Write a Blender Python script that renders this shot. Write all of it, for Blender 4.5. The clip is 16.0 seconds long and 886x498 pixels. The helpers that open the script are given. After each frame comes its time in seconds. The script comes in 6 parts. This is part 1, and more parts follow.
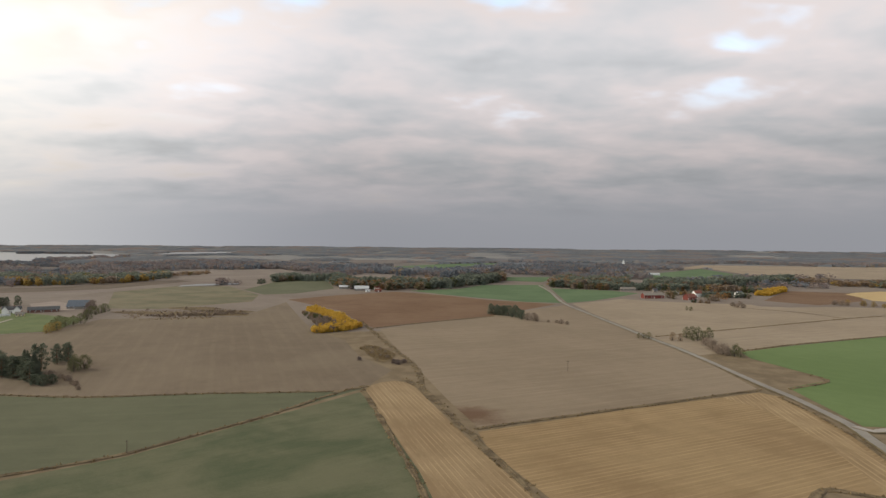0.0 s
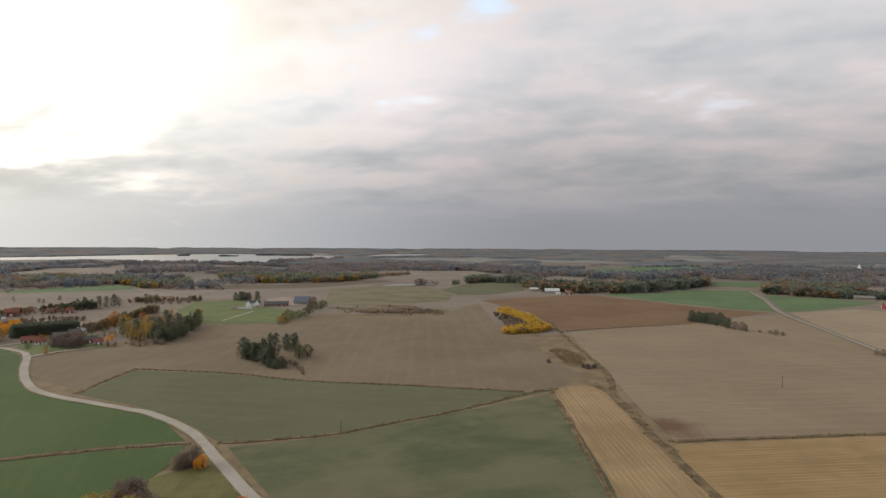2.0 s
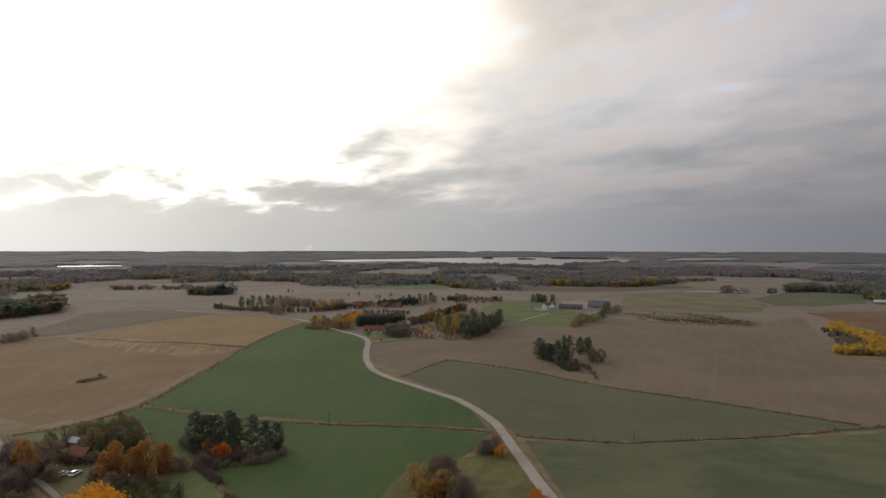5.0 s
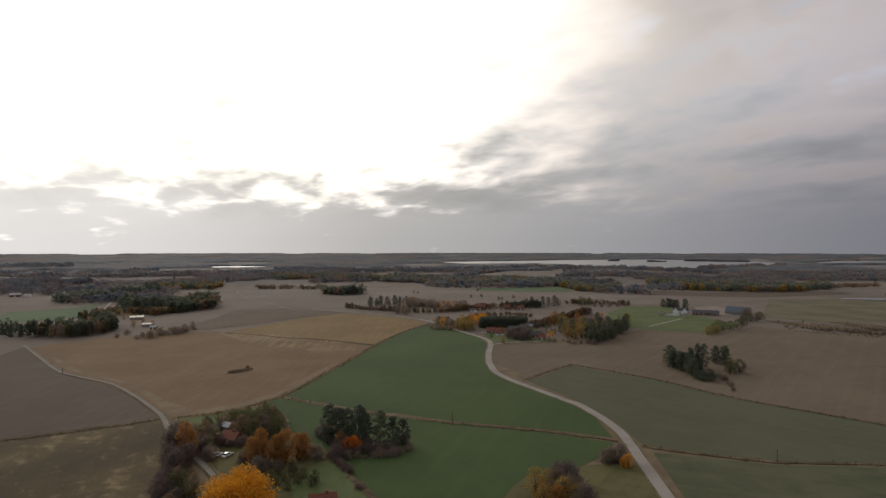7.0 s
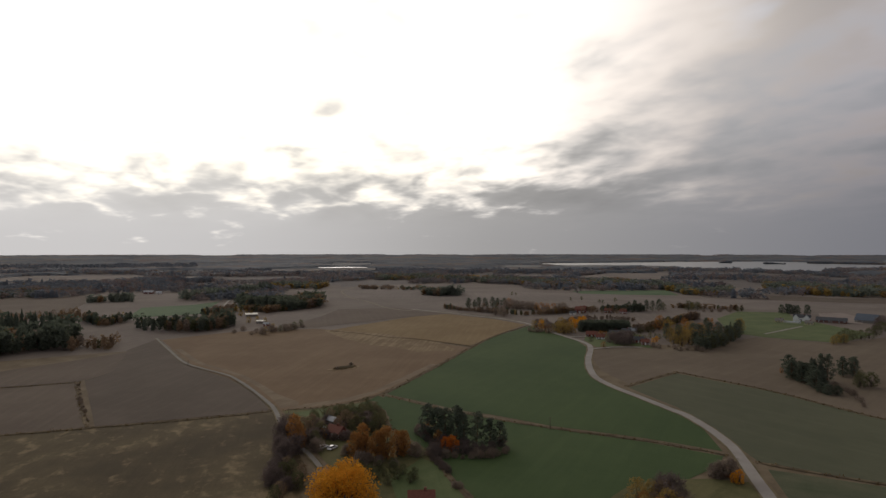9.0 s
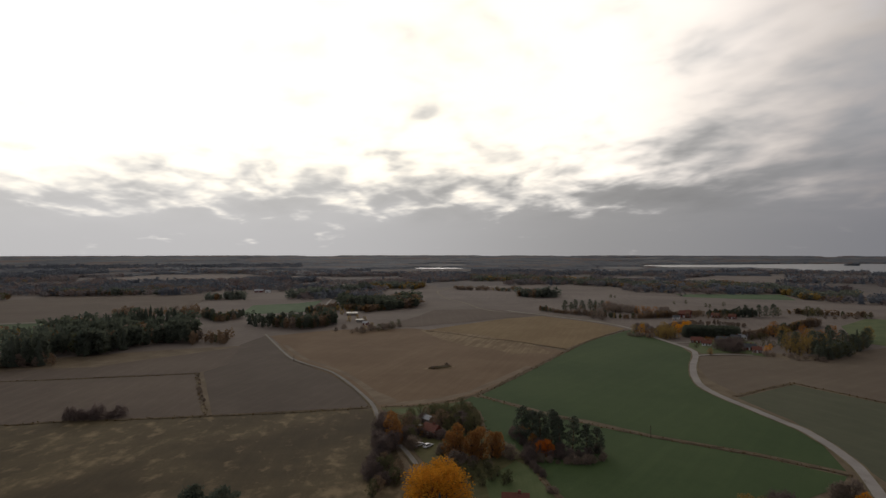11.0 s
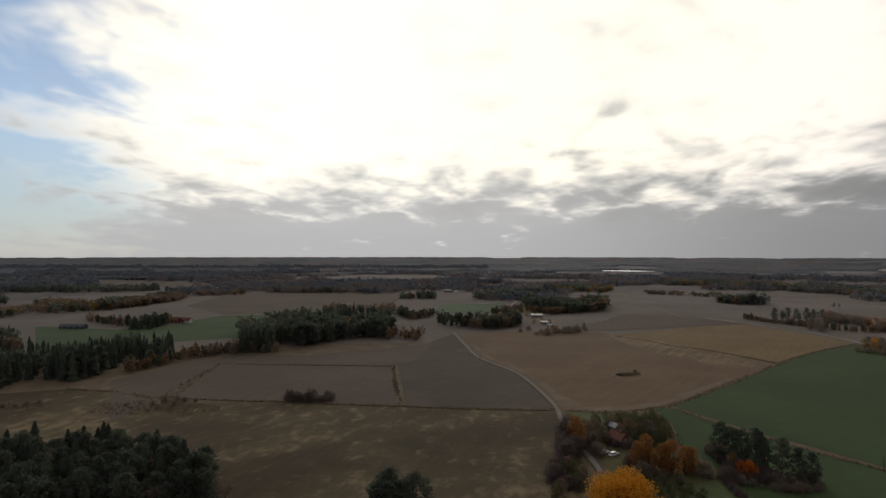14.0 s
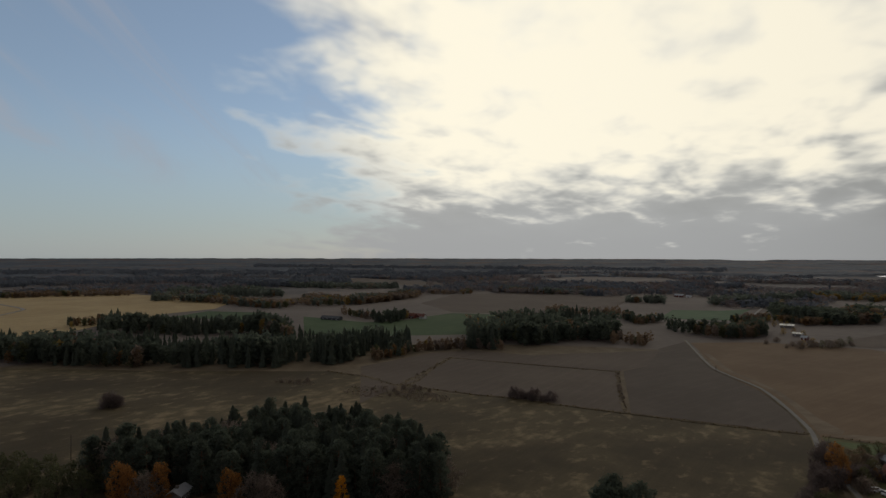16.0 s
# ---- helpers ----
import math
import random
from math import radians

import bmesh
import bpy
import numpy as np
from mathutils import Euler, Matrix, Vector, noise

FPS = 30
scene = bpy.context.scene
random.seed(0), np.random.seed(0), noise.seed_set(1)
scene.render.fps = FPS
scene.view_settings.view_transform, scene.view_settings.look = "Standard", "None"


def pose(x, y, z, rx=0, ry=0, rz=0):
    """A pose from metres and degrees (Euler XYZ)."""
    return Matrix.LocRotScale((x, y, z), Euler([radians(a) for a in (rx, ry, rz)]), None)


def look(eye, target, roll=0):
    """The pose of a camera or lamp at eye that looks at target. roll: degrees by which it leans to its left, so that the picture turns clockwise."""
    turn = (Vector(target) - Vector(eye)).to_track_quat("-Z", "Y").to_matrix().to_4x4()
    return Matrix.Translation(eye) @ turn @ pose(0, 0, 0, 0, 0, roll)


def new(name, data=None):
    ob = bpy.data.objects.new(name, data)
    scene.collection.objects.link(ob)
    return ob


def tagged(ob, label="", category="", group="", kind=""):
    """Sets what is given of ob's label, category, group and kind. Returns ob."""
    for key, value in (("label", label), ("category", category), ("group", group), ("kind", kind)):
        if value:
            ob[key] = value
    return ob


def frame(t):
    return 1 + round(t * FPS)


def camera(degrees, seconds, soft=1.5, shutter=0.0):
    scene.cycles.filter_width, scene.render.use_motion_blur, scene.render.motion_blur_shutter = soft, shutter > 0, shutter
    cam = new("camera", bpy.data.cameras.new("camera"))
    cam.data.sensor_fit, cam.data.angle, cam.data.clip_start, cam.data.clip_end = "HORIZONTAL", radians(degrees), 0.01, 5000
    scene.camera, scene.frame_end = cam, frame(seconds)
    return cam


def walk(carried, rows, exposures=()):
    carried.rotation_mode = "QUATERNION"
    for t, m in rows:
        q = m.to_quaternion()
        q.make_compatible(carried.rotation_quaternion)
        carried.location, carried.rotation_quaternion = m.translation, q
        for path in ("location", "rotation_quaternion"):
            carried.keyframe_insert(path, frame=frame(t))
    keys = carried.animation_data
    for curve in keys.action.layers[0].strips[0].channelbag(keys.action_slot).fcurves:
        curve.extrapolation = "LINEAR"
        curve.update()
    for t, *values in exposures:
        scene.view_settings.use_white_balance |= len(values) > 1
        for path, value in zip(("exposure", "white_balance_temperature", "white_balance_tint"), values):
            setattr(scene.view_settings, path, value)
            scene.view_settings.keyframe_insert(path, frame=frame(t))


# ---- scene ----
# ------------------------------------------------------------ camera
cam = camera(72.8, 16.0, soft=1.4)
# seconds, place, yaw, pitch, roll
PATH = [
    (0.0, 0.32, 0.08, 69.81, 0.00, -0.47, -0.50),
    (0.5, 0.67, -0.95, 69.82, 4.39, -0.44, -0.45),
    (1.0, 1.07, -1.86, 69.88, 8.60, -0.42, -0.40),
    (1.5, 1.50, -2.65, 69.96, 13.39, -0.40, -0.34),
    (2.0, 1.95, -3.35, 70.07, 18.07, -0.37, -0.29),
    (2.5, 2.42, -3.96, 70.20, 23.13, -0.33, -0.23),
    (3.0, 2.89, -4.48, 70.34, 28.23, -0.29, -0.18),
    (3.5, 3.36, -4.93, 70.50, 33.24, -0.26, -0.16),
    (4.0, 3.83, -5.31, 70.66, 38.17, -0.22, -0.14),
    (4.5, 4.28, -5.63, 70.83, 42.13, -0.18, -0.11),
    (7.0, 6.22, -6.56, 71.64, 57.30, 0.03, 0.02),
    (7.5, 6.53, -6.65, 71.78, 59.71, 0.06, 0.01),
    (8.0, 6.82, -6.71, 71.91, 62.11, 0.09, 0.01),
    (8.5, 7.09, -6.75, 72.02, 64.47, 0.11, 0.01),
    (9.0, 7.35, -6.77, 72.13, 66.63, 0.15, 0.01),
    (11.5, 8.51, -6.66, 72.47, 77.98, 0.27, -0.00),
    (12.0, 8.77, -6.60, 72.51, 80.21, 0.29, 0.01),
    (12.5, 9.06, -6.52, 72.53, 82.50, 0.31, 0.00),
    (13.0, 9.39, -6.42, 72.55, 85.25, 0.36, -0.01),
    (13.5, 9.78, -6.30, 72.57, 88.90, 0.39, -0.02),
    (14.0, 10.24, -6.16, 72.59, 93.22, 0.42, -0.04),
    (14.5, 10.77, -6.00, 72.61, 97.42, 0.43, -0.07),
    (15.0, 11.40, -5.81, 72.63, 102.15, 0.46, -0.09),
    (15.5, 12.14, -5.58, 72.66, 108.17, 0.49, -0.11),
    (16.0, 13.00, -5.32, 72.70, 114.23, 0.55, -0.12),
]
EXPOSURES = [
    (0.0, 0.19, 6700, 14), (1.5, 0.16, 6690, 14), (3.5, -0.09, 6660, 15), (4.5, -0.30, 6610, 15), (7.0, -0.72, 6510, 18),
    (9.0, -1.11, 6430, 19), (11.5, -1.31, 6340, 19), (13.5, -1.38, 6290, 18), (14.5, -1.45, 6280, 17), (16.0, -1.79, 6240, 15)]
walk(cam, [(t, pose(x, y, z, 90 + p, r, h)) for t, x, y, z, h, p, r in PATH], EXPOSURES)

# ------------------------------------------------------------ sky and sun
SUN_YAW, SUN_UP = radians(85), radians(21)
SUN_DIR = Vector((-math.sin(SUN_YAW) * math.cos(SUN_UP), math.cos(SUN_YAW) * math.cos(SUN_UP), math.sin(SUN_UP)))
CLEAR_YAW = radians(160)          # the side of the sky where the cloud deck ends
BRIGHT_YAW = radians(113)         # the side where the deck is thinnest and brightest
GAP_GAIN = 0.70


class Nodes:
    """Short hand for building a node tree."""

    def __init__(self, tree):
        self.tree = tree
        tree.nodes.clear()

    def add(self, kind, **props):
        n = self.tree.nodes.new(kind)
        for k, v in props.items():
            if k == "operation":
                n.operation = v
            elif k == "data_type":
                n.data_type = v
            elif k == "blend_type":
                n.blend_type = v
            elif k == "sky_type":
                n.sky_type = v
            elif k == "interpolation_type":
                n.interpolation_type = v
        return n

    def set(self, socket, value):
        if isinstance(value, bpy.types.NodeSocket):
            self.tree.links.new(value, socket)
        elif isinstance(value, (tuple, list)) and len(value) == 3 and socket.type == "RGBA":
            socket.default_value = (*value, 1)
        else:
            socket.default_value = value

    def math(self, op, a, b=0.0, c=None, clamp=False):
        n = self.add("ShaderNodeMath", operation=op)
        n.use_clamp = clamp
        self.set(n.inputs[0], a)
        self.set(n.inputs[1], b)
        if c is not None:
            self.set(n.inputs[2], c)
        return n.outputs[0]

    def vec(self, op, a, b=(0, 0, 0)):
        n = self.add("ShaderNodeVectorMath", operation=op)
        self.set(n.inputs[0], a)
        self.set(n.inputs[1], b)
        return n.outputs["Value"] if op in ("DOT_PRODUCT", "LENGTH") else n.outputs[0]

    def ramp(self, value, lo, hi, out_lo=0.0, out_hi=1.0, smooth=True):
        n = self.add("ShaderNodeMapRange")
        n.interpolation_type = "SMOOTHSTEP" if smooth else "LINEAR"
        for s, v in zip(n.inputs[:5], (value, lo, hi, out_lo, out_hi)):
            self.set(s, v)
        return n.outputs[0]

    def noise(self, vector, scale, detail=4.0, rough=0.55, distortion=0.0):
        n = self.add("ShaderNodeTexNoise")
        self.set(n.inputs["Vector"], vector)
        n.inputs["Scale"].default_value = scale
        n.inputs["Detail"].default_value = detail
        n.inputs["Roughness"].default_value = rough
        n.inputs["Distortion"].default_value = distortion
        return n.outputs["Fac"]

    def mix(self, fac, a, b, blend="MIX"):
        n = self.add("ShaderNodeMix", data_type="RGBA", blend_type=blend)
        self.set(n.inputs[0], fac)
        self.set(n.inputs[6], a)
        self.set(n.inputs[7], b)
        return n.outputs[2]

    def mapped(self, vector, turn=0.0, scale=(1, 1, 1)):
        n = self.add("ShaderNodeMapping")
        self.set(n.inputs["Vector"], vector)
        n.inputs["Rotation"].default_value = (0, 0, turn)
        return self.vec("MULTIPLY", n.outputs[0], scale)


def cloudy_sky():
    """A broken stratocumulus deck in long rolls, brightest round the hidden sun, ending in clear sky on one side."""
    world = bpy.data.worlds.new("autumn_sky")
    scene.world = world
    world.use_nodes = True
    n = Nodes(world.node_tree)
    way = n.vec("NORMALIZE", n.add("ShaderNodeTexCoord").outputs["Generated"])
    sep = n.add("ShaderNodeSeparateXYZ")
    n.set(sep.inputs[0], way)
    up = n.math("MAXIMUM", sep.outputs[2], 0.0)
    inv = n.math("DIVIDE", 1.0, n.math("ADD", up, 0.19))
    flat = n.add("ShaderNodeCombineXYZ")
    n.set(flat.inputs[0], n.math("MULTIPLY", sep.outputs[0], inv))
    n.set(flat.inputs[1], n.math("MULTIPLY", sep.outputs[1], inv))
    deck = flat.outputs[0]
    broad = n.noise(n.mapped(deck, radians(12), (0.24, 0.40, 1)), 1.0, 2.0, 0.45, 0.3)
    rolls = n.noise(n.mapped(deck, radians(-4), (0.62, 1.45, 1)), 1.0, 2.5, 0.45, 0.5)
    puffs = n.noise(n.mapped(deck, radians(9), (2.6, 3.4, 1)), 1.0, 3.0, 0.48, 0.3)
    wisps = n.noise(n.mapped(deck, radians(-20), (7.5, 9.0, 1)), 1.0, 2.5, 0.5, 0.2)
    flecks = n.math("ADD", n.math("MULTIPLY", n.math("SUBTRACT", puffs, 0.5), 0.70), n.math("MULTIPLY", n.math("SUBTRACT", wisps, 0.5), 0.20))
    lumps = n.math("ADD", n.math("MULTIPLY", n.math("SUBTRACT", broad, 0.5), 0.40), n.math("MULTIPLY", n.math("SUBTRACT", rolls, 0.5), 0.75))
    # how far a direction lies from the bright side and from the sun itself
    level = n.vec("NORMALIZE", n.vec("MULTIPLY", way, (1, 1, 0)))
    bright = n.vec("DOT_PRODUCT", level, (-math.sin(BRIGHT_YAW), math.cos(BRIGHT_YAW), 0))
    toward = n.vec("DOT_PRODUCT", way, tuple(SUN_DIR))
    away = n.math("ARCCOSINE", n.math("MINIMUM", n.math("MAXIMUM", toward, -1.0), 1.0))
    dense = n.math("ADD", n.math("MULTIPLY", lumps, n.ramp(bright, 0.2, 0.65, 1.0, 0.45)), n.math("MULTIPLY", flecks, n.ramp(bright, 0.2, 0.65, 0.8, 1.25)))
    thin = n.math("ADD", bright, n.math("ADD", n.math("MULTIPLY", lumps, -0.34), n.math("MULTIPLY", flecks, -0.22)))
    u = n.ramp(bright, -0.9, 1.0, smooth=False)
    gap = n.math("ADD", n.math("MULTIPLY", n.math("POWER", u, 4.0), GAP_GAIN), n.math("ADD", n.ramp(bright, -0.6, 0.2, 0.80, 0.64), n.ramp(thin, 0.15, 0.64, 0.0, 1.9)))
    gap = n.math("MULTIPLY", gap, n.ramp(away, 1.7, 0.5, 0.66, 1.0))
    gap = n.math("MULTIPLY", gap, n.math("MAXIMUM", n.ramp(up, 0.03, 0.30, 0.62, 1.0), n.ramp(bright, 0.1, 0.6)))
    under = n.math("ADD", n.ramp(bright, -0.32, 0.75, 0.44, 1.08), n.ramp(bright, 0.60, 1.0, 0.0, 0.62))
    under = n.math("MULTIPLY", under, n.ramp(up, 0.0, 0.34, n.ramp(bright, 0.3, 0.9, 0.62, 0.74), 1.46))
    relief = n.math("ADD", n.math("MULTIPLY", lumps, -1.15), n.math("MULTIPLY", flecks, -0.80))
    under = n.math("MULTIPLY", under, n.math("ADD", 1.0, n.math("MULTIPLY", relief, n.ramp(up, 0.02, 0.12))))
    # closed towards the horizon, open above it near the sun
    top = n.ramp(bright, 0.05, 0.60, 0.48, 0.185)
    shut = n.math("ADD", n.ramp(n.math("DIVIDE", up, top), 0.20, 1.15, 0.38, 0.0), n.ramp(up, 0.03, 0.085, 0.25, 0.0))
    loose = n.ramp(bright, -0.2, 0.44, 0.0, -0.22)
    cover = n.ramp(n.math("ADD", n.math("MULTIPLY", dense, 1.25), n.math("ADD", shut, loose)), -0.25, 0.25)
    light = n.math("ADD", n.math("MULTIPLY", under, cover), n.math("MULTIPLY", gap, n.math("SUBTRACT", 1.0, cover)))
    facing = n.vec("DOT_PRODUCT", level, (math.sin(SUN_YAW), -math.cos(SUN_YAW), 0))
    light = n.math("MULTIPLY", light, n.ramp(facing, 0.55, 0.95, 1.0, 1.75))      # unseen sky opposite the sun, brightened to light the trees' near sides
    # unseen sky overhead dimmed to keep the land darker
    light = n.math("MULTIPLY", light, n.ramp(up, 0.42, 0.75, 1.0, 0.34))
    lit = n.mix(n.ramp(bright, 0.35, 0.9), n.mix(n.ramp(bright, -0.6, 0.35), (1.075, 0.985, 0.935), (1.05, 1.0, 0.87)), (1.065, 1.0, 0.76))
    grey = n.mix(n.ramp(bright, -0.2, 0.8), n.mix(n.ramp(dense, -0.14, 0.14), (1.035, 0.985, 0.990), (0.935, 0.995, 1.035)), (1.005, 1.015, 0.900))
    slate = n.mix(n.ramp(bright, -0.2, 0.72), (0.915, 0.980, 1.070), (0.990, 1.010, 0.940))
    grey = n.mix(n.ramp(up, 0.01, 0.15), slate, grey)
    tint = n.mix(cover, lit, grey)
    scaled = n.add("ShaderNodeVectorMath", operation="SCALE")
    n.set(scaled.inputs[0], tint)
    n.set(scaled.inputs["Scale"], light)
    # clear sky, seen where the deck ends and through thin gaps
    sky = n.add("ShaderNodeTexSky", sky_type="NISHITA")
    sky.sun_disc = False
    sky.sun_elevation, sky.sun_rotation = SUN_UP, -SUN_YAW
    sky.air_density, sky.dust_density, sky.ozone_density = 1.0, 0.3, 1.2
    blue = n.add("ShaderNodeVectorMath", operation="SCALE")
    n.set(blue.inputs[0], sky.outputs[0])
    blue.inputs["Scale"].default_value = 0.34
    haze = n.ramp(up, 0.0, 0.22, 0.78, 0.42)
    air = n.mix(haze, blue.outputs[0], (0.84, 1.06, 1.14))
    side = n.vec("DOT_PRODUCT", way, (-math.sin(CLEAR_YAW), math.cos(CLEAR_YAW), 0.10))
    ragged = n.math("ADD", side, n.math("MULTIPLY", lumps, -0.18))
    ragged = n.math("ADD", ragged, n.math("MULTIPLY", flecks, -0.42))
    clear = n.ramp(ragged, 0.73, 0.87)
    gaps = n.math("MULTIPLY", n.ramp(dense, -0.07, -0.20), n.ramp(up, 0.16, 0.28))
    gaps = n.math("MULTIPLY", gaps, n.ramp(bright, -0.1, 0.45, 0.75, 0.0))
    clear = n.math("MAXIMUM", clear, gaps)
    cirrus = n.noise(n.mapped(deck, radians(62), (2.0, 0.45, 1)), 1.0, 6.0, 0.6, 0.6)
    veil = n.math("MULTIPLY", n.ramp(cirrus, 0.50, 0.76), n.ramp(up, 0.06, 0.16, 0.0, 0.75))
    air = n.mix(veil, air, (1.2, 1.22, 1.25))
    colour = n.mix(clear, scaled.outputs[0], air)
    bg = n.add("ShaderNodeBackground")
    n.set(bg.inputs[0], colour)
    bg.inputs[1].default_value = 1.0
    out = n.add("ShaderNodeOutputWorld")
    n.set(out.inputs[0], bg.outputs[0])


cloudy_sky()
sun_lamp = new("sun", bpy.data.lights.new("sun", "SUN"))
sun_lamp.data.energy, sun_lamp.data.angle, sun_lamp.data.color = 0.8, radians(26), (1.0, 0.97, 0.93)
sun_lamp.matrix_world = look(SUN_DIR * 300, (0, 0, 0))

# ------------------------------------------------------------ materials
def surface(name, build, rough=0.95, spec=0.15, metal=0.0, translucent=0.0):
    """A node material; build(n) returns its colour and, if wanted, a bump height and its distance."""
    m = bpy.data.materials.new(name)
    m.use_nodes = True
    n = Nodes(m.node_tree)
    made = build(n)
    colour, height, dist = made if isinstance(made, tuple) and len(made) == 3 and not isinstance(made[0], float) else (made, None, 0)
    p = n.add("ShaderNodeBsdfPrincipled")
    n.set(p.inputs["Base Color"], colour)
    n.set(p.inputs["Roughness"], rough)
    n.set(p.inputs["Specular IOR Level"], spec)
    n.set(p.inputs["Metallic"], metal)
    if height is not None:
        b = n.add("ShaderNodeBump")
        b.inputs["Strength"].default_value = 0.6
        b.inputs["Distance"].default_value = dist
        n.set(b.inputs["Height"], height)
        n.set(p.inputs["Normal"], b.outputs[0])
    shader = p.outputs[0]
    if translucent:
        tr = n.add("ShaderNodeBsdfTranslucent")
        n.set(tr.inputs[0], colour)
        mx = n.add("ShaderNodeMixShader")
        mx.inputs[0].default_value = translucent
        n.set(mx.inputs[1], shader)
        n.set(mx.inputs[2], tr.outputs[0])
        shader = mx.outputs[0]
    out = n.add("ShaderNodeOutputMaterial")
    n.set(out.inputs[0], shader)
    return m


def place(n):
    return n.add("ShaderNodeTexCoord").outputs["Object"]


def soil(name, a, b, turn=0.0, spacing=6.0, lines=0.25, patch=60.0, blotch=0.5, c=None, c_at=0.6, streaks=0.0, spots=(55, 28), soft=0.09, stain=None, bend=1.2, share=0.25):
    """Farmland: two tones in patches, tramlines along one direction, fine grain; c: a third tone in blotches."""
    a, b = (a[0] * 0.96, a[1], a[2]), (b[0] * 0.96, b[1], b[2])

    def build(n):
        at = place(n)
        wide = n.noise(at, 1.0 / patch, 5, 0.6, 0.4)
        mid = n.noise(at, 1.0 / 9.0, 4, 0.6)
        fine = n.noise(at, 1.1, 3, 0.7)
        along = n.noise(n.mapped(at, turn, (1.0 / 60, 1.0 / 2.6, 1)), 1.0, 5, 0.75)
        f = n.math("ADD", n.math("MULTIPLY", n.ramp(wide, 0.36, 0.64), blotch), n.math("MULTIPLY", n.ramp(mid, 0.3, 0.7), 0.25))
        f = n.math("ADD", f, n.math("MULTIPLY", n.ramp(along, 0.35, 0.65), 0.18 + streaks))
        f = n.math("ADD", f, n.math("MULTIPLY", n.math("SUBTRACT", fine, 0.5), 0.75))
        f = n.math("SUBTRACT", f, 0.15 + streaks * 0.4, clamp=True)
        col = n.mix(f, a, b)
        w = n.add("ShaderNodeTexWave")
        n.set(w.inputs["Vector"], n.mapped(at, turn, (1, 1, 1)))
        w.bands_direction = "Y"
        w.inputs["Scale"].default_value = 0.314 / spacing
        w.inputs["Distortion"].default_value = bend
        w.inputs["Detail"].default_value = 2.0
        w.inputs["Detail Scale"].default_value = 0.6
        line = n.ramp(w.outputs["Fac"], 0.72, 0.98)
        broken = n.ramp(n.noise(at, 0.05, 3, 0.6), 0.35, 0.6)
        line = n.math("MULTIPLY", n.math("MULTIPLY", line, broken), lines)
        col = n.mix(line, col, tuple(v * 1.5 for v in b))
        if c:
            spot = n.noise(n.mapped(at, turn, (1.0 / spots[0], 1.0 / spots[1], 1)), 1.0, 6, 0.65, 0.25)
            spot = n.math("ADD", n.math("MULTIPLY", spot, 1.0 - share), n.math("MULTIPLY", wide, share))
            col = n.mix(n.math("MULTIPLY", n.ramp(spot, c_at, c_at + soft), 0.75), col, c)
        if stain:
            x, y, long, broad, way, dirt = stain
            off = n.mapped(n.vec("SUBTRACT", at, (x, y, 0)), -way, (1.0 / long, 1.0 / broad, 0))
            reach = n.math("ADD", n.vec("LENGTH", off), n.math("MULTIPLY", n.math("SUBTRACT", n.noise(at, 0.08, 5, 0.65), 0.5), 1.6))
            col = n.mix(n.ramp(reach, 0.35, 1.3, 0.95, 0.0), col, dirt)
        return col, n.math("ADD", fine, n.math("MULTIPLY", along, 2.0)), 0.12
    return surface(name, build)


def leafy(name, a, b, translucent=0.3, bare=False):
    """Foliage: tones vary from leaf to leaf, from tree to tree and over some metres."""
    def build(n):
        geo = n.add("ShaderNodeNewGeometry")
        obj = n.add("ShaderNodeObjectInfo")
        big = n.noise(geo.outputs["Position"], 0.11, 3, 0.6)
        f = n.math("ADD", n.math("MULTIPLY", geo.outputs["Random Per Island"], 0.55), n.math("MULTIPLY", obj.outputs["Random"], 0.3))
        f = n.math("ADD", f, n.math("MULTIPLY", n.math("SUBTRACT", big, 0.4), 1.0), clamp=True)
        return n.mix(f, a, b)
    return surface(name, build, rough=0.9, spec=0.04, translucent=translucent)


def hazed_canopy(name, a, b):
    """Woodland seen from far off: tones in broad stands and single crowns, distance haze put into the colours."""
    def build(n):
        at = n.add("ShaderNodeNewGeometry").outputs["Position"]
        f = n.math("ADD", n.math("MULTIPLY", n.ramp(n.noise(at, 0.0045, 4, 0.6), 0.34, 0.66), 0.55), n.math("MULTIPLY", n.ramp(n.noise(at, 0.045, 3, 0.6), 0.3, 0.7), 0.45))
        return n.mix(f, a, b)
    return surface(name, build, rough=0.8, spec=0.10, translucent=0.40)


def plain(name, a, var=0.18, scale=0.6, rough=0.8, spec=0.3, metal=0.0):
    def build(n):
        at = place(n)
        f = n.math("ADD", n.math("MULTIPLY", n.noise(at, scale, 5, 0.65), 0.7), n.math("MULTIPLY", n.noise(at, scale * 9, 3, 0.6), 0.3))
        lo, hi = tuple(v * (1 - var) for v in a), tuple(v * (1 + var) for v in a)
        return n.mix(n.ramp(f, 0.3, 0.7), lo, hi), f, 0.02
    return surface(name, build, rough=rough, spec=spec, metal=metal)


STAIN = (7, 246, 22, 13, -0.25, (0.112, 0.066, 0.041))     # worn damp patch by the ditch
# M_GROUND: blue raised a little, distance haze mixed into the soil colour
M_GROUND = soil("dry_farmland", (0.155, 0.122, 0.104), (0.218, 0.176, 0.150), 0.6, 9, 0.1, 110, 0.6)
M_BANK = soil("dry_bank_grass", (0.140, 0.102, 0.065), (0.212, 0.158, 0.104), 0.3, 9, 0.0, 14, 0.7)
M_MEADOW = soil("rough_meadow", (0.072, 0.052, 0.030), (0.125, 0.094, 0.052), 0.2, 12, 0.03, 70, 0.9, (0.290, 0.214, 0.122), 0.50, spots=(10, 7), soft=0.15, share=0.40)
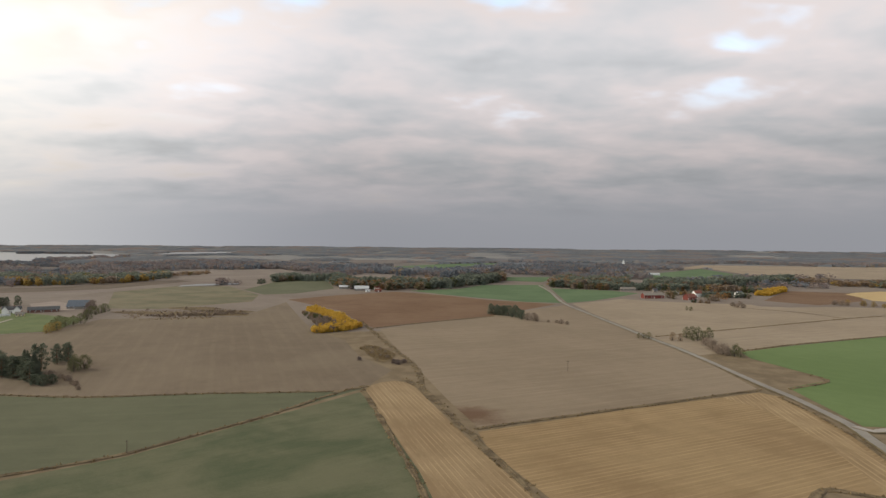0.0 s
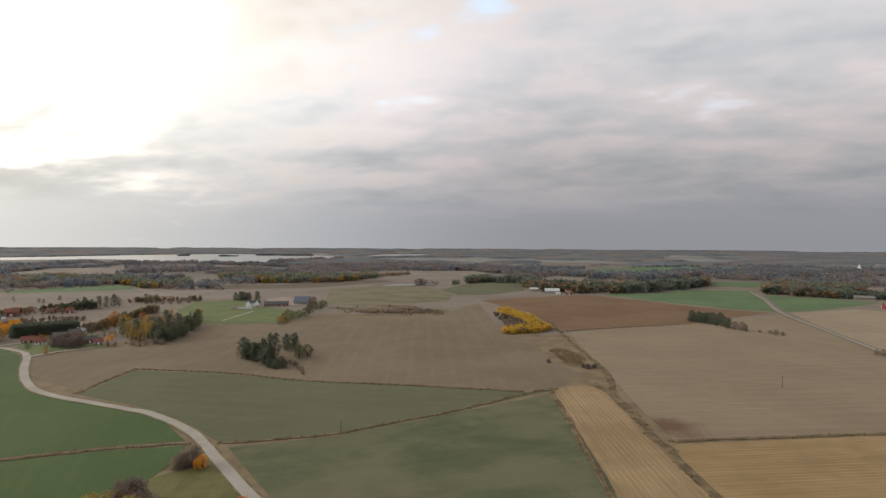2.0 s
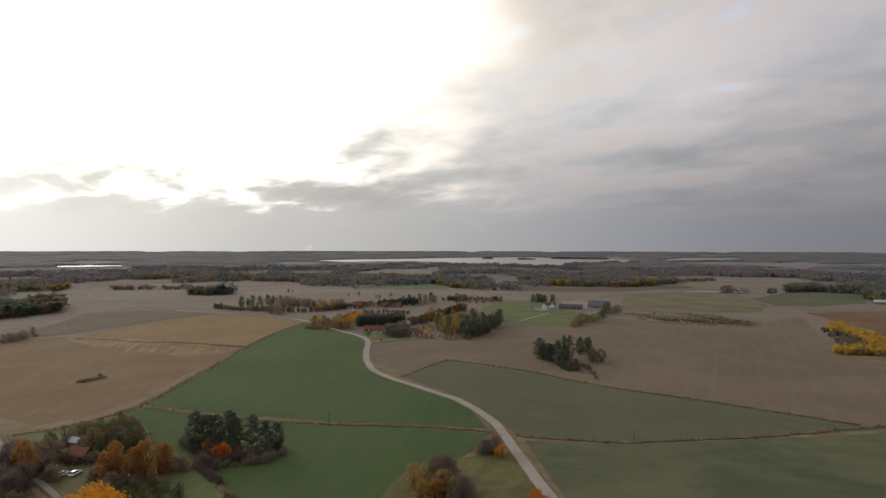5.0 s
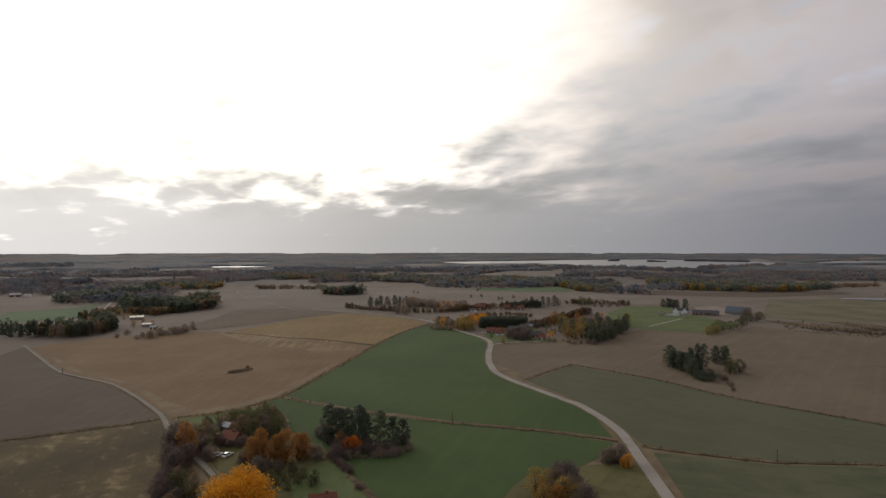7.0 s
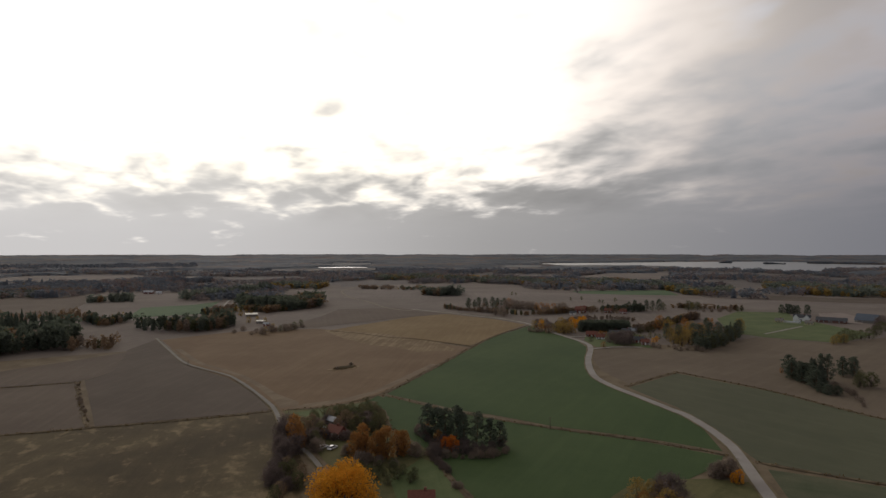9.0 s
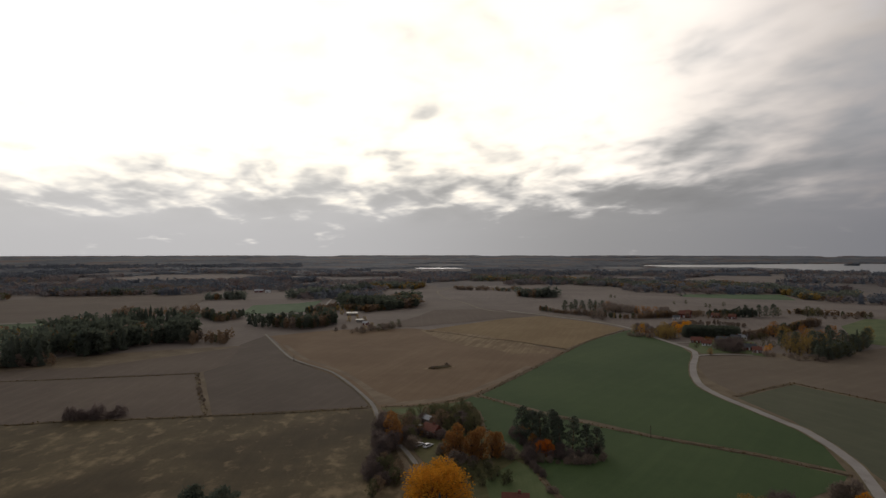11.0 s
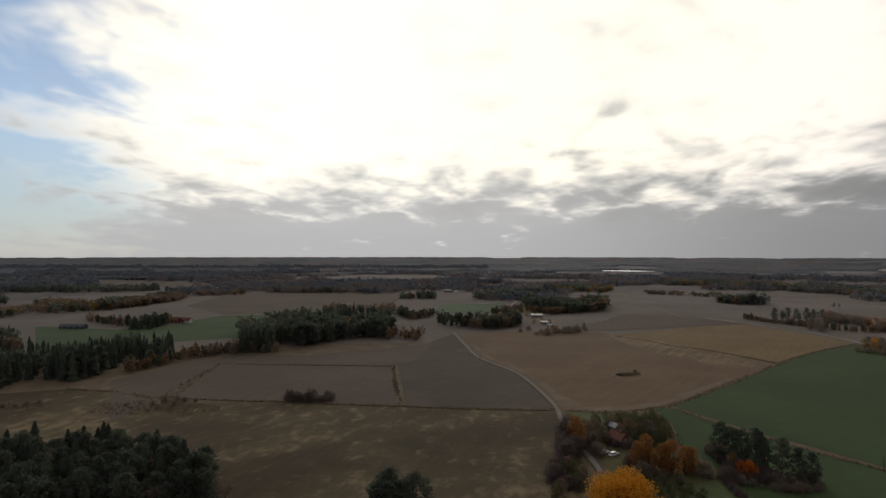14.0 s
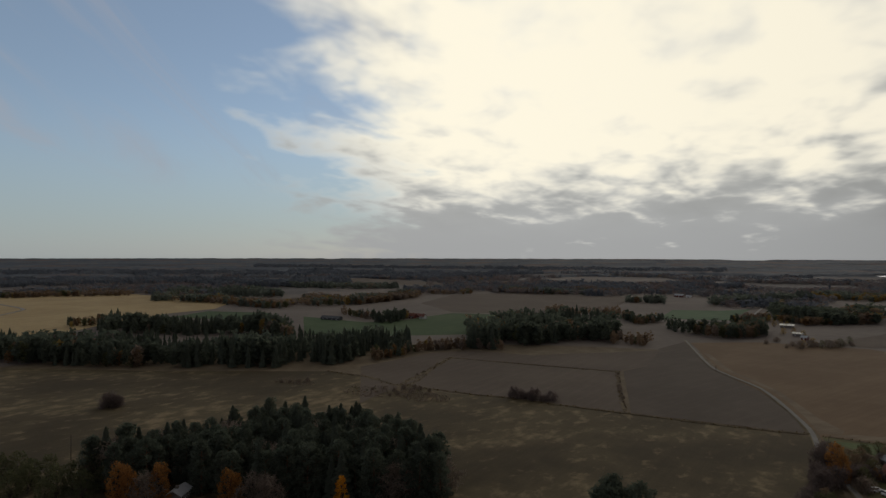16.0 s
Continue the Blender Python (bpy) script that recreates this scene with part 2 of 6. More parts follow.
M_HARROW = soil("harrowed_soil", (0.138, 0.103, 0.074), (0.184, 0.141, 0.102), -1.92, 12, 0.10, 90, 0.6)
M_SAGE = soil("sage_crop", (0.088, 0.090, 0.055), (0.121, 0.119, 0.074), -0.15, 12, 0.08, 80, 0.5)
M_SAGE2 = soil("sage_crop_thin", (0.068, 0.079, 0.043), (0.122, 0.117, 0.071), -0.7, 12, 0.08, 45, 0.9, (0.128, 0.113, 0.079), 0.53, soft=0.2)
M_STRIP = soil("mown_stubble", (0.218, 0.146, 0.083), (0.305, 0.218, 0.130), 1.257, 1.9, 0.34, 40, 0.45, streaks=0.34, bend=0.5)
M_TAN = soil("golden_stubble", (0.213, 0.139, 0.074), (0.296, 0.206, 0.114), -0.43, 2.3, 0.30, 60, 0.5, streaks=0.32, bend=0.5)
M_TANEDGE = soil("golden_stubble_turns", (0.225, 0.150, 0.083), (0.320, 0.228, 0.132), -1.42, 2.3, 0.36, 30, 0.6, streaks=0.3, bend=0.9)
M_PALE = soil("pale_stubble", (0.190, 0.143, 0.102), (0.250, 0.192, 0.140), -0.43, 9, 0.10, 100, 0.5, (0.150, 0.105, 0.072), 0.64, streaks=0.22, soft=0.14, stain=STAIN)
M_BLEACHED = soil("bleached_stubble", (0.228, 0.175, 0.128), (0.300, 0.236, 0.176), -0.43, 9, 0.10, 100, 0.5, (0.186, 0.137, 0.098), 0.64, streaks=0.22, soft=0.14)
# mauve cast stands for distance haze, put into the stubble colour
M_MAUVE = soil("hazed_mauve_stubble", (0.165, 0.132, 0.114), (0.228, 0.186, 0.162), 0.4, 9, 0.08, 100, 0.6, (0.128, 0.098, 0.080), 0.62, streaks=0.2, soft=0.14)
M_PLOUGH = soil("ploughed_soil", (0.128, 0.071, 0.041), (0.190, 0.119, 0.075), 0.05, 7, 0.12, 80, 0.4, streaks=0.3)
M_HEAD = soil("trodden_headland", (0.165, 0.116, 0.076), (0.228, 0.166, 0.111), 0.9, 5, 0.15, 20, 0.7, streaks=0.2)
M_MARSH = soil("marsh_litter", (0.080, 0.055, 0.031), (0.185, 0.133, 0.075), -0.4, 9, 0.0, 12, 0.8)
M_GREEN = soil("winter_wheat", (0.075, 0.118, 0.058), (0.118, 0.162, 0.084), 0.2, 12, 0.05, 70, 0.5)
M_GREEN2 = soil("green_crop", (0.049, 0.079, 0.028), (0.073, 0.105, 0.039), 0.9, 12, 0.08, 90, 0.5)
M_GREEN4 = soil("vivid_crop", (0.102, 0.146, 0.054), (0.136, 0.184, 0.074), 0.9, 12, 0.06, 90, 0.5)
M_GREEN3 = soil("dark_pasture", (0.055, 0.085, 0.035), (0.095, 0.125, 0.055), 0.5, 12, 0.05, 60, 0.5)
M_GRASS = soil("rough_grass", (0.088, 0.084, 0.035), (0.154, 0.133, 0.060), 1.2, 8, 0.05, 12, 0.6, (0.175, 0.142, 0.076), 0.62)
M_STUB2 = soil("brown_stubble", (0.158, 0.099, 0.057), (0.210, 0.138, 0.082), 0.55, 8, 0.06, 60, 0.6, (0.262, 0.196, 0.134), 0.60, streaks=0.2, soft=0.14)
M_STUB3 = soil("ochre_stubble", (0.190, 0.123, 0.058), (0.245, 0.168, 0.084), 0.55, 6, 0.06, 50, 0.5, streaks=0.25)
M_STREAK = soil("streaky_stubble", (0.165, 0.108, 0.058), (0.325, 0.236, 0.140), 0.54, 6, 0.06, 30, 0.35, streaks=0.5)
M_DARK = soil("dark_bare_soil", (0.098, 0.074, 0.058), (0.134, 0.101, 0.079), 0.5, 8, 0.1, 60, 0.6)
M_BROWN = soil("brown_bare_soil", (0.115, 0.085, 0.066), (0.159, 0.119, 0.090), 0.2, 8, 0.12, 70, 0.5)
# very light stubble; sunshine on the far golden field is painted in here
M_GOLD = soil("sun_painted_pale_stubble", (0.371, 0.258, 0.130), (0.515, 0.376, 0.199), 0.15, 8, 0.25, 80, 0.4, streaks=0.3)
M_LAWN = soil("mown_lawn", (0.088, 0.115, 0.046), (0.138, 0.156, 0.068), 0.3, 4, 0.05, 25, 0.6)
M_OLIVE = soil("olive_pasture", (0.112, 0.104, 0.064), (0.176, 0.151, 0.100), -0.1, 12, 0.0, 45, 0.8, (0.165, 0.128, 0.085), 0.50, spots=(34, 12), soft=0.16)
M_VERGE = soil("dry_verge", (0.115, 0.089, 0.048), (0.224, 0.174, 0.104), 0.0, 6, 0.0, 8, 0.7)
M_DITCH = soil("ditch_grass", (0.088, 0.063, 0.040), (0.195, 0.144, 0.088), 0.0, 6, 0.0, 6, 0.8)
M_YARD = soil("pinkish_gravel", (0.225, 0.178, 0.158), (0.315, 0.255, 0.225), 0.0, 6, 0.0, 14, 0.5)
M_TRACK = soil("worn_track", (0.19, 0.158, 0.128), (0.27, 0.228, 0.185), 0.0, 6, 0.0, 10, 0.6)
M_GRAVEL = soil("pale_gravel", (0.278, 0.244, 0.224), (0.371, 0.334, 0.306), 0.0, 6, 0.0, 14, 0.5)
M_LANE = soil("old_asphalt", (0.210, 0.187, 0.168), (0.285, 0.257, 0.231), 0.0, 6, 0.0, 14, 0.5)
# distance haze is put into the colours of these two outer soils
M_MID = soil("hazed_patchy_land", (0.112, 0.096, 0.090), (0.185, 0.154, 0.138), 0.2, 30, 0.0, 130, 0.6, (0.220, 0.182, 0.152), 0.58)
M_FAR = soil("hazed_far_land", (0.150, 0.146, 0.150), (0.230, 0.214, 0.205), 0.2, 40, 0.0, 260, 0.6)
M_TUFT = leafy("dry_tufts", (0.112, 0.080, 0.043), (0.269, 0.198, 0.110), 0.2)
M_NEEDLE = leafy("conifer_needles", (0.088, 0.104, 0.078), (0.148, 0.166, 0.120), 0.5)
# paler, greyer needles: haze of the middle distance painted into the colour
M_HAZENEEDLE = leafy("hazed_mid_conifer_needles", (0.128, 0.147, 0.120), (0.205, 0.224, 0.178), 0.5)
M_GREENLEAF = leafy("dark_green_leaves", (0.078, 0.086, 0.046), (0.150, 0.149, 0.076), 0.5)
M_OLIVELEAF = leafy("olive_leaves", (0.098, 0.097, 0.050), (0.190, 0.168, 0.088), 0.5)
M_RUSSET = leafy("russet_leaves", (0.170, 0.122, 0.082), (0.300, 0.212, 0.136), 0.5)
M_ORANGE = leafy("orange_leaves", (0.26, 0.125, 0.045), (0.44, 0.215, 0.068), 0.5)
M_RED = leafy("red_orange_leaves", (0.42, 0.11, 0.02), (0.62, 0.2, 0.035), 0.45)
M_YELLOW = leafy("golden_leaves", (0.52, 0.24, 0.022), (0.80, 0.39, 0.042), 0.5)
M_WILLOW = leafy("willow_leaves", (0.42, 0.27, 0.05), (0.66, 0.44, 0.09), 0.5)
M_OCHRE = leafy("ochre_leaves", (0.22, 0.155, 0.055), (0.40, 0.275, 0.092), 0.5)
M_DULL = leafy("dull_orange_leaves", (0.155, 0.096, 0.050), (0.27, 0.165, 0.080), 0.5)
M_TWIG = leafy("bare_twigs", (0.184, 0.146, 0.118), (0.315, 0.250, 0.198), 0.5)
# distance haze is put into these four tree colours, paler and greyer
M_FARNEEDLE = hazed_canopy("hazed_far_conifers", (0.124, 0.140, 0.162), (0.215, 0.230, 0.252))
M_FARTWIG = hazed_canopy("hazed_far_bare_trees", (0.165, 0.156, 0.164), (0.262, 0.242, 0.236))
M_FARGOLD = hazed_canopy("hazed_far_golden_trees", (0.225, 0.172, 0.105), (0.325, 0.248, 0.148))
M_FARRUSSET = hazed_canopy("hazed_far_russet_trees", (0.190, 0.153, 0.148), (0.275, 0.220, 0.202))
M_DARKTWIG = leafy("dark_purple_twigs", (0.122, 0.097, 0.088), (0.222, 0.172, 0.152), 0.45)
M_BARK = plain("bark", (0.075, 0.058, 0.045), 0.4, 3.0)
M_PINEBARK = plain("pine_bark", (0.15, 0.085, 0.05), 0.4, 3.0)
M_RED_WALL = plain("falu_red_boards", (0.15, 0.038, 0.028), 0.2, 1.5)
M_WHITE_WALL = plain("white_plaster", (0.74, 0.72, 0.68), 0.08, 0.8)
M_YELLOW_WALL = plain("yellow_plaster", (0.55, 0.45, 0.26), 0.08, 0.8)
M_GREY_WALL = plain("weathered_boards", (0.21, 0.185, 0.16), 0.2, 1.5)
M_DARK_ROOF = plain("dark_sheet_roof", (0.075, 0.078, 0.085), 0.2, 0.6, 0.6)
M_SLATE = plain("blue_grey_slate", (0.085, 0.105, 0.135), 0.15, 0.6, 0.5)
M_BRICK_WALL = plain("brown_brick", (0.16, 0.085, 0.065), 0.2, 1.5)
M_TILE = plain("red_clay_tiles", (0.19, 0.072, 0.05), 0.25, 2.0, 0.75)
M_PALE_ROOF = plain("pale_fibre_cement_roof", (0.44, 0.45, 0.46), 0.12, 0.7, 0.7)
M_WET_ROOF = plain("wet_sheet_metal", (0.62, 0.63, 0.65), 0.06, 0.7, 0.22, 0.5, 0.9)
M_TRIM = plain("white_trim", (0.78, 0.77, 0.74), 0.05, 2.0, 0.5)
M_PANE = plain("window_glass", (0.03, 0.035, 0.04), 0.1, 1.0, 0.08, 0.8)
M_PAINT_W = plain("white_car_paint", (0.80, 0.80, 0.80), 0.03, 1.0, 0.25, 0.5)
M_TYRE = plain("tyre_rubber", (0.02, 0.02, 0.02), 0.2, 4.0, 0.9)
M_POLE = plain("tarred_pole_wood", (0.10, 0.075, 0.055), 0.3, 3.0)


def water_look(n):
    at = place(n)
    return n.mix(n.noise(at, 0.004, 3), (0.02, 0.03, 0.035), (0.035, 0.045, 0.05)), n.noise(at, 0.25, 4, 0.6), 0.05


M_WATER = surface("lake_water", water_look, rough=0.28, spec=0.6)

# ------------------------------------------------------------ ground
def rise(x, y):
    """Height of the land: level near by, raised far out to fit the wooded horizon to the camera's view."""
    u = min(1.0, max(0.0, (math.hypot(x, y) - 2000.0) / 2900.0))
    return 37.0 * u ** 1.5


def mesh_of(name, verts, faces, materials, indices=None, smooth=False):
    me = bpy.data.meshes.new(name)
    me.from_pydata(verts, [], faces)
    for m in materials:
        me.materials.append(m)
    if indices is not None:
        me.polygons.foreach_set("material_index", np.asarray(indices, dtype=np.int32))
    if smooth:
        me.polygons.foreach_set("use_smooth", np.ones(len(me.polygons), dtype=bool))
    me.update()
    return me


def part(name, bm, material, parent, label=""):
    """Links a bmesh as one mesh under a thing or a part."""
    me = bpy.data.meshes.new(name)
    bm.to_mesh(me)
    bm.free()
    me.materials.append(material)
    ob = new(name, me)
    ob.parent = parent
    return tagged(ob, label)


def build_ground():
    verts, faces = [(0.0, 0.0, 0.0)], []
    rings = [200, 400, 480, 600, 800] + [900 + 75 * i for i in range(54)]
    seg = 240
    for r in rings:
        for k in range(seg):
            a = 2 * math.pi * k / seg
            x, y = r * math.cos(a), r * math.sin(a)
            verts.append((x, y, rise(x, y)))
    for k in range(seg):
        faces.append((0, 1 + k, 1 + (k + 1) % seg))
    mats = [3] * seg
    for j in range(len(rings) - 1):
        for k in range(seg):
            a, b = 1 + j * seg + k, 1 + j * seg + (k + 1) % seg
            faces.append((a, a + seg, b + seg, b))
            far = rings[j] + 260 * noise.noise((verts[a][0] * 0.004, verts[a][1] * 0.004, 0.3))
            # outer rings use the soils that carry painted distance haze
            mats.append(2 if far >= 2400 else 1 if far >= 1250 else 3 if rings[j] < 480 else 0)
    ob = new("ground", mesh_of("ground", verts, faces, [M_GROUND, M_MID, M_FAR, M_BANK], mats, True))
    tagged(ob, "brown autumn farmland running to a wooded horizon", "ground", kind="structure")


build_ground()
layer = [0]
FAR_RINGS = {}


def smooth_line(points, step=8.0):
    """A rounded line through the points."""
    p = [Vector((*q, 0)) for q in points]
    p = [p[0] * 2 - p[1]] + p + [p[-1] * 2 - p[-2]]
    out = []
    for i in range(1, len(p) - 2):
        a, b, c, d = p[i - 1], p[i], p[i + 1], p[i + 2]
        k = max(2, int((c - b).length / step))
        for j in range(k):
            t = j / k
            out.append(0.5 * ((2 * b) + (c - a) * t + (2 * a - 5 * b + 4 * c - d) * t * t + (3 * b - a - 3 * c + d) * t ** 3))
    out.append(p[-2])
    return out


def sheet(name, outline, material, lift):
    """A patch of land draped on the ground, its outline slightly uneven."""
    layer[0] += 1
    z = lift + 0.004 * layer[0]
    rng = random.Random(layer[0])
    ring = []
    for i, (x, y) in enumerate(outline):
        x2, y2 = outline[(i + 1) % len(outline)]
        d = math.hypot(x2 - x, y2 - y)
        k = max(1, int(d / max(12.0, math.hypot(x, y) * 0.03)))
        for j in range(k):
            t = j / k
            w = 0.0 if j == 0 else 0.012 * d / k
            ring.append((x + (x2 - x) * t + rng.uniform(-w, w), y + (y2 - y) * t + rng.uniform(-w, w)))
    bm = bmesh.new()
    bm.faces.new([bm.verts.new((x, y, 0)) for x, y in ring])
    bmesh.ops.triangulate(bm, faces=bm.faces[:])
    far = max(math.hypot(x, y) for x, y in outline) > 1950
    if far:
        for _ in range(4):
            long = [e for e in bm.edges if e.calc_length() > 140]
            if not long:
                break
            bmesh.ops.subdivide_edges(bm, edges=long, cuts=1)
            bmesh.ops.triangulate(bm, faces=bm.faces[:])
    for v in bm.verts:
        v.co.z = rise(v.co.x, v.co.y) + z + (0.6 if far else 0)
    bm.normal_update()
    bmesh.ops.reverse_faces(bm, faces=[f for f in bm.faces if f.normal.z < 0])
    me = bpy.data.meshes.new(name)
    bm.to_mesh(me)
    bm.free()
    me.materials.append(material)
    ob = new(name, me)
    if max(math.hypot(x, y) for x, y in outline) > 1000:
        FAR_RINGS[ob.name] = outline
    return ob


def field(name, material, outline, label):
    return tagged(sheet(name, outline, material, 0.03), label, name.split("_")[-1], kind="structure")


def lake(name, outline, label):
    return tagged(sheet(name, outline, M_WATER, 0.5), label, "water", kind="structure")


def ribbon(name, line, half, z, material, wobble=0.0):
    verts, faces = [], []
    for i, p in enumerate(line):
        d = (line[min(i + 1, len(line) - 1)] - line[max(i - 1, 0)]).normalized()
        s = Vector((-d.y, d.x, 0))
        for side in (-1, 1):
            q = p + s * side * (half + wobble * noise.noise((p.x * 0.09, p.y * 0.09, side * 3.0)))
            verts.append((q.x, q.y, rise(q.x, q.y) + z))
        if i:
            k = 2 * i
            faces.append((k - 2, k - 1, k + 1, k))
    me = mesh_of(name, verts, faces, [material])
    if me.polygons[0].normal.z < 0:
        me.flip_normals()
    return new(name, me)


roads = [0]


def road(points, width, label, material=M_GRAVEL):
    roads[0] += 1
    line = smooth_line(points)
    z = 0.30 + 0.012 * roads[0]
    tagged(ribbon("verge", line, width / 2 + (0.75 if width > 3 else 0.5), z - 0.06, M_VERGE, 0.7), "dry grass verge beside a gravel road", "verge", kind="structure")
    tagged(ribbon("road", line, width / 2, z, material, 0.25), label, "road", kind="structure")


def tufts(verts, faces, x, y, rng, tall, count):
    z = rise(x, y)
    for _ in range(count):
        a, r = rng.uniform(0, 6.28), rng.uniform(0, 0.8)
        px, py, w, h = x + r * math.cos(a), y + r * math.sin(a), rng.uniform(0.25, 0.6), tall * rng.uniform(0.5, 1.3)
        b = rng.uniform(0, 6.28)
        k = len(verts)
        verts += [(px - w * math.cos(b), py - w * math.sin(b), z), (px + w * math.cos(b), py + w * math.sin(b), z),
                  (px + rng.uniform(-0.4, 0.4), py + rng.uniform(-0.4, 0.4), z + h)]
        faces.append((k, k + 1, k + 2))


ditches = [0]


def ditch(points, width):
    """A field ditch: a dark grassy trough between low banks, with dry tufts along it."""
    ditches[0] += 1
    rng = random.Random(ditches[0])
    line = smooth_line(points, 4.0)
    verts, faces, mats = [], [], []
    prof = ((-1.0, 0.0), (-0.55, 0.10), (-0.12, 0.02), (0.12, 0.01), (0.55, 0.09), (1.0, 0.0))
    for i, p in enumerate(line):
        d = (line[min(i + 1, len(line) - 1)] - line[max(i - 1, 0)]).normalized()
        s = Vector((-d.y, d.x, 0))
        wide = width / 2 * (0.85 + 0.9 * noise.noise((p.x * 0.11, p.y * 0.11, ditches[0])))
        for u, z in prof:
            q = p + s * (u * wide)
            verts.append((q.x, q.y, rise(q.x, q.y) + 0.22 + z * (0.8 + 0.5 * rng.random())))
        if i:
            for j in range(5):
                a = 6 * (i - 1) + j
                faces.append((a, a + 1, a + 7, a + 6))
                mats.append(0)
    near = math.hypot(*points[0]) < 600
    for p in line:
        for _ in range(3 if near else 1):
            k = len(faces)
            q = p + Vector((rng.uniform(-1, 1) * width * 0.6, rng.uniform(-1, 1) * width * 0.6, 0))
            tufts(verts, faces, q.x, q.y, rng, 0.6, 3)
            mats += [1] * (len(faces) - k)
    ob = new("ditch", mesh_of("ditch", verts, faces, [M_DITCH, M_TUFT], mats))
    tagged(ob, "grassy field ditch with dry tufts on low banks", "ditch", kind="structure")


# ------------------------------------------------------------ trees
def stem(verts, faces, a, b, ra, rb, sides=5):
    """A tapered piece of trunk or limb from a to b."""
    a, b = Vector(a), Vector(b)
    d = (b - a).normalized()
    u = d.orthogonal().normalized()
    v = d.cross(u)
    k = len(verts)
    for c, r in ((a, ra), (b, rb)):
        for i in range(sides):
            t = 2 * math.pi * i / sides
            verts.append(tuple(c + (u * math.cos(t) + v * math.sin(t)) * r))
    for i in range(sides):
        j = (i + 1) % sides
        faces.append((k + i, k + j, k + sides + j, k + sides + i))


def leaves(rng, centre, radius, count, size, shell=0.55, flat=0.0):
    """count small triangles spread over a clump; returns (3 * count, 3) points."""
    d = rng.normal(size=(count, 3))
    d /= np.linalg.norm(d, axis=1)[:, None]
    r = shell + (1 - shell) * rng.random((count, 1))
    p = np.asarray(centre) + d * r * np.asarray(radius)
    u = rng.normal(size=(count, 3))
    u[:, 2] *= 1 - flat
    u /= np.linalg.norm(u, axis=1)[:, None]
    w = np.cross(u, rng.normal(size=(count, 3)))
    w[:, 2] *= 1 - flat
    w /= np.linalg.norm(w, axis=1)[:, None] + 1e-9
    s = size * (0.6 + 0.8 * rng.random((count, 1)))
    return np.stack([p - u * s * 0.6, p + u * s * 0.6, p + w * s], axis=1).reshape(-1, 3)


def tri_mesh(name, points, material):
    pts = np.asarray(points, dtype=np.float64)
    return mesh_of(name, pts.tolist(), np.arange(len(pts)).reshape(-1, 3).tolist(), [material])


def grow_spruce(rng, detail):
    tv, tf, pts = [], [], []
    stem(tv, tf, (0, 0, -0.01), (0, 0, 0.97), 0.016, 0.002)
    z = 0.03
    while z < 0.985:
        r = 0.215 * (1 - z) ** 0.8 * rng.uniform(0.75, 1.2) + 0.006
        k = max(5, int(9 * detail))
        a0 = rng.uniform(0, 6.28)
        for i in range(k):
            a = a0 + 6.283 * i / k + rng.uniform(-0.25, 0.25)
            rr = r * rng.uniform(0.7, 1.15)
            c, s = math.cos(a), math.sin(a)
            wide = 0.30 * rr + 0.010
            tip = (c * rr, s * rr, z - 0.30 * rr + 0.01)
            for da in (-1, 1):
                pts += [(0.1 * rr * c, 0.1 * rr * s, z + 0.02), (0.72 * rr * c - da * s * wide, 0.72 * rr * s + da * c * wide, z - 0.34 * rr), tip]
        z += (0.020 + 0.022 * (1 - z)) / detail
    extra = int(260 * detail)
    zz = rng.random(extra) ** 1.4 * 0.9 + 0.06
    aa = rng.random(extra) * 6.283
    for q, a in zip(zz, aa):
        r = 0.165 * (1 - q) ** 0.8 * rng.uniform(0.5, 1.05)
        pts += leaves(rng, (r * math.cos(a), r * math.sin(a), q), (0.012, 0.012, 0.012), 1, 0.026).tolist()
    return tv, tf, np.array(pts)


def grow_pine(rng, detail):
    tv, tf, pts = [], [], []
    bend = Vector((rng.uniform(-0.03, 0.03), rng.uniform(-0.03, 0.03), 0))
    stem(tv, tf, (0, 0, -0.01), bend + Vector((0, 0, 0.5)), 0.020, 0.014, 6)
    stem(tv, tf, bend + Vector((0, 0, 0.5)), bend * 1.6 + Vector((0, 0, 0.94)), 0.014, 0.003, 6)
    out = []
    for i in range(30):
        z = 0.07 + 0.84 * (i / 29) + rng.uniform(-0.02, 0.02)
        a = i * 2.4 + rng.uniform(-0.5, 0.5)
        r = 0.225 * math.sin(math.pi * (0.30 + 0.64 * z)) ** 0.75 * math.sqrt(rng.uniform(0.12, 1.15))
        c = bend * (1 + 0.6 * z) + Vector((r * math.cos(a), r * math.sin(a), z + 0.02))
        stem(tv, tf, bend * (1 + 0.6 * z) + Vector((0, 0, z - 0.04)), c, 0.006, 0.002, 3)
        s = rng.uniform(0.060, 0.115)
        out.append(leaves(rng, c, (s * 1.2, s * 1.2, s * 0.70), int(66 * detail), 0.034, 0.45, 0.2))
    out.append(leaves(rng, bend * 1.5 + Vector((0, 0, 0.93)), (0.085, 0.085, 0.06), int(80 * detail), 0.032, 0.4, 0.2))
    return tv, tf, np.concatenate(out)


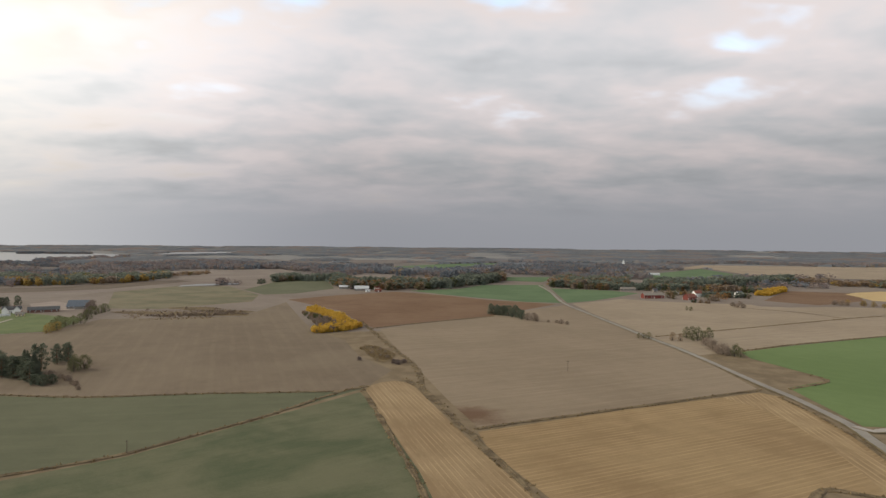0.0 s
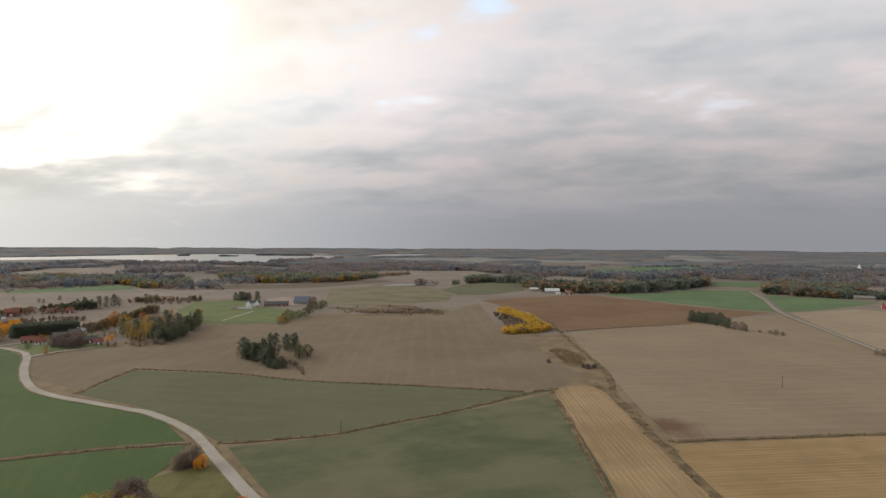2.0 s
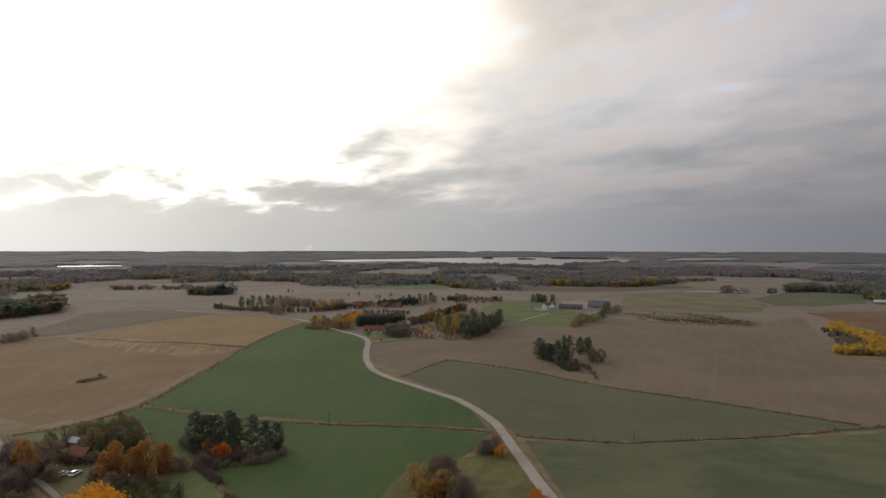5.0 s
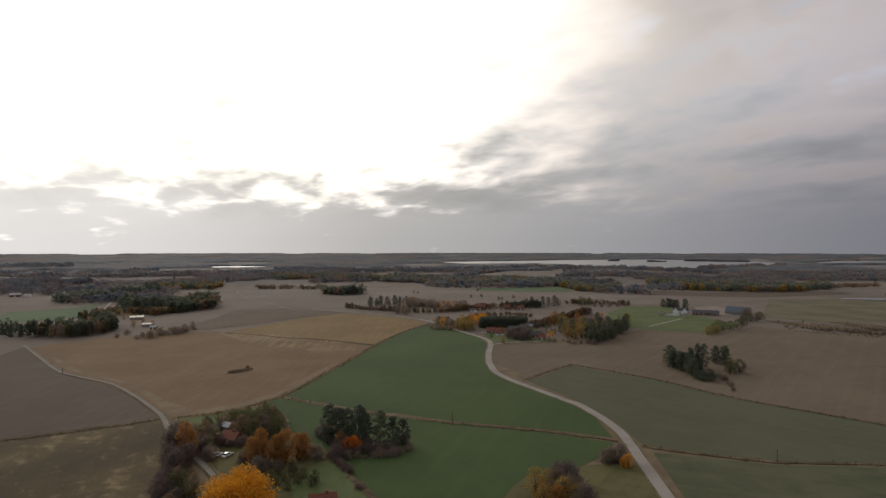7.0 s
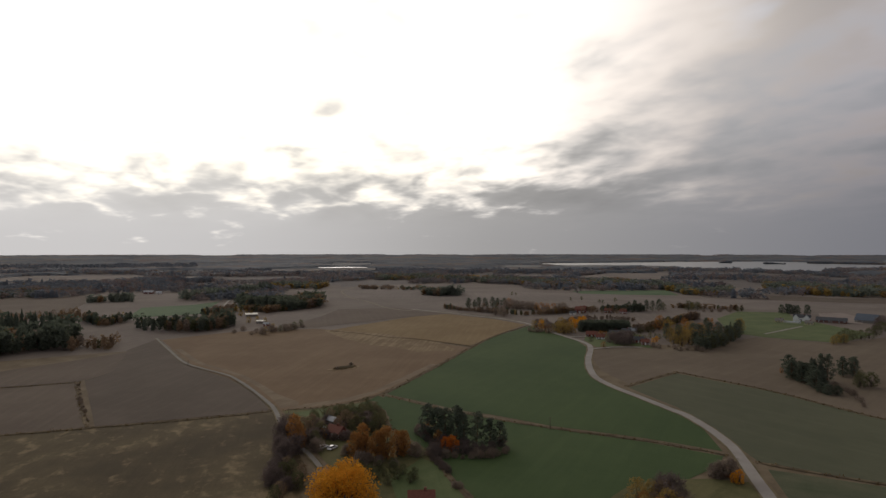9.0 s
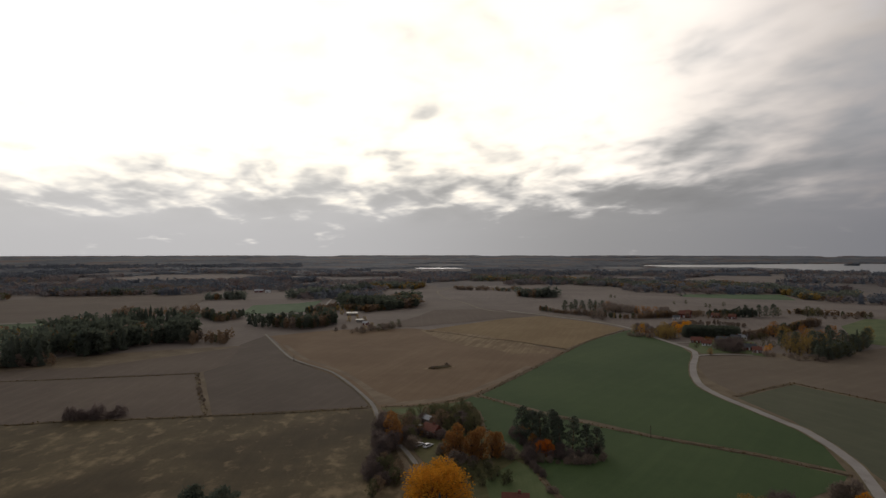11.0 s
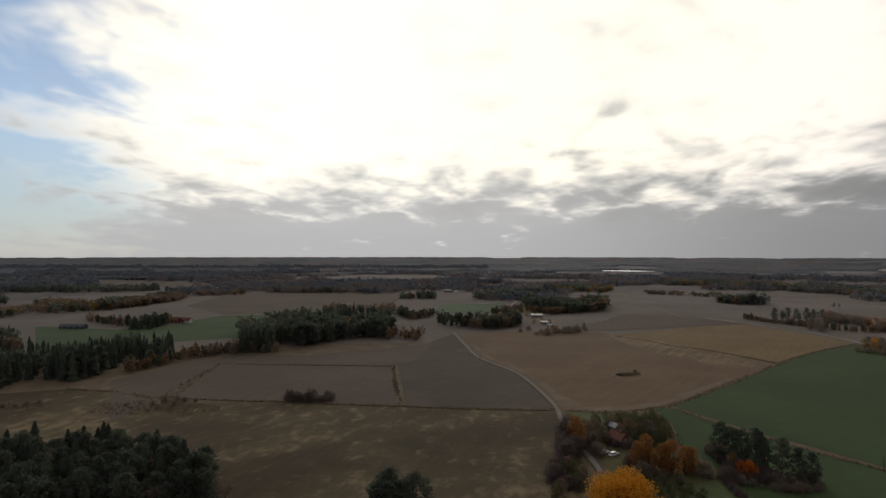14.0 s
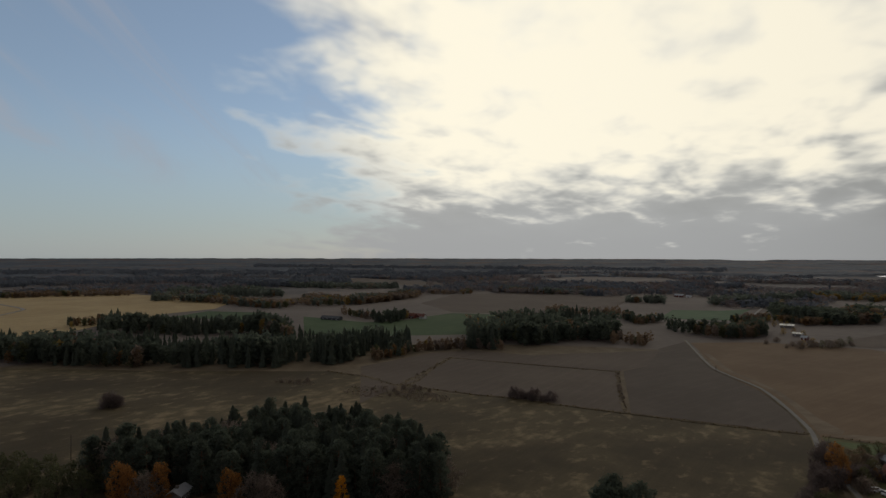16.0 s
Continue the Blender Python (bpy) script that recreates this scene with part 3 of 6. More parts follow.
def grow_broadleaf(rng, detail, wide=0.38, low=0.06, size=0.036, clumps=30):
    tv, tf, out = [], [], []
    stem(tv, tf, (0, 0, -0.01), (0, 0, low + 0.1), 0.026, 0.018, 6)
    for i in range(clumps):
        t = (i + 0.5) / clumps
        z = low + (0.93 - low) * t
        prof = math.sin(math.pi * (0.22 + 0.74 * t)) ** 0.7
        a, r = i * 2.4 + rng.uniform(-0.4, 0.4), wide * prof * math.sqrt(rng.uniform(0.15, 1.0))
        c = Vector((r * math.cos(a), r * math.sin(a), z))
        if i % 2 == 0:
            k = Vector((0.25 * c.x, 0.25 * c.y, low + 0.45 * (z - low)))
            stem(tv, tf, (0, 0, low * rng.uniform(0.6, 1.2)), k, 0.014, 0.008, 4)
            stem(tv, tf, k, c, 0.008, 0.002, 3)
        s = wide * rng.uniform(0.24, 0.38)
        out.append(leaves(rng, c, (s, s, s * 0.85), int(46 * detail), size, 0.5))
    return tv, tf, np.concatenate(out)


def grow_bare(rng, detail, wide=0.36, low=0.06, clumps=34):
    """A leafless tree or bush: limbs that fork into clouds of thin twigs."""
    tv, tf, out = [], [], []
    stem(tv, tf, (0, 0, -0.01), (0, 0, low + 0.2), 0.022, 0.014, 5)
    for i in range(clumps):
        t = (i + 0.5) / clumps
        z = low + (0.92 - low) * t
        a = i * 2.4 + rng.uniform(-0.5, 0.5)
        r = wide * math.sin(math.pi * (0.24 + 0.70 * t)) ** 0.7 * math.sqrt(rng.uniform(0.05, 1.0))
        e = Vector((r * math.cos(a), r * math.sin(a), z))
        if i % 2:
            k = Vector((0.4 * e.x, 0.4 * e.y, low + 0.5 * (z - low)))
            stem(tv, tf, (0, 0, low * rng.uniform(0.5, 1.0)), k, 0.011, 0.007, 4)
            stem(tv, tf, k, e, 0.007, 0.002, 3)
        n = int(40 * detail)
        s = wide * rng.uniform(0.25, 0.4)
        p = np.array(e) + rng.normal(size=(n, 3)) * s * 0.5
        d = rng.normal(size=(n, 3)) + np.array([0, 0, 0.7])
        d /= np.linalg.norm(d, axis=1)[:, None]
        u = np.cross(d, rng.normal(size=(n, 3)))
        u /= np.linalg.norm(u, axis=1)[:, None] + 1e-9
        ln = wide * rng.uniform(0.14, 0.42, size=(n, 1))
        q = np.stack([p - u * wide * 0.028, p + u * wide * 0.028, p + d * ln], axis=1)
        q[:, :, 2] = np.maximum(q[:, :, 2], 0.0)
        out.append(q.reshape(-1, 3))
    return tv, tf, np.concatenate(out)


KINDS = {
    "pine": ("pine_tree", grow_pine, {}, M_NEEDLE, M_PINEBARK, 4),
    "spruce": ("spruce_tree", grow_spruce, {}, M_NEEDLE, M_BARK, 4),
    "broadleaf_green": ("broadleaf_tree", grow_broadleaf, {}, M_GREENLEAF, M_BARK, 3),
    "broadleaf_olive": ("broadleaf_tree", grow_broadleaf, {"wide": 0.44, "low": 0.05}, M_OLIVELEAF, M_BARK, 2),
    "broadleaf_russet": ("broadleaf_tree", grow_broadleaf, {}, M_RUSSET, M_BARK, 2),
    "broadleaf_orange": ("broadleaf_tree", grow_broadleaf, {}, M_ORANGE, M_BARK, 3),
    "broadleaf_red": ("maple_tree", grow_broadleaf, {}, M_RED, M_BARK, 1),
    "broadleaf_yellow": ("birch_tree", grow_broadleaf, {"wide": 0.32}, M_YELLOW, M_BARK, 3),
    "broadleaf_ochre": ("broadleaf_tree", grow_broadleaf, {"wide": 0.42, "low": 0.05}, M_OCHRE, M_BARK, 2),
    "great_yellow": ("broadleaf_tree", grow_broadleaf, {"wide": 0.46, "low": 0.08, "size": 0.028, "clumps": 90}, M_YELLOW, M_BARK, 2),
    "windbreak": ("spruce_tree", grow_broadleaf, {"wide": 0.36, "low": 0.03, "size": 0.05, "clumps": 34}, M_NEEDLE, M_BARK, 3),
    "column_orange": ("hedge_tree", grow_broadleaf, {"wide": 0.26, "low": 0.03, "size": 0.028, "clumps": 44}, M_ORANGE, M_BARK, 3),
    "column_yellow": ("birch_tree", grow_broadleaf, {"wide": 0.15, "low": 0.04, "size": 0.026, "clumps": 30}, M_YELLOW, M_BARK, 1),
    "bare_tree": ("bare_tree", grow_bare, {"wide": 0.46, "low": 0.08}, M_TWIG, M_BARK, 4),
    "dark_shrub": ("shrub", grow_bare, {"wide": 0.62, "low": 0.02, "clumps": 40}, M_DARKTWIG, M_BARK, 3),
    "dark_tree": ("bare_tree", grow_bare, {"wide": 0.44, "low": 0.05, "clumps": 44}, M_DARKTWIG, M_BARK, 3),
    "bare_shrub": ("shrub", grow_bare, {"wide": 0.66, "low": 0.02}, M_TWIG, M_BARK, 3),
}
grown = {}


def tree_meshes(kind, variant, detail=1.0):
    key = (kind, variant, detail)
    if key not in grown:
        _, grow, options, leaf, bark, _ = KINDS[kind]
        rng = np.random.default_rng(hash_of(kind) + 31 * variant)
        tv, tf, pts = grow(rng, detail, **options)
        grown[key] = (mesh_of("trunk", tv, tf, [bark]), tri_mesh("crown", pts, leaf))
    return grown[key]


def hash_of(text):
    return sum((i + 1) * ord(c) for i, c in enumerate(text)) % 9973


planted = [0]


def plant(kind, spots, height, label, group="", spread=0.2, girth=1.0):
    """Trees of one kind at the spots, each an object of its own."""
    name, variants = KINDS[kind][0], KINDS[kind][5]
    for x, y in spots:
        planted[0] += 1
        rng = random.Random(planted[0])
        trunk, crown = tree_meshes(kind, planted[0] % variants, 1.0 if math.hypot(x, y) < 380 else 0.7)
        h = height * rng.uniform(1 - spread, 1 + spread * 0.6)
        root = tagged(new(name), label, "tree" if "shrub" not in name else "shrub", group)
        root.location = (x, y, rise(x, y))
        root.rotation_euler = (0, 0, rng.uniform(0, 6.28))
        w = h * girth * rng.uniform(0.9, 1.15)
        root.scale = (w, w, h)
        for nm, me in (("trunk", trunk), ("crown", crown)):
            new(nm, me).parent = root


# low, cheap trees for woods that nobody could count
def low_tree(kind, rng, fine):
    """Points of a small tree of unit height, in triangles, with its material index."""
    if kind == "spruce":
        pts = []
        k = 4 + 2 * fine
        for j in range(k):
            z = 0.06 + 0.86 * j / k
            r = 0.21 * (1 - z) ** 0.7 * rng.uniform(0.75, 1.25) + 0.012
            m = 4 + fine
            a0 = rng.uniform(0, 6.28)
            for i in range(m):
                a = a0 + 6.283 * i / m
                b = a + 6.283 / m * rng.uniform(0.9, 1.4)
                lo = z - rng.uniform(0.0, 0.06)
                pts += [(r * math.cos(a), r * math.sin(a), lo), (r * math.cos(b), r * math.sin(b), lo - rng.uniform(0, 0.04)), (0.1 * r, 0, z + 0.9 / k + 0.10)]
        return np.array(pts)
    wide = 0.27 if kind == "pine" else 0.34
    low = 0.18 if kind == "pine" else 0.14
    out = []
    k = 4 + 3 * fine
    for i in range(k):
        t = (i + 0.5) / k
        z = low + (0.92 - low) * t
        a, r = i * 2.4 + rng.uniform(-0.5, 0.5), wide * 0.75 * math.sin(math.pi * (0.2 + 0.75 * t)) * rng.uniform(0.5, 1.0)
        s = wide * rng.uniform(0.42, 0.6)
        out.append(leaves(rng, (r * math.cos(a), r * math.sin(a), z), (s, s, s * 0.8), 7 + 7 * fine, 0.175 if fine < 2 else 0.105, 0.45))
    return np.concatenate(out)


# shares of spruce, pine, russet, orange, yellow, bare, green
CONIFER = (0.38, 0.48, 0.05, 0.01, 0.01, 0.04, 0.03)
MIXED = (0.14, 0.31, 0.25, 0.05, 0.02, 0.15, 0.08)
BROWN = (0.05, 0.06, 0.40, 0.07, 0.02, 0.33, 0.07)
YELLOWMIX = (0.14, 0.40, 0.10, 0.08, 0.14, 0.09, 0.05)
LOW_KINDS = ("spruce", "pine", "leaf", "leaf", "leaf", "leaf", "leaf")
LOW_MATERIALS = (M_NEEDLE, M_NEEDLE, M_RUSSET, M_DULL, M_OCHRE, M_TWIG, M_GREENLEAF)
HAZED_MATERIALS = (M_FARNEEDLE, M_FARNEEDLE, M_FARRUSSET, M_FARRUSSET, M_FARGOLD, M_FARTWIG, M_FARNEEDLE)
MID_MATERIALS = (M_HAZENEEDLE, M_HAZENEEDLE, M_RUSSET, M_DULL, M_OCHRE, M_TWIG, M_GREENLEAF)
COPPICE_MATERIALS = (M_NEEDLE, M_NEEDLE, M_RUSSET, M_OCHRE, M_WILLOW, M_TWIG, M_GREENLEAF)
STANDS = (0, 1, 6, 4, 3, 2, 5)          # kinds in the order in which they stand side by side
low_cache = {}


def grove(name, spots, mix, height, fine, seed, label, category="wood", materials=LOW_MATERIALS):
    """One mesh of many small trees at the spots."""
    rng = np.random.default_rng(seed)
    blocks, mats = [], []
    rough = fine
    for x, y, *behind in spots:
        fine = max(0, rough - behind[0]) if behind else rough
        stand = abs(0.5 + 0.95 * noise.noise((x * 0.017, y * 0.017, seed * 1.7)) + 0.15 * rng.normal()) % 2.0
        stand = 2.0 - stand if stand > 1.0 else stand
        k = STANDS[min(6, int(np.searchsorted(np.cumsum([mix[i] for i in STANDS]), stand)))]
        if mix is YELLOWMIX and behind and not behind[0] and rng.random() < 0.5:
            k = 4
        variant = int(rng.integers(5))
        key = (LOW_KINDS[k], variant, fine)
        if key not in low_cache:
            low_cache[key] = low_tree(LOW_KINDS[k], np.random.default_rng(variant * 7 + fine + 1), fine)
        unit = low_cache[key]
        h = height * rng.uniform(0.62, 1.12) * (1.0 if k < 2 else 0.84) * (1.0 + 0.32 * noise.noise((x * 0.022, y * 0.022, 1.0)))
        w = h * (rng.uniform(0.72, 1.05) if rough > 1 else rng.uniform(1.1, 1.5) if fine == 1 else rng.uniform(1.5, 2.3))
        a = rng.uniform(0, 6.283)
        c, s = math.cos(a), math.sin(a)
        p = np.empty_like(unit)
        p[:, 0] = (unit[:, 0] * c - unit[:, 1] * s) * w + x
        p[:, 1] = (unit[:, 0] * s + unit[:, 1] * c) * w + y
        p[:, 2] = unit[:, 2] * h + rise(x, y)
        blocks.append(p)
        mats.append(np.full(len(unit) // 3, k))
    pts = np.concatenate(blocks)
    me = bpy.data.meshes.new(name)
    me.vertices.add(len(pts))
    me.vertices.foreach_set("co", pts.ravel())
    tri = len(pts) // 3
    me.loops.add(len(pts))
    me.loops.foreach_set("vertex_index", np.arange(len(pts), dtype=np.int32))
    me.polygons.add(tri)
    me.polygons.foreach_set("loop_start", np.arange(0, len(pts), 3, dtype=np.int32))
    for m in materials:
        me.materials.append(m)
    me.polygons.foreach_set("material_index", np.concatenate(mats).astype(np.int32))
    me.update()
    me.validate()
    return tagged(new(name, me), label, category, kind="stuff")


woods = [0]


def wood(front, depth, mix, height, spacing, label):
    """A wood behind its front line, with a ragged edge."""
    woods[0] += 1
    height *= 0.88
    depth *= 1.4
    rng = random.Random(woods[0])
    line = [Vector((*p, 0)) for p in front]
    spots = []
    dist = sum(p.length for p in line) / len(line)
    spacing *= 0.70 if dist < 750 else 0.84
    fine = 2 if dist < 750 else 1 if dist < 1250 else 0
    for a, b in zip(line, line[1:]):
        n_along = max(1, int((b - a).length / spacing))
        for i in range(n_along):
            for j in range(max(1, int(depth / spacing))):
                p = a.lerp(b, (i + rng.random()) / n_along)
                back = (j + rng.random()) * spacing
                edge = depth * (0.78 + 0.45 * noise.noise((p.x * 0.02, p.y * 0.02, woods[0] * 2.0)))
                thin = noise.noise((p.x * 0.011 + 7.0, p.y * 0.011, woods[0]))
                if back > edge or rng.random() < ((0.12 if mix is CONIFER else 0.22) if j > 2 else 0.20 + 0.5 * thin):
                    continue
                back += depth * 0.45 * max(0.0, noise.noise((p.x * 0.03, p.y * 0.03, 5.0 + woods[0])))
                q = p + p.normalized() * back
                spots.append((q.x + rng.uniform(-2, 2), q.y + rng.uniform(-2, 2), (back > 2.2 * spacing) + (back > 5.0 * spacing)))
    if spots:
        # farther woods take the tree colours with haze painted in
        grove("wood", spots, mix, height, fine, woods[0], label, materials=HAZED_MATERIALS if dist > 1350 else MID_MATERIALS if dist > 800 else LOW_MATERIALS)


# ------------------------------------------------------------ fields, water, roads
field("rough_meadow", M_MEADOW, [(-178, -523), (-221, -421), (-258, -314), (-301, -222), (-284, -161), (-276, -130), (-292, -74), (-274, -42), (-268, 31), (-229, 31), (-202, 31), (-158, 28), (-58, -28), (-32, -128)], "rough ungrazed meadow with yellow and dark tufts")
field("harrowed_field", M_HARROW, [(-353, 268), (-344, 306), (-320, 329), (-340, 391), (-349, 433), (-301, 456), (-305, 537), (-221, 559), (-189, 564), (-183, 705), (-132, 558), (-102, 478), (-70, 433), (-51, 372), (-27, 331), (-35, 296), (-51, 283), (-109, 277), (-159, 269), (-211, 272), (-265, 262), (-250, 214), (-285, 223), (-320, 243)], "harrowed warm brown field with faint wheel lines")
field("sage_field", M_SAGE, [(-244, 208), (-262, 259), (-209, 269), (-158, 266), (-108, 275), (-50, 281), (-37, 289), (-70, 242), (-92, 212), (-104, 197), (-137, 173), (-152, 180), (-176, 190), (-204, 202)], "dull sage green winter crop field")
field("sage_field", M_SAGE2, [(-132, 170), (-102, 194), (-91, 209), (-38, 281), (-31, 264), (-8, 189), (1, 158), (-61, 111), (-89, 135)], "sage green winter crop field with darker patches")
field("stubble_strip", M_STRIP, [(-35, 281), (-36, 288), (-34, 296), (-30, 302), (-24, 305), (-19, 303), (-14, 297), (-10, 284), (4, 235), (12, 209), (18, 190), (26, 166), (33, 136), (5, 135), (-2, 165), (-7, 187), (-15, 213), (-28, 256)], "narrow tan stubble field with mowing lines")
field("stubble_field", M_TAN, [(14, 223), (40, 236), (76, 254), (152, 287), (158, 280), (156, 248), (153, 226), (146, 196), (140, 173), (123, 167), (115, 170), (109, 171), (102, 164), (86, 142), (39, 136), (30, 166), (21, 191), (16, 208)], "broad golden tan stubble field with combine lines")
field("stubble_turns", M_TANEDGE, [(151, 285), (156, 278), (154, 248), (151, 226), (144, 196), (138, 174), (127, 171), (131, 186), (136, 210), (139, 235), (138, 258), (130, 277)], "pale turning marks at the end of a stubble field")
field("pale_field", M_PALE, [(-51, 490), (-11, 532), (48, 586), (102, 651), (141, 696), (157, 466), (161, 365), (155, 294), (78, 259), (14, 229), (2, 273), (-11, 326), (-37, 429)], "pale grey-brown stubble field")
field("ploughed_field", M_PLOUGH, [(-189, 736), (-139, 806), (-68, 871), (1, 820), (61, 752), (135, 709), (48, 586), (-12, 539), (-57, 497), (-71, 528), (-107, 624)], "freshly ploughed red-brown field")
field("crop_field", M_GREEN, [(-49, 894), (24, 936), (70, 1033), (174, 1046), (146, 724), (101, 734), (42, 790), (1, 830)], "bright green winter wheat field")
field("crop_field", M_GREEN, [(174, 966), (195, 956), (259, 929), (287, 879), (247, 827), (190, 756), (151, 724)], "bright green winter wheat field beside the road")
field("pale_field", M_BLEACHED, [(155, 717), (234, 784), (280, 750), (372, 723), (378, 651), (403, 598), (462, 626), (525, 651), (400, 495), (351, 474), (248, 427), (199, 400), (165, 384), (163, 415), (158, 528), (154, 613)], "pale stubble field across the lane")
field("pale_field", M_BLEACHED, [(347, 714), (402, 693), (462, 704), (514, 696), (554, 687), (530, 657), (466, 631), (403, 598), (381, 656)], "pale stubble field by the farmyard")
field("crop_field", M_GREEN4, [(198, 397), (247, 424), (348, 471), (444, 514), (276, 287), (195, 225), (173, 233), (165, 234), (172, 297), (201, 313), (203, 328), (193, 374)], "vivid green crop field beyond the road")
field("ploughed_field", M_PLOUGH, [(416, 777), (542, 949), (635, 915), (549, 782), (454, 723)], "red-brown ploughed field by a wood")
field("stubble_field", M_GOLD, [(600, 895), (640, 930), (700, 960), (760, 900), (640, 770), (577, 780), (566, 789), (585, 840)], "pale yellow stubble field")
field("crop_field", M_GREEN2, [(-487, 297), (-442, 291), (-391, 282), (-363, 270), (-302, 223), (-269, 205), (-250, 200), (-207, 200), (-177, 188), (-151, 171), (-174, 156), (-202, 132), (-226, 118), (-237, 109), (-281, 87), (-301, 106), (-336, 138), (-380, 178), (-436, 230)], "dark green winter crop field inside the road bend")
field("crop_field", M_GREEN2, [(-277, 85), (-235, 106), (-199, 129), (-170, 153), (-147, 167), (-141, 158), (-135, 136), (-130, 126), (-121, 115), (-100, 90), (-116, 65), (-134, 67), (-142, 67), (-166, 70), (-190, 75), (-225, 71), (-272, 82)], "dark green winter crop field beside a garden")
field("rough_grass", M_GRASS, [(-128, 99), (-135, 109), (-139, 118), (-140, 128), (-134, 145), (-125, 157), (-94, 132), (-73, 116), (-97, 85), (-113, 89)], "rough olive grass corner beside the road")
field("stubble_field", M_STUB2, [(-528, -23), (-555, 33), (-548, 106), (-477, 159), (-394, 187), (-290, 92), (-277, 82), (-265, 69), (-261, 53), (-260, 34), (-278, 33), (-297, 30), (-331, 23), (-377, 7), (-406, -2)], "brown stubble field with pale streaks")
field("stubble_field", M_STUB3, [(-533, 116), (-565, 160), (-633, 263), (-553, 293), (-497, 299), (-441, 233), (-403, 193), (-453, 168), (-513, 135)], "ochre stubble field")
field("stubble_field", M_STREAK, [(-543, 109), (-509, 138), (-486, 156), (-455, 161), (-435, 177), (-383, 175), (-392, 160), (-391, 146), (-420, 139), (-432, 125), (-475, 114)], "pale unploughed stubble streak")
field("headland", M_HEAD, [(-272, 36), (-271, 52), (-276, 70), (-286, 84), (-308, 108), (-344, 141), (-347, 138), (-312, 104), (-290, 83), (-280, 64), (-278, 46)], "pale headland along a stubble field")
field("headland", M_HEAD, [(-274, 34), (-300, 32), (-330, 28), (-358, 22), (-378, 14), (-403, 3), (-424, -3), (-474, -12), (-472, -8), (-424, 1), (-401, 7), (-377, 18), (-356, 26), (-329, 32), (-302, 37), (-282, 44), (-276, 42)], "pale trodden headland along a farm track")
field("bare_field", M_DARK, [(-378, -57), (-275, -40), (-272, 29), (-298, 28), (-352, 17), (-396, -2), (-531, -27), (-483, -44), (-400, -45)], "dark grey bare soil field beside a track")
field("bare_field", M_BROWN, [(-376, -174), (-373, -60), (-275, -43), (-276, -69), (-280, -104), (-279, -121), (-285, -165)], "square brown field with grassy edges")
field("bare_field", M_BROWN, [(-239, -163), (-282, -164), (-377, -174), (-375, -60), (-400, -45), (-474, -43), (-448, -74), (-430, -102), (-410, -124), (-412, -170), (-391, -195), (-352, -205), (-321, -214)], "brown field below a wood")
field("crop_field", M_GREEN3, [(-562, -443), (-541, -346), (-582, -316), (-629, -312), (-674, -302), (-685, -229), (-538, -187), (-496, -211), (-466, -256), (-440, -300), (-433, -344)], "dark green pasture beyond a wood")
field("stubble_field", M_GOLD, [(-471, -1147), (-595, -1085), (-688, -1053), (-751, -959), (-680, -665), (-591, -610), (-522, -614), (-413, -579), (-310, -532), (-229, -576)], "golden stubble field with sunshine put into its colour")
field("crop_field", M_GREEN3, [(-488, -576), (-564, -593), (-581, -507), (-503, -449), (-497, -516)], "narrow green field")
field("crop_field", M_GREEN, [(-724, -62), (-839, -55), (-856, 4), (-898, 41), (-729, 11), (-718, -48)], "small green field between woods")
field("lawn", M_LAWN, [(-461, 511), (-506, 594), (-474, 636), (-431, 590), (-320, 539), (-299, 462), (-345, 436), (-378, 434)], "bright mown lawn round a farm")
field("garden_ground", M_GRASS, [(-269, 34), (-270, 74), (-264, 77), (-224, 70), (-190, 75), (-166, 71), (-140, 68), (-139, 46), (-160, 40), (-209, 37)], "rough shaded garden ground between trees")
field("garden_lawn", M_LAWN, [(-187, 69), (-177, 73), (-164, 70), (-140, 68), (-137, 53), (-158, 50), (-173, 53)], "small green garden lawn")
field("garden_lawn", M_GREEN2, [(-267, 69), (-279, 82), (-272, 84), (-240, 78), (-262, 76)], "green strip at the garden edge")
field("garden_lawn", M_LAWN, [(-264, 37), (-267, 70), (-258, 70), (-251, 46)], "green strip at the garden edge")
field("village_lawn", M_LAWN, [(-390, 288), (-359, 276), (-355, 305), (-337, 310), (-397, 353), (-422, 314)], "village lawns between houses")
field("crop_field", M_GREEN, [(-883, 627), (-831, 797), (-727, 722), (-812, 597)], "distant green field")
field("crop_field", M_GREEN, [(-174, 1789), (12, 2082), (213, 2233), (169, 1867), (-32, 1434), (-141, 1600)], "distant green field")
field("crop_field", M_GREEN, [(141, 1290), (254, 1308), (187, 1125), (111, 1166)], "distant green field")
field("crop_field", M_GREEN, [(484, 1442), (785, 1827), (709, 1380), (526, 1225), (444, 1252)], "distant green field")
field("pasture", M_OLIVE, [(-451, 825), (-416, 944), (-338, 950), (-295, 880), (-244, 798), (-224, 709), (-293, 620), (-348, 622)], "olive pasture with rushes")
field("pasture", M_SAGE, [(-292, 882), (-297, 1102), (-228, 1170), (-166, 921), (-200, 829), (-238, 802)], "grey-green pasture")
field("pale_field", M_BLEACHED, [(593, 1675), (923, 2150), (1497, 2029), (1575, 1956), (995, 1235), (949, 1286), (737, 1408), (823, 1875)], "wide pale pinkish stubble field")
field("pale_field", M_MAUVE, [(-705, 1366), (-401, 1619), (-308, 1199), (-463, 1084), (-537, 1090)], "wide pale stubble field")
field("bare_field", M_DARK, [(-724, 833), (-589, 892), (-482, 1094), (-442, 1057), (-488, 876), (-595, 768)], "long dark bare field")
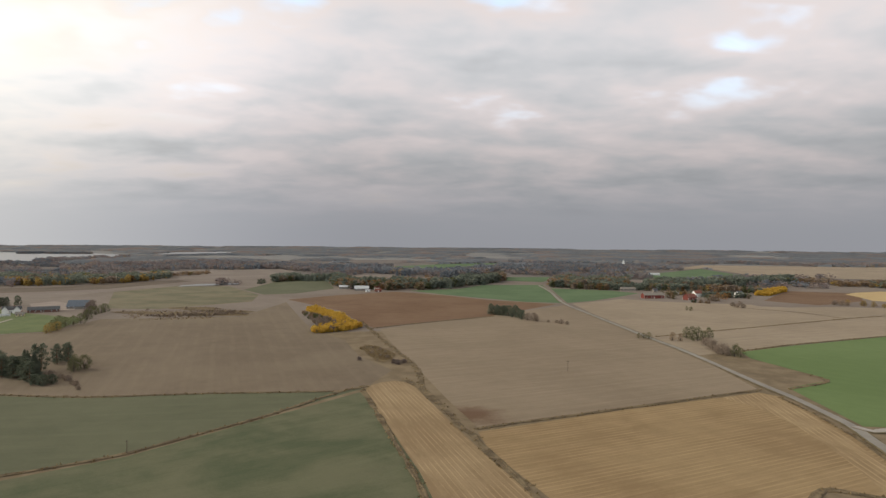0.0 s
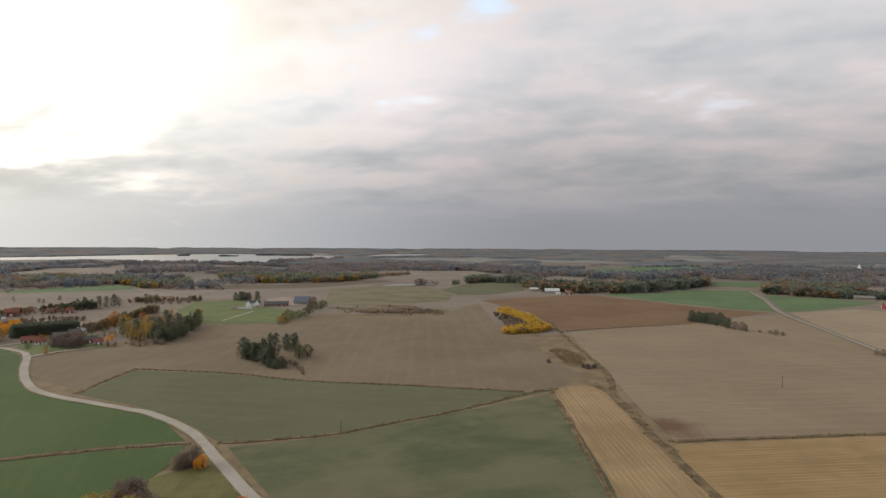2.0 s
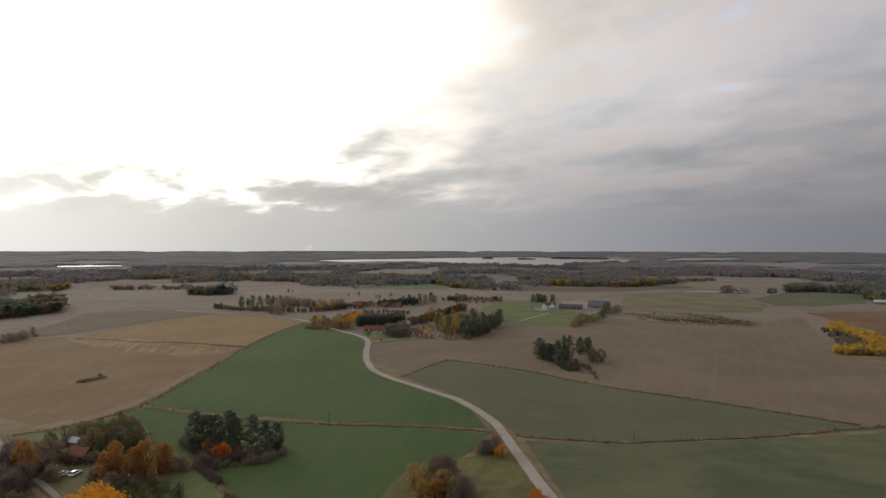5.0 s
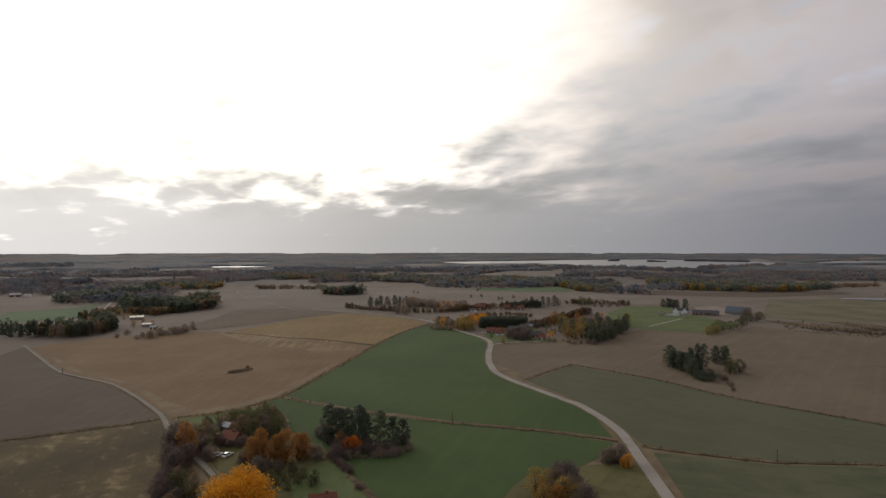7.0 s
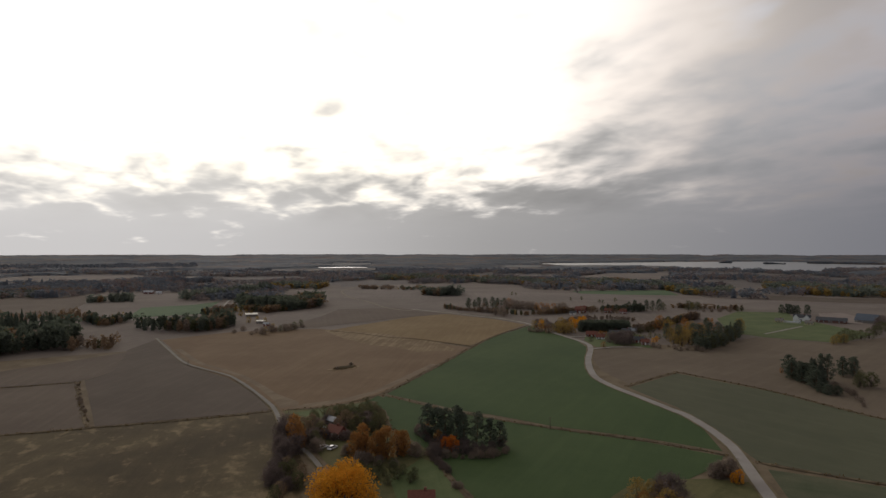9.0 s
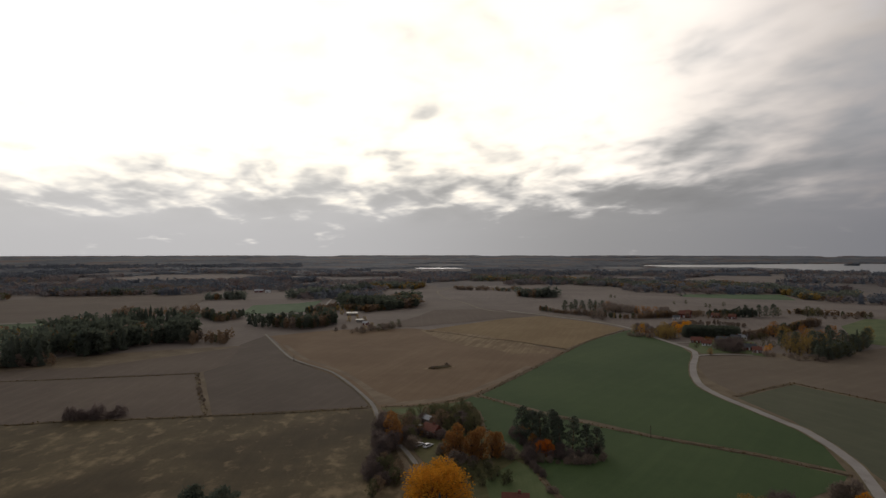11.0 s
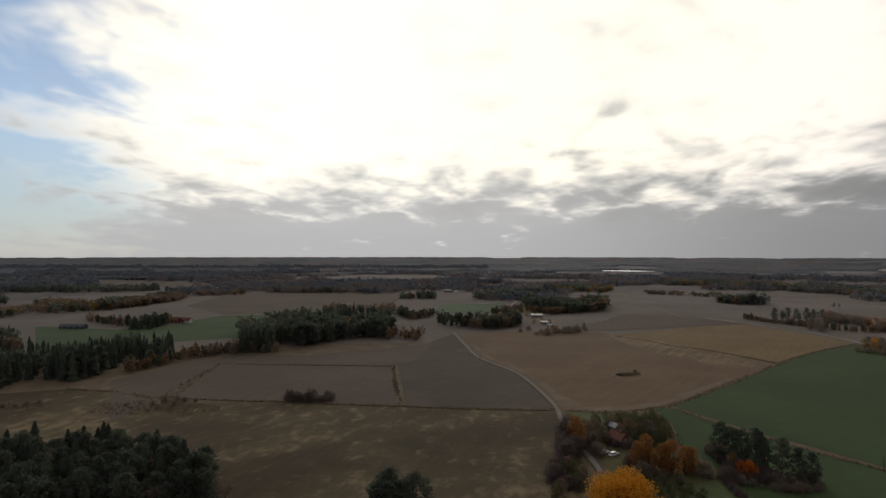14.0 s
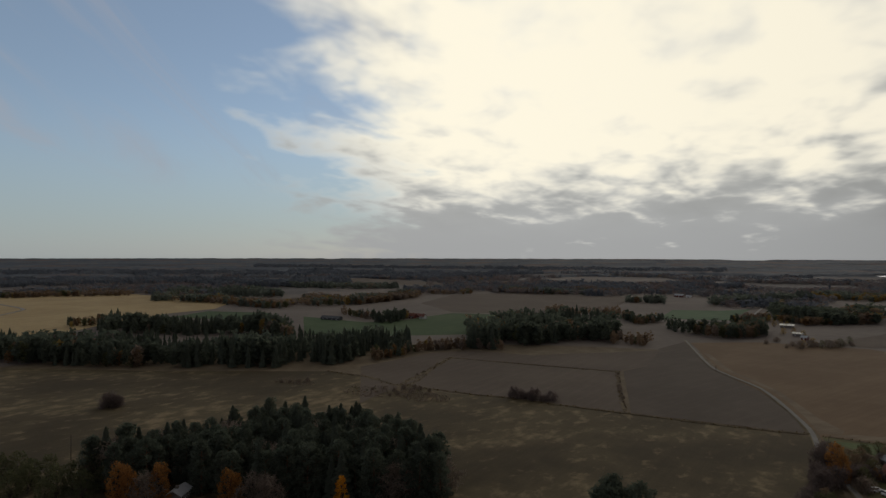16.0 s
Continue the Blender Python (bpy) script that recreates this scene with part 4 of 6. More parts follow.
field("pale_field", M_MAUVE, [(-767, 660), (-654, 725), (-557, 810), (-467, 858), (-465, 734), (-535, 593), (-643, 573), (-729, 458), (-777, 375), (-886, 216), (-1080, 264), (-936, 494)], "pale stubble land beyond the village")
field("bare_field", M_BROWN, [(-651, 133), (-719, 168), (-711, 239), (-618, 268), (-603, 215), (-557, 108), (-569, 79)], "grey-brown field along the road")
field("pale_field", M_MAUVE, [(-1760, -492), (-2033, -396), (-1933, -123), (-1755, -13), (-1513, -183), (-1487, -375)], "distant pale field")
field("bare_field", M_BROWN, [(-795, -406), (-977, -433), (-1071, -374), (-1069, -212), (-1068, -131), (-790, -129), (-738, -205), (-697, -233), (-686, -307)], "brown field among woods")
field("bare_field", M_BROWN, [(-1496, -1155), (-1586, -990), (-1358, -560), (-1249, -667), (-1214, -940)], "brown field")
field("pale_field", M_MAUVE, [(-1319, 922), (-1540, 1238), (-1438, 1380), (-1219, 1212), (-1056, 943), (-1098, 851)], "distant stubble")
lake("lake", [(-2516, 1587), (-2242, 1569), (-2182, 1724), (-2023, 1873), (-1780, 1904), (-1622, 1868), (-1439, 1858), (-1238, 1800), (-1168, 1786), (-1242, 2088), (-1299, 2465), (-1409, 2673), (-1645, 2826), (-1921, 2792), (-2161, 2790), (-2335, 2498), (-2416, 2159), (-2475, 1856)], "broad grey lake with wooded shores")
lake("lake", [(-1365, 2808), (-1246, 2689), (-1163, 2843), (-1097, 2986), (-1082, 3205), (-1228, 3341), (-1421, 3219)], "far arm of the lake")
lake("lake", [(-1832, 1797), (-1280, 1737), (-1175, 1726), (-1294, 1968), (-1248, 2094), (-1251, 2339), (-1324, 2520), (-1586, 2467), (-1677, 2276), (-2214, 2172)], "lake behind a wooded point")
lake("lake", [(-2393, 478), (-2361, 523), (-2335, 604), (-2354, 679), (-2401, 697), (-2453, 657), (-2483, 573), (-2465, 501)], "small bright lake")
lake("pond", [(-407, 925), (-414, 954), (-400, 983), (-374, 1002), (-344, 1020), (-336, 990), (-366, 958), (-393, 944)], "shallow pond in the pasture")
road([(-74, 118), (-93, 133), (-104, 141), (-125, 157), (-138, 167), (-153, 178), (-166, 185), (-180, 191), (-192, 195), (-202, 196), (-225, 199), (-249, 202), (-271, 208), (-294, 221), (-322, 241), (-354, 267), (-380, 281), (-443, 292), (-483, 302), (-530, 304), (-576, 292), (-625, 275), (-685, 250)], 3.9, "pale gravel country road winding between fields")
road([(-518, 308), (-608, 291), (-691, 232), (-815, 232), (-894, 228), (-1038, 250), (-1109, 284), (-1189, 329)], 3.4, "pale gravel road across stubble", M_TRACK)
road([(148, 181), (156, 215), (161, 237), (162, 257), (163, 279), (162, 302), (162, 332), (162, 367), (161, 408), (157, 455), (154, 517), (150, 598), (146, 724), (160, 885), (166, 1030)], 4.0, "straight old asphalt lane between fields", M_LANE)
road([(-192, 35), (-207, 34), (-226, 31), (-242, 30), (-262, 31), (-280, 31), (-303, 28), (-329, 24), (-357, 18), (-375, 10), (-401, -2), (-422, -8), (-476, -17), (-538, -27)], 1.8, "gravel farm track with pale wheel ruts", M_LANE)
road([(-417, -770), (-456, -803), (-483, -837), (-513, -940)], 4.0, "gravel lane through stubble")
road([(-353, 268), (-353, 287), (-344, 306)], 3.0, "gravel driveway")
road([(-410, 288), (-407, 301), (-406, 313)], 3.0, "gravel driveway to a house")
road([(-729, 28), (-776, 35), (-856, 46), (-934, 57)], 3.5, "gravel lane to a farm")
road([(-358, 453), (-380, 531)], 2.5, "gravel path across a lawn")
ditch([(-137, 173), (-121, 183), (-104, 196), (-92, 212), (-70, 242), (-50, 277), (-37, 293)], 2.2)
ditch([(-265, 262), (-210, 270), (-159, 268), (-108, 276), (-51, 282)], 2.0)
ditch([(-247, 210), (-256, 233), (-265, 262)], 2.5)
ditch([(-279, 85), (-235, 106), (-200, 130), (-172, 154), (-148, 169)], 2.2)
ditch([(-37, 285), (-33, 271), (-22, 232), (-15, 207), (-8, 182), (-4, 165), (3, 141)], 2.2)
ditch([(89, 148), (102, 164), (110, 172), (116, 171), (123, 167), (134, 165)], 2.5)
ditch([(157, 278), (156, 248), (153, 226), (153, 219), (145, 188)], 1.5)
road([(161, 233), (164, 227), (170, 229), (187, 230)], 3.5, "pale gravel turnout beside the lane")
ditch([(-19, 309), (-10, 290), (-4, 272), (4, 244), (7, 230), (12, 219), (15, 205), (21, 187), (25, 172), (27, 165), (35, 141)], 3.4)
ditch([(14, 227), (40, 239), (77, 256), (155, 292)], 2.2)
ditch([(-72, 535), (-36, 412), (-15, 341), (-9, 288)], 3.0)
ditch([(172, 295), (200, 311), (202, 326)], 2.5)
ditch([(164, 461), (266, 517), (397, 588), (455, 615)], 2.5)
ditch([(335, 687), (375, 645), (397, 588)], 2.5)
ditch([(199, 400), (248, 427), (351, 474)], 2.5)
ditch([(-57, 493), (-11, 535), (48, 581)], 2.5)
ditch([(-270, 36), (-268, 51), (-273, 69), (-281, 83), (-303, 106), (-337, 138), (-382, 179), (-438, 232), (-491, 298)], 2.5)
ditch([(-526, 115), (-503, 132), (-468, 150), (-450, 167), (-410, 187), (-397, 193)], 2.0)
ditch([(-285, -165), (-279, -121), (-280, -104), (-276, -69), (-274, -40), (-271, -5), (-271, 29)], 2.5)
ditch([(-285, -165), (-323, -168), (-376, -174)], 3.0)
ditch([(-376, -174), (-374, -123), (-373, -60)], 2.2)
ditch([(-373, -60), (-318, -51), (-276, -43)], 1.8)
ditch([(-300, -225), (-295, -194), (-284, -161), (-342, -171), (-378, -174)], 3.0)
ditch([(-269, 76), (-241, 73), (-221, 69)], 3.0)
ditch([(-189, 75), (-168, 71), (-152, 70), (-140, 68)], 2.5)
ditch([(-1073, 711), (-861, 715)], 3.0)
# ------------------------------------------------------------ buildings and small things
def block(bm, lo, hi):
    """A box between two corners."""
    v = [bm.verts.new((x, y, z)) for z in (lo[2], hi[2]) for x, y in ((lo[0], lo[1]), (hi[0], lo[1]), (hi[0], hi[1]), (lo[0], hi[1]))]
    for f in ((3, 2, 1, 0), (4, 5, 6, 7), (0, 1, 5, 4), (1, 2, 6, 5), (2, 3, 7, 6), (3, 0, 4, 7)):
        bm.faces.new([v[i] for i in f])


def house(name, spot, yaw, size, roof, walls, tiles, label, windows=3, door=True, chimney=True, category="house", base=M_GREY_WALL):
    """A gabled building: size is length, width, wall height; roof its rise. Windows on both long sides."""
    length, width, high = size
    root = tagged(new(name), label, category)
    root.location = (*spot, rise(*spot))
    root.rotation_euler = (0, 0, radians(yaw))
    a, b = length / 2, width / 2
    bm = bmesh.new()
    ends = []
    for x in (-a, a):
        ends.append([bm.verts.new((x, y, z)) for y, z in ((-b, -0.3), (b, -0.3), (b, high), (0, high + roof), (-b, high))])
    bm.faces.new(ends[0])
    bm.faces.new(ends[1][::-1])
    for i in range(5):
        j = (i + 1) % 5
        bm.faces.new((ends[0][j], ends[0][i], ends[1][i], ends[1][j]))
    bmesh.ops.recalc_face_normals(bm, faces=bm.faces[:])
    part("wall", bm, walls, root)
    slope = roof / b
    over, thick = 0.5, 0.18
    for side in (-1, 1):
        bm = bmesh.new()
        y0, z0 = side * (b + over), high - over * slope + 0.04
        x = a + 0.45
        rows = [[bm.verts.new((sx, sy, sz + dz)) for sx in (-x, x)] for sy, sz in ((y0, z0), (0, high + roof + 0.04)) for dz in (0, thick)]
        for p, q in ((0, 1), (1, 3), (3, 2), (2, 0)):
            bm.faces.new((rows[p][0], rows[p][1], rows[q][1], rows[q][0]))
        for e in (0, 1):
            bm.faces.new((rows[0][e], rows[1][e], rows[3][e], rows[2][e]))
        bmesh.ops.recalc_face_normals(bm, faces=bm.faces[:])
        part("roof", bm, tiles, root)
    if chimney:
        bm = bmesh.new()
        block(bm, (a * 0.2, -0.35, high + roof * 0.7), (a * 0.2 + 0.8, 0.35, high + roof + 0.9))
        part("chimney", bm, M_TILE if tiles is not M_PALE_ROOF else M_GREY_WALL, root)
    for side in (-1, 1):
        for i in range(windows):
            if door and side == -1 and i == windows // 2:
                continue
            x = -a + length * (i + 0.5) / windows
            bm = bmesh.new()
            w, h, z = 0.55, 0.65, min(high * 0.55, 1.7)
            for lo, hi in (((-w, -0.05, -h), (w, 0.05, -h + 0.12)), ((-w, -0.05, h - 0.12), (w, 0.05, h)), ((-w, -0.05, -h + 0.12), (-w + 0.12, 0.05, h - 0.12)),
                           ((w - 0.12, -0.05, -h + 0.12), (w, 0.05, h - 0.12)), ((-0.04, -0.05, -h + 0.12), (0.04, 0.05, h - 0.12))):
                block(bm, lo, hi)
            frame_ob = part("window", bm, M_TRIM, root)
            frame_ob.location = (x, side * (b + 0.03), z)
            bm = bmesh.new()
            block(bm, (-w + 0.1, -0.015, -h + 0.1), (w - 0.1, 0.015, h - 0.1))
            part("pane", bm, M_PANE, frame_ob)
    if door:
        bm = bmesh.new()
        wide = 0.55 if high < 4.5 or category == "house" else 1.8
        block(bm, (-wide, -0.06, 0), (wide, 0.06, min(2.1 if wide < 1 else 3.2, high - 0.2)))
        part("door", bm, M_TRIM if walls is M_RED_WALL else base, root).location = (0, -b - 0.03, 0)
    if walls is M_RED_WALL:
        for x in (-a - 0.03, a + 0.03):
            for y in (-b, b):
                bm = bmesh.new()
                block(bm, (x - 0.08, y - 0.08, 0), (x + 0.08, y + 0.08, high - 0.1))
                part("corner_board", bm, M_TRIM, root)
    return root


def utility_pole(spot, height):
    root = tagged(new("utility_pole"), "weathered wooden utility pole beside a field", "pole")
    root.location = (*spot, rise(*spot))
    v, f = [], []
    stem(v, f, (0, 0, -0.2), (0, 0, height), 0.16, 0.11, 8)
    new("post", mesh_of("post", v, f, [M_POLE])).parent = root
    v, f = [], []
    stem(v, f, (-0.8, 0, height - 0.5), (0.8, 0, height - 0.5), 0.07, 0.07, 4)
    new("crossarm", mesh_of("crossarm", v, f, [M_POLE])).parent = root


def car(spot, yaw, label):
    root = tagged(new("car"), label, "car", "parked cars")
    root.location = (*spot, 0.05)
    root.rotation_euler = (0, 0, radians(yaw))
    bm = bmesh.new()
    prof = ((-2.2, 0.35), (2.2, 0.35), (2.25, 0.75), (1.3, 0.95), (-2.0, 1.0), (-2.25, 0.8))
    for y in (-0.86, 0.86):
        bm.faces.new([bm.verts.new((x, y, z)) for x, z in prof])
    bm.verts.ensure_lookup_table()
    for i in range(6):
        j = (i + 1) % 6
        bm.faces.new([bm.verts[k] for k in (i, j, 6 + j, 6 + i)])
    bmesh.ops.recalc_face_normals(bm, faces=bm.faces[:])
    bmesh.ops.bevel(bm, geom=bm.edges[:], offset=0.06, segments=2, affect="EDGES")
    part("body", bm, M_PAINT_W, root)
    bm = bmesh.new()
    lo = [bm.verts.new((x, y, 0.94)) for x, y in ((-1.9, -0.78), (1.0, -0.78), (1.0, 0.78), (-1.9, 0.78))]
    hi = [bm.verts.new((x, y, 1.42)) for x, y in ((-1.5, -0.62), (0.3, -0.62), (0.3, 0.62), (-1.5, 0.62))]
    for i in range(4):
        j = (i + 1) % 4
        bm.faces.new((lo[i], lo[j], hi[j], hi[i]))
    bm.faces.new(hi)
    part("windows", bm, M_PANE, root)
    bm = bmesh.new()
    block(bm, (-1.48, -0.6, 1.41), (0.28, 0.6, 1.47))
    part("roof", bm, M_PAINT_W, root)
    for x in (-1.35, 1.4):
        for y in (-0.82, 0.82):
            v, f = [], []
            stem(v, f, (x, y - 0.1, 0.32), (x, y + 0.1, 0.32), 0.32, 0.32, 14)
            f += [tuple(range(14))[::-1], tuple(range(14, 28))]
            new("wheel", mesh_of("wheel", v, f, [M_TYRE])).parent = root


# farmyard with pale barns
house("barn", (-149, 922), 12, (18.7, 7.9, 3.0), 2.3, M_GREY_WALL, M_PALE_ROOF, "long barn with a pale fibre-cement roof", 3, True, False, "barn")
house("barn", (-120, 893), 8, (20.9, 10.4, 3.2), 3.6, M_GREY_WALL, M_PALE_ROOF, "dark-walled barn with a pale grey roof", 4, True, False, "barn")
house("house", (-98, 905), 20, (7.9, 5.8, 3.4), 2.5, M_WHITE_WALL, M_TILE, "white farmhouse with a red tiled roof beside barns")
house("shed", (-93, 872), 15, (9.4, 5.0, 2.4), 1.7, M_RED_WALL, M_TILE, "red wooden shed beside a farmyard", 2, True, False, "shed")
house("shed", (-108, 868), 15, (6.5, 2.9, 2.4), 0.7, M_WHITE_WALL, M_PALE_ROOF, "low white shed in a farmyard", 1, True, False, "shed")
# manor farm with lawns
house("barn", (-376, 622), 12, (19.0, 12.5, 2.8), 5.6, M_GREY_WALL, M_SLATE, "large barn with a blue-grey slate roof", 4, True, False, "barn")
house("barn", (-390, 588), 30, (26.0, 8.0, 2.6), 2.6, M_BRICK_WALL, M_DARK_ROOF, "long low brick stable with a dark roof", 6, True, False, "barn")
house("house", (-412, 575), 30, (15.0, 7.5, 3.8), 2.8, M_WHITE_WALL, M_DARK_ROOF, "white manor house with a dark roof", 6)
house("house", (-416, 572), 120, (8.6, 5.0, 3.8), 3.0, M_WHITE_WALL, M_DARK_ROOF, "white gabled wing of the manor house", 2, True, False)
house("house", (-408, 577), 120, (8.6, 5.0, 3.8), 3.0, M_WHITE_WALL, M_DARK_ROOF, "white gabled wing of the manor house", 2, True, False)
house("house", (-413, 543), 30, (6.8, 4.6, 2.3), 1.8, M_YELLOW_WALL, M_GREY_WALL, "small yellow lodge beside the manor lawn", 3)
house("house", (-388, 552), 30, (6.8, 4.6, 2.3), 1.8, M_YELLOW_WALL, M_GREY_WALL, "small yellow lodge before the manor", 3)
house("wall", (-404, 549), 30, (15.0, 0.8, 1.5), 0.3, M_WHITE_WALL, M_PALE_ROOF, "white garden wall before the manor", 0, False, False, "wall")
field("farm_yard", M_YARD, [(-383, 601), (-368, 602), (-410, 664), (-447, 692), (-452, 658), (-432, 631)], "pale gravel yard between farm buildings")
plant("windbreak", [(-473, 625), (-468, 628), (-462, 631), (-459, 633), (-456, 645), (-465, 629)], 11, "dark columnar conifer behind a manor house", "manor conifers", spread=0.1, girth=0.9)
plant("broadleaf_green", [(-334, 571), (-328, 568), (-327, 576), (-330, 588), (-314, 531), (-305, 507), (-305, 497), (-307, 490), (-306, 480), (-302, 467)], 9.5, "dark leafy tree along the farm edge", "farm edge trees", spread=0.2, girth=1.25)
plant("broadleaf_ochre", [(-300, 459), (-297, 451), (-298, 465)], 7.5, "ochre tree at the end of the farm hedge", "farm edge trees", girth=1.2)
plant("dark_tree", [(-359, 616), (-326, 549), (-348, 591)], 8.5, "bare purple-brown tree along the farm edge", "farm edge trees")
# hamlet by the road bend
house("house", (-569, 416), 40, (11.5, 6.5, 4.1), 3.1, M_RED_WALL, M_TILE, "red wooden house with white corners", 4)
house("house", (-583, 430), 40, (7.2, 5.8, 3.4), 2.7, M_RED_WALL, M_TILE, "red wooden house among trees")
house("shed", (-556, 396), 40, (6.5, 3.6, 2.4), 1.4, M_WHITE_WALL, M_DARK_ROOF, "small pale shed by a house", 2, True, False, "shed")
house("house", (-557, 446), 35, (7.9, 5.0, 2.7), 2.3, M_RED_WALL, M_TILE, "red cottage in the hamlet")
house("house", (-543, 456), 35, (7.2, 5.0, 2.7), 2.3, M_RED_WALL, M_TILE, "red cottage beside pines")
house("house", (-405, 307), 50, (8.6, 5.0, 2.4), 2.2, M_RED_WALL, M_TILE, "red cottage with white trim by the windbreak")
house("house", (-391, 305), 50, (6.5, 4.3, 2.2), 2.0, M_WHITE_WALL, M_TILE, "white cottage with a red tiled roof")
house("house", (-404, 330), 50, (8.6, 5.8, 2.4), 2.0, M_GREY_WALL, M_DARK_ROOF, "grey house with a dark roof beside the windbreak")
house("house", (-407, 345), 50, (7.2, 5.0, 2.5), 2.2, M_WHITE_WALL, M_DARK_ROOF, "white house with a dark roof")
house("house", (-412, 356), 45, (6.5, 4.3, 2.4), 1.9, M_WHITE_WALL, M_PALE_ROOF, "small white house with a pale roof")
house("house", (-365, 321), 55, (8.6, 5.0, 2.5), 2.2, M_RED_WALL, M_DARK_ROOF, "red house with white window trim")
house("house", (-354, 318), 55, (5.8, 4.3, 2.4), 1.9, M_RED_WALL, M_TILE, "small red house by the copse")
house("barn", (-473, 303), 35, (13.0, 5.8, 2.4), 2.0, M_RED_WALL, M_DARK_ROOF, "brown-red barn beside the road", 2, True, False, "barn")
# farms across the lane
house("barn", (281, 803), 12, (29.0, 9.0, 4.4), 3.0, M_RED_WALL, M_GREY_WALL, "long red barn with a weathered grey roof", 4, True, False, "barn")
house("barn", (323, 784), 30, (16.5, 9.0, 3.8), 4.0, M_RED_WALL, M_TILE, "red gabled barn with white trim", 3, True, False, "barn")
house("house", (352, 830), 20, (11.5, 7.0, 5.4), 3.4, M_WHITE_WALL, M_TILE, "white farmhouse with a red roof")
house("barn", (288, 935), 6, (24.5, 8.6, 3.0), 2.2, M_GREY_WALL, M_GREY_WALL, "weathered grey barn before a wood", 3, True, False, "barn")
house("house", (416, 842), 25, (10.0, 7.0, 4.4), 3.2, M_WHITE_WALL, M_DARK_ROOF, "white house at the edge of a wood")
house("shed", (335, 866), 20, (8.6, 4.3, 2.4), 1.6, M_GREY_WALL, M_PALE_ROOF, "grey shed with a pale roof", 2, True, False, "shed")
house("house", (320, 905), 10, (6.5, 5.0, 3.0), 2.5, M_GREY_WALL, M_DARK_ROOF, "grey cottage behind the red barn")
house("barn", (467, 1416), 10, (21.6, 8.6, 3.0), 2.3, M_WHITE_WALL, M_PALE_ROOF, "pale distant barn by a green field", 3, True, False, "barn")
house("barn", (500, 1421), 10, (25.9, 8.6, 3.4), 2.3, M_WHITE_WALL, M_PALE_ROOF, "pale distant farm by a green field", 3, True, False, "barn")
house("church", (618, 2050), 80, (21.6, 9.4, 6.0), 6.2, M_WHITE_WALL, M_DARK_ROOF, "white country church with a dark roof", 4, True, False, "church")
house("church_tower", (610, 2030), 80, (6.5, 6.5, 15.0), 7.8, M_WHITE_WALL, M_DARK_ROOF, "white church tower with a pointed roof", 1, True, False, "church")
# scattered farms towards the sun
house("barn", (-1301, 652), 60, (25.9, 9.4, 3.4), 1.5, M_GREY_WALL, M_WET_ROOF, "distant barn with a very pale roof", 3, True, False, "barn")
house("shed", (-680, 62), 85, (12.2, 6.5, 2.6), 1.2, M_GREY_WALL, M_WET_ROOF, "shed with a wet shining metal roof", 2, True, False, "shed")
house("shed", (-612, 64), 70, (7.9, 4.3, 2.4), 0.8, M_GREY_WALL, M_WET_ROOF, "small shed with a pale roof", 2, True, False, "shed")
house("shed", (-586, 66), 60, (5.0, 3.6, 2.4), 1.2, M_RED_WALL, M_PALE_ROOF, "small red shed with a pale roof", 1, True, False, "shed")
house("barn", (-1285, -142), 80, (27.4, 10.1, 4.1), 3.1, M_YELLOW_WALL, M_PALE_ROOF, "large pale barn on a distant farm", 3, True, False, "barn")
house("house", (-1112, -60), 80, (14.4, 6.5, 3.0), 2.3, M_RED_WALL, M_PALE_ROOF, "distant farmhouse with a pale roof")
house("shed", (-1098, -44), 80, (7.9, 5.8, 2.6), 2.0, M_WHITE_WALL, M_PALE_ROOF, "distant white shed beside a farm", 2, True, False, "shed")
house("house", (-602, -320), 75, (8.6, 5.8, 3.0), 2.5, M_RED_WALL, M_TILE, "red farmhouse beside a green pasture")
house("barn", (-611, -317), 60, (9.4, 5.0, 2.5), 2.0, M_RED_WALL, M_TILE, "red barn beside a green pasture", 2, True, False, "barn")
house("house", (-600, -306), 75, (6.5, 5.0, 3.0), 2.3, M_WHITE_WALL, M_TILE, "white house with a red roof by the pasture")
house("barn", (-548, -394), 88, (24.5, 7.2, 2.4), 1.9, M_DARK_ROOF, M_DARK_ROOF, "long dark barn beside a pasture", 4, False, False, "barn")
house("house", (-682, -68), 80, (7.9, 5.0, 2.5), 2.0, M_RED_WALL, M_PALE_ROOF, "red house at a wood's edge")
house("house", (-700, -68), 70, (10.1, 5.8, 2.7), 2.2, M_RED_WALL, M_PALE_ROOF, "red house with a pale roof at a wood's edge")
# gardens near by
house("house", (-224, 48), 30, (7.0, 4.6, 2.2), 1.9, M_RED_WALL, M_TILE, "red cottage with a dull red tiled roof in a garden")
house("shed", (-239, 50), 25, (4.3, 2.9, 2.4), 1.0, M_GREY_WALL, M_PALE_ROOF, "small grey garden shed", 1, True, False, "shed")
house("house", (-151, 55), 70, (7.0, 5.0, 2.4), 2.0, M_RED_WALL, M_TILE, "cottage with a bright red tiled roof")
house("house", (-118, -150), 20, (6.5, 4.3, 2.4), 1.2, M_GREY_WALL, M_PALE_ROOF, "hut with a pale sheet-metal roof before pines")
car((-211, 40), 130, "white car parked before a red cottage")
car((-209, 43), 130, "white car parked beside another car")
car((-237, 45), 20, "white car parked by a garden shed")

# ------------------------------------------------------------ trees that stand out
CLUMP = "field pine clump"
plant("pine", [(-234, 316), (-227, 311), (-219, 312), (-224, 306), (-217, 304), (-230, 313), (-222, 309), (-214, 308)], 10.8, "dark pine in a clump on the field", CLUMP, spread=0.18, girth=1.25)
plant("pine", [(-215, 317), (-213, 319)], 16, "tall dark pine above a field clump", CLUMP, spread=0.05, girth=0.85)
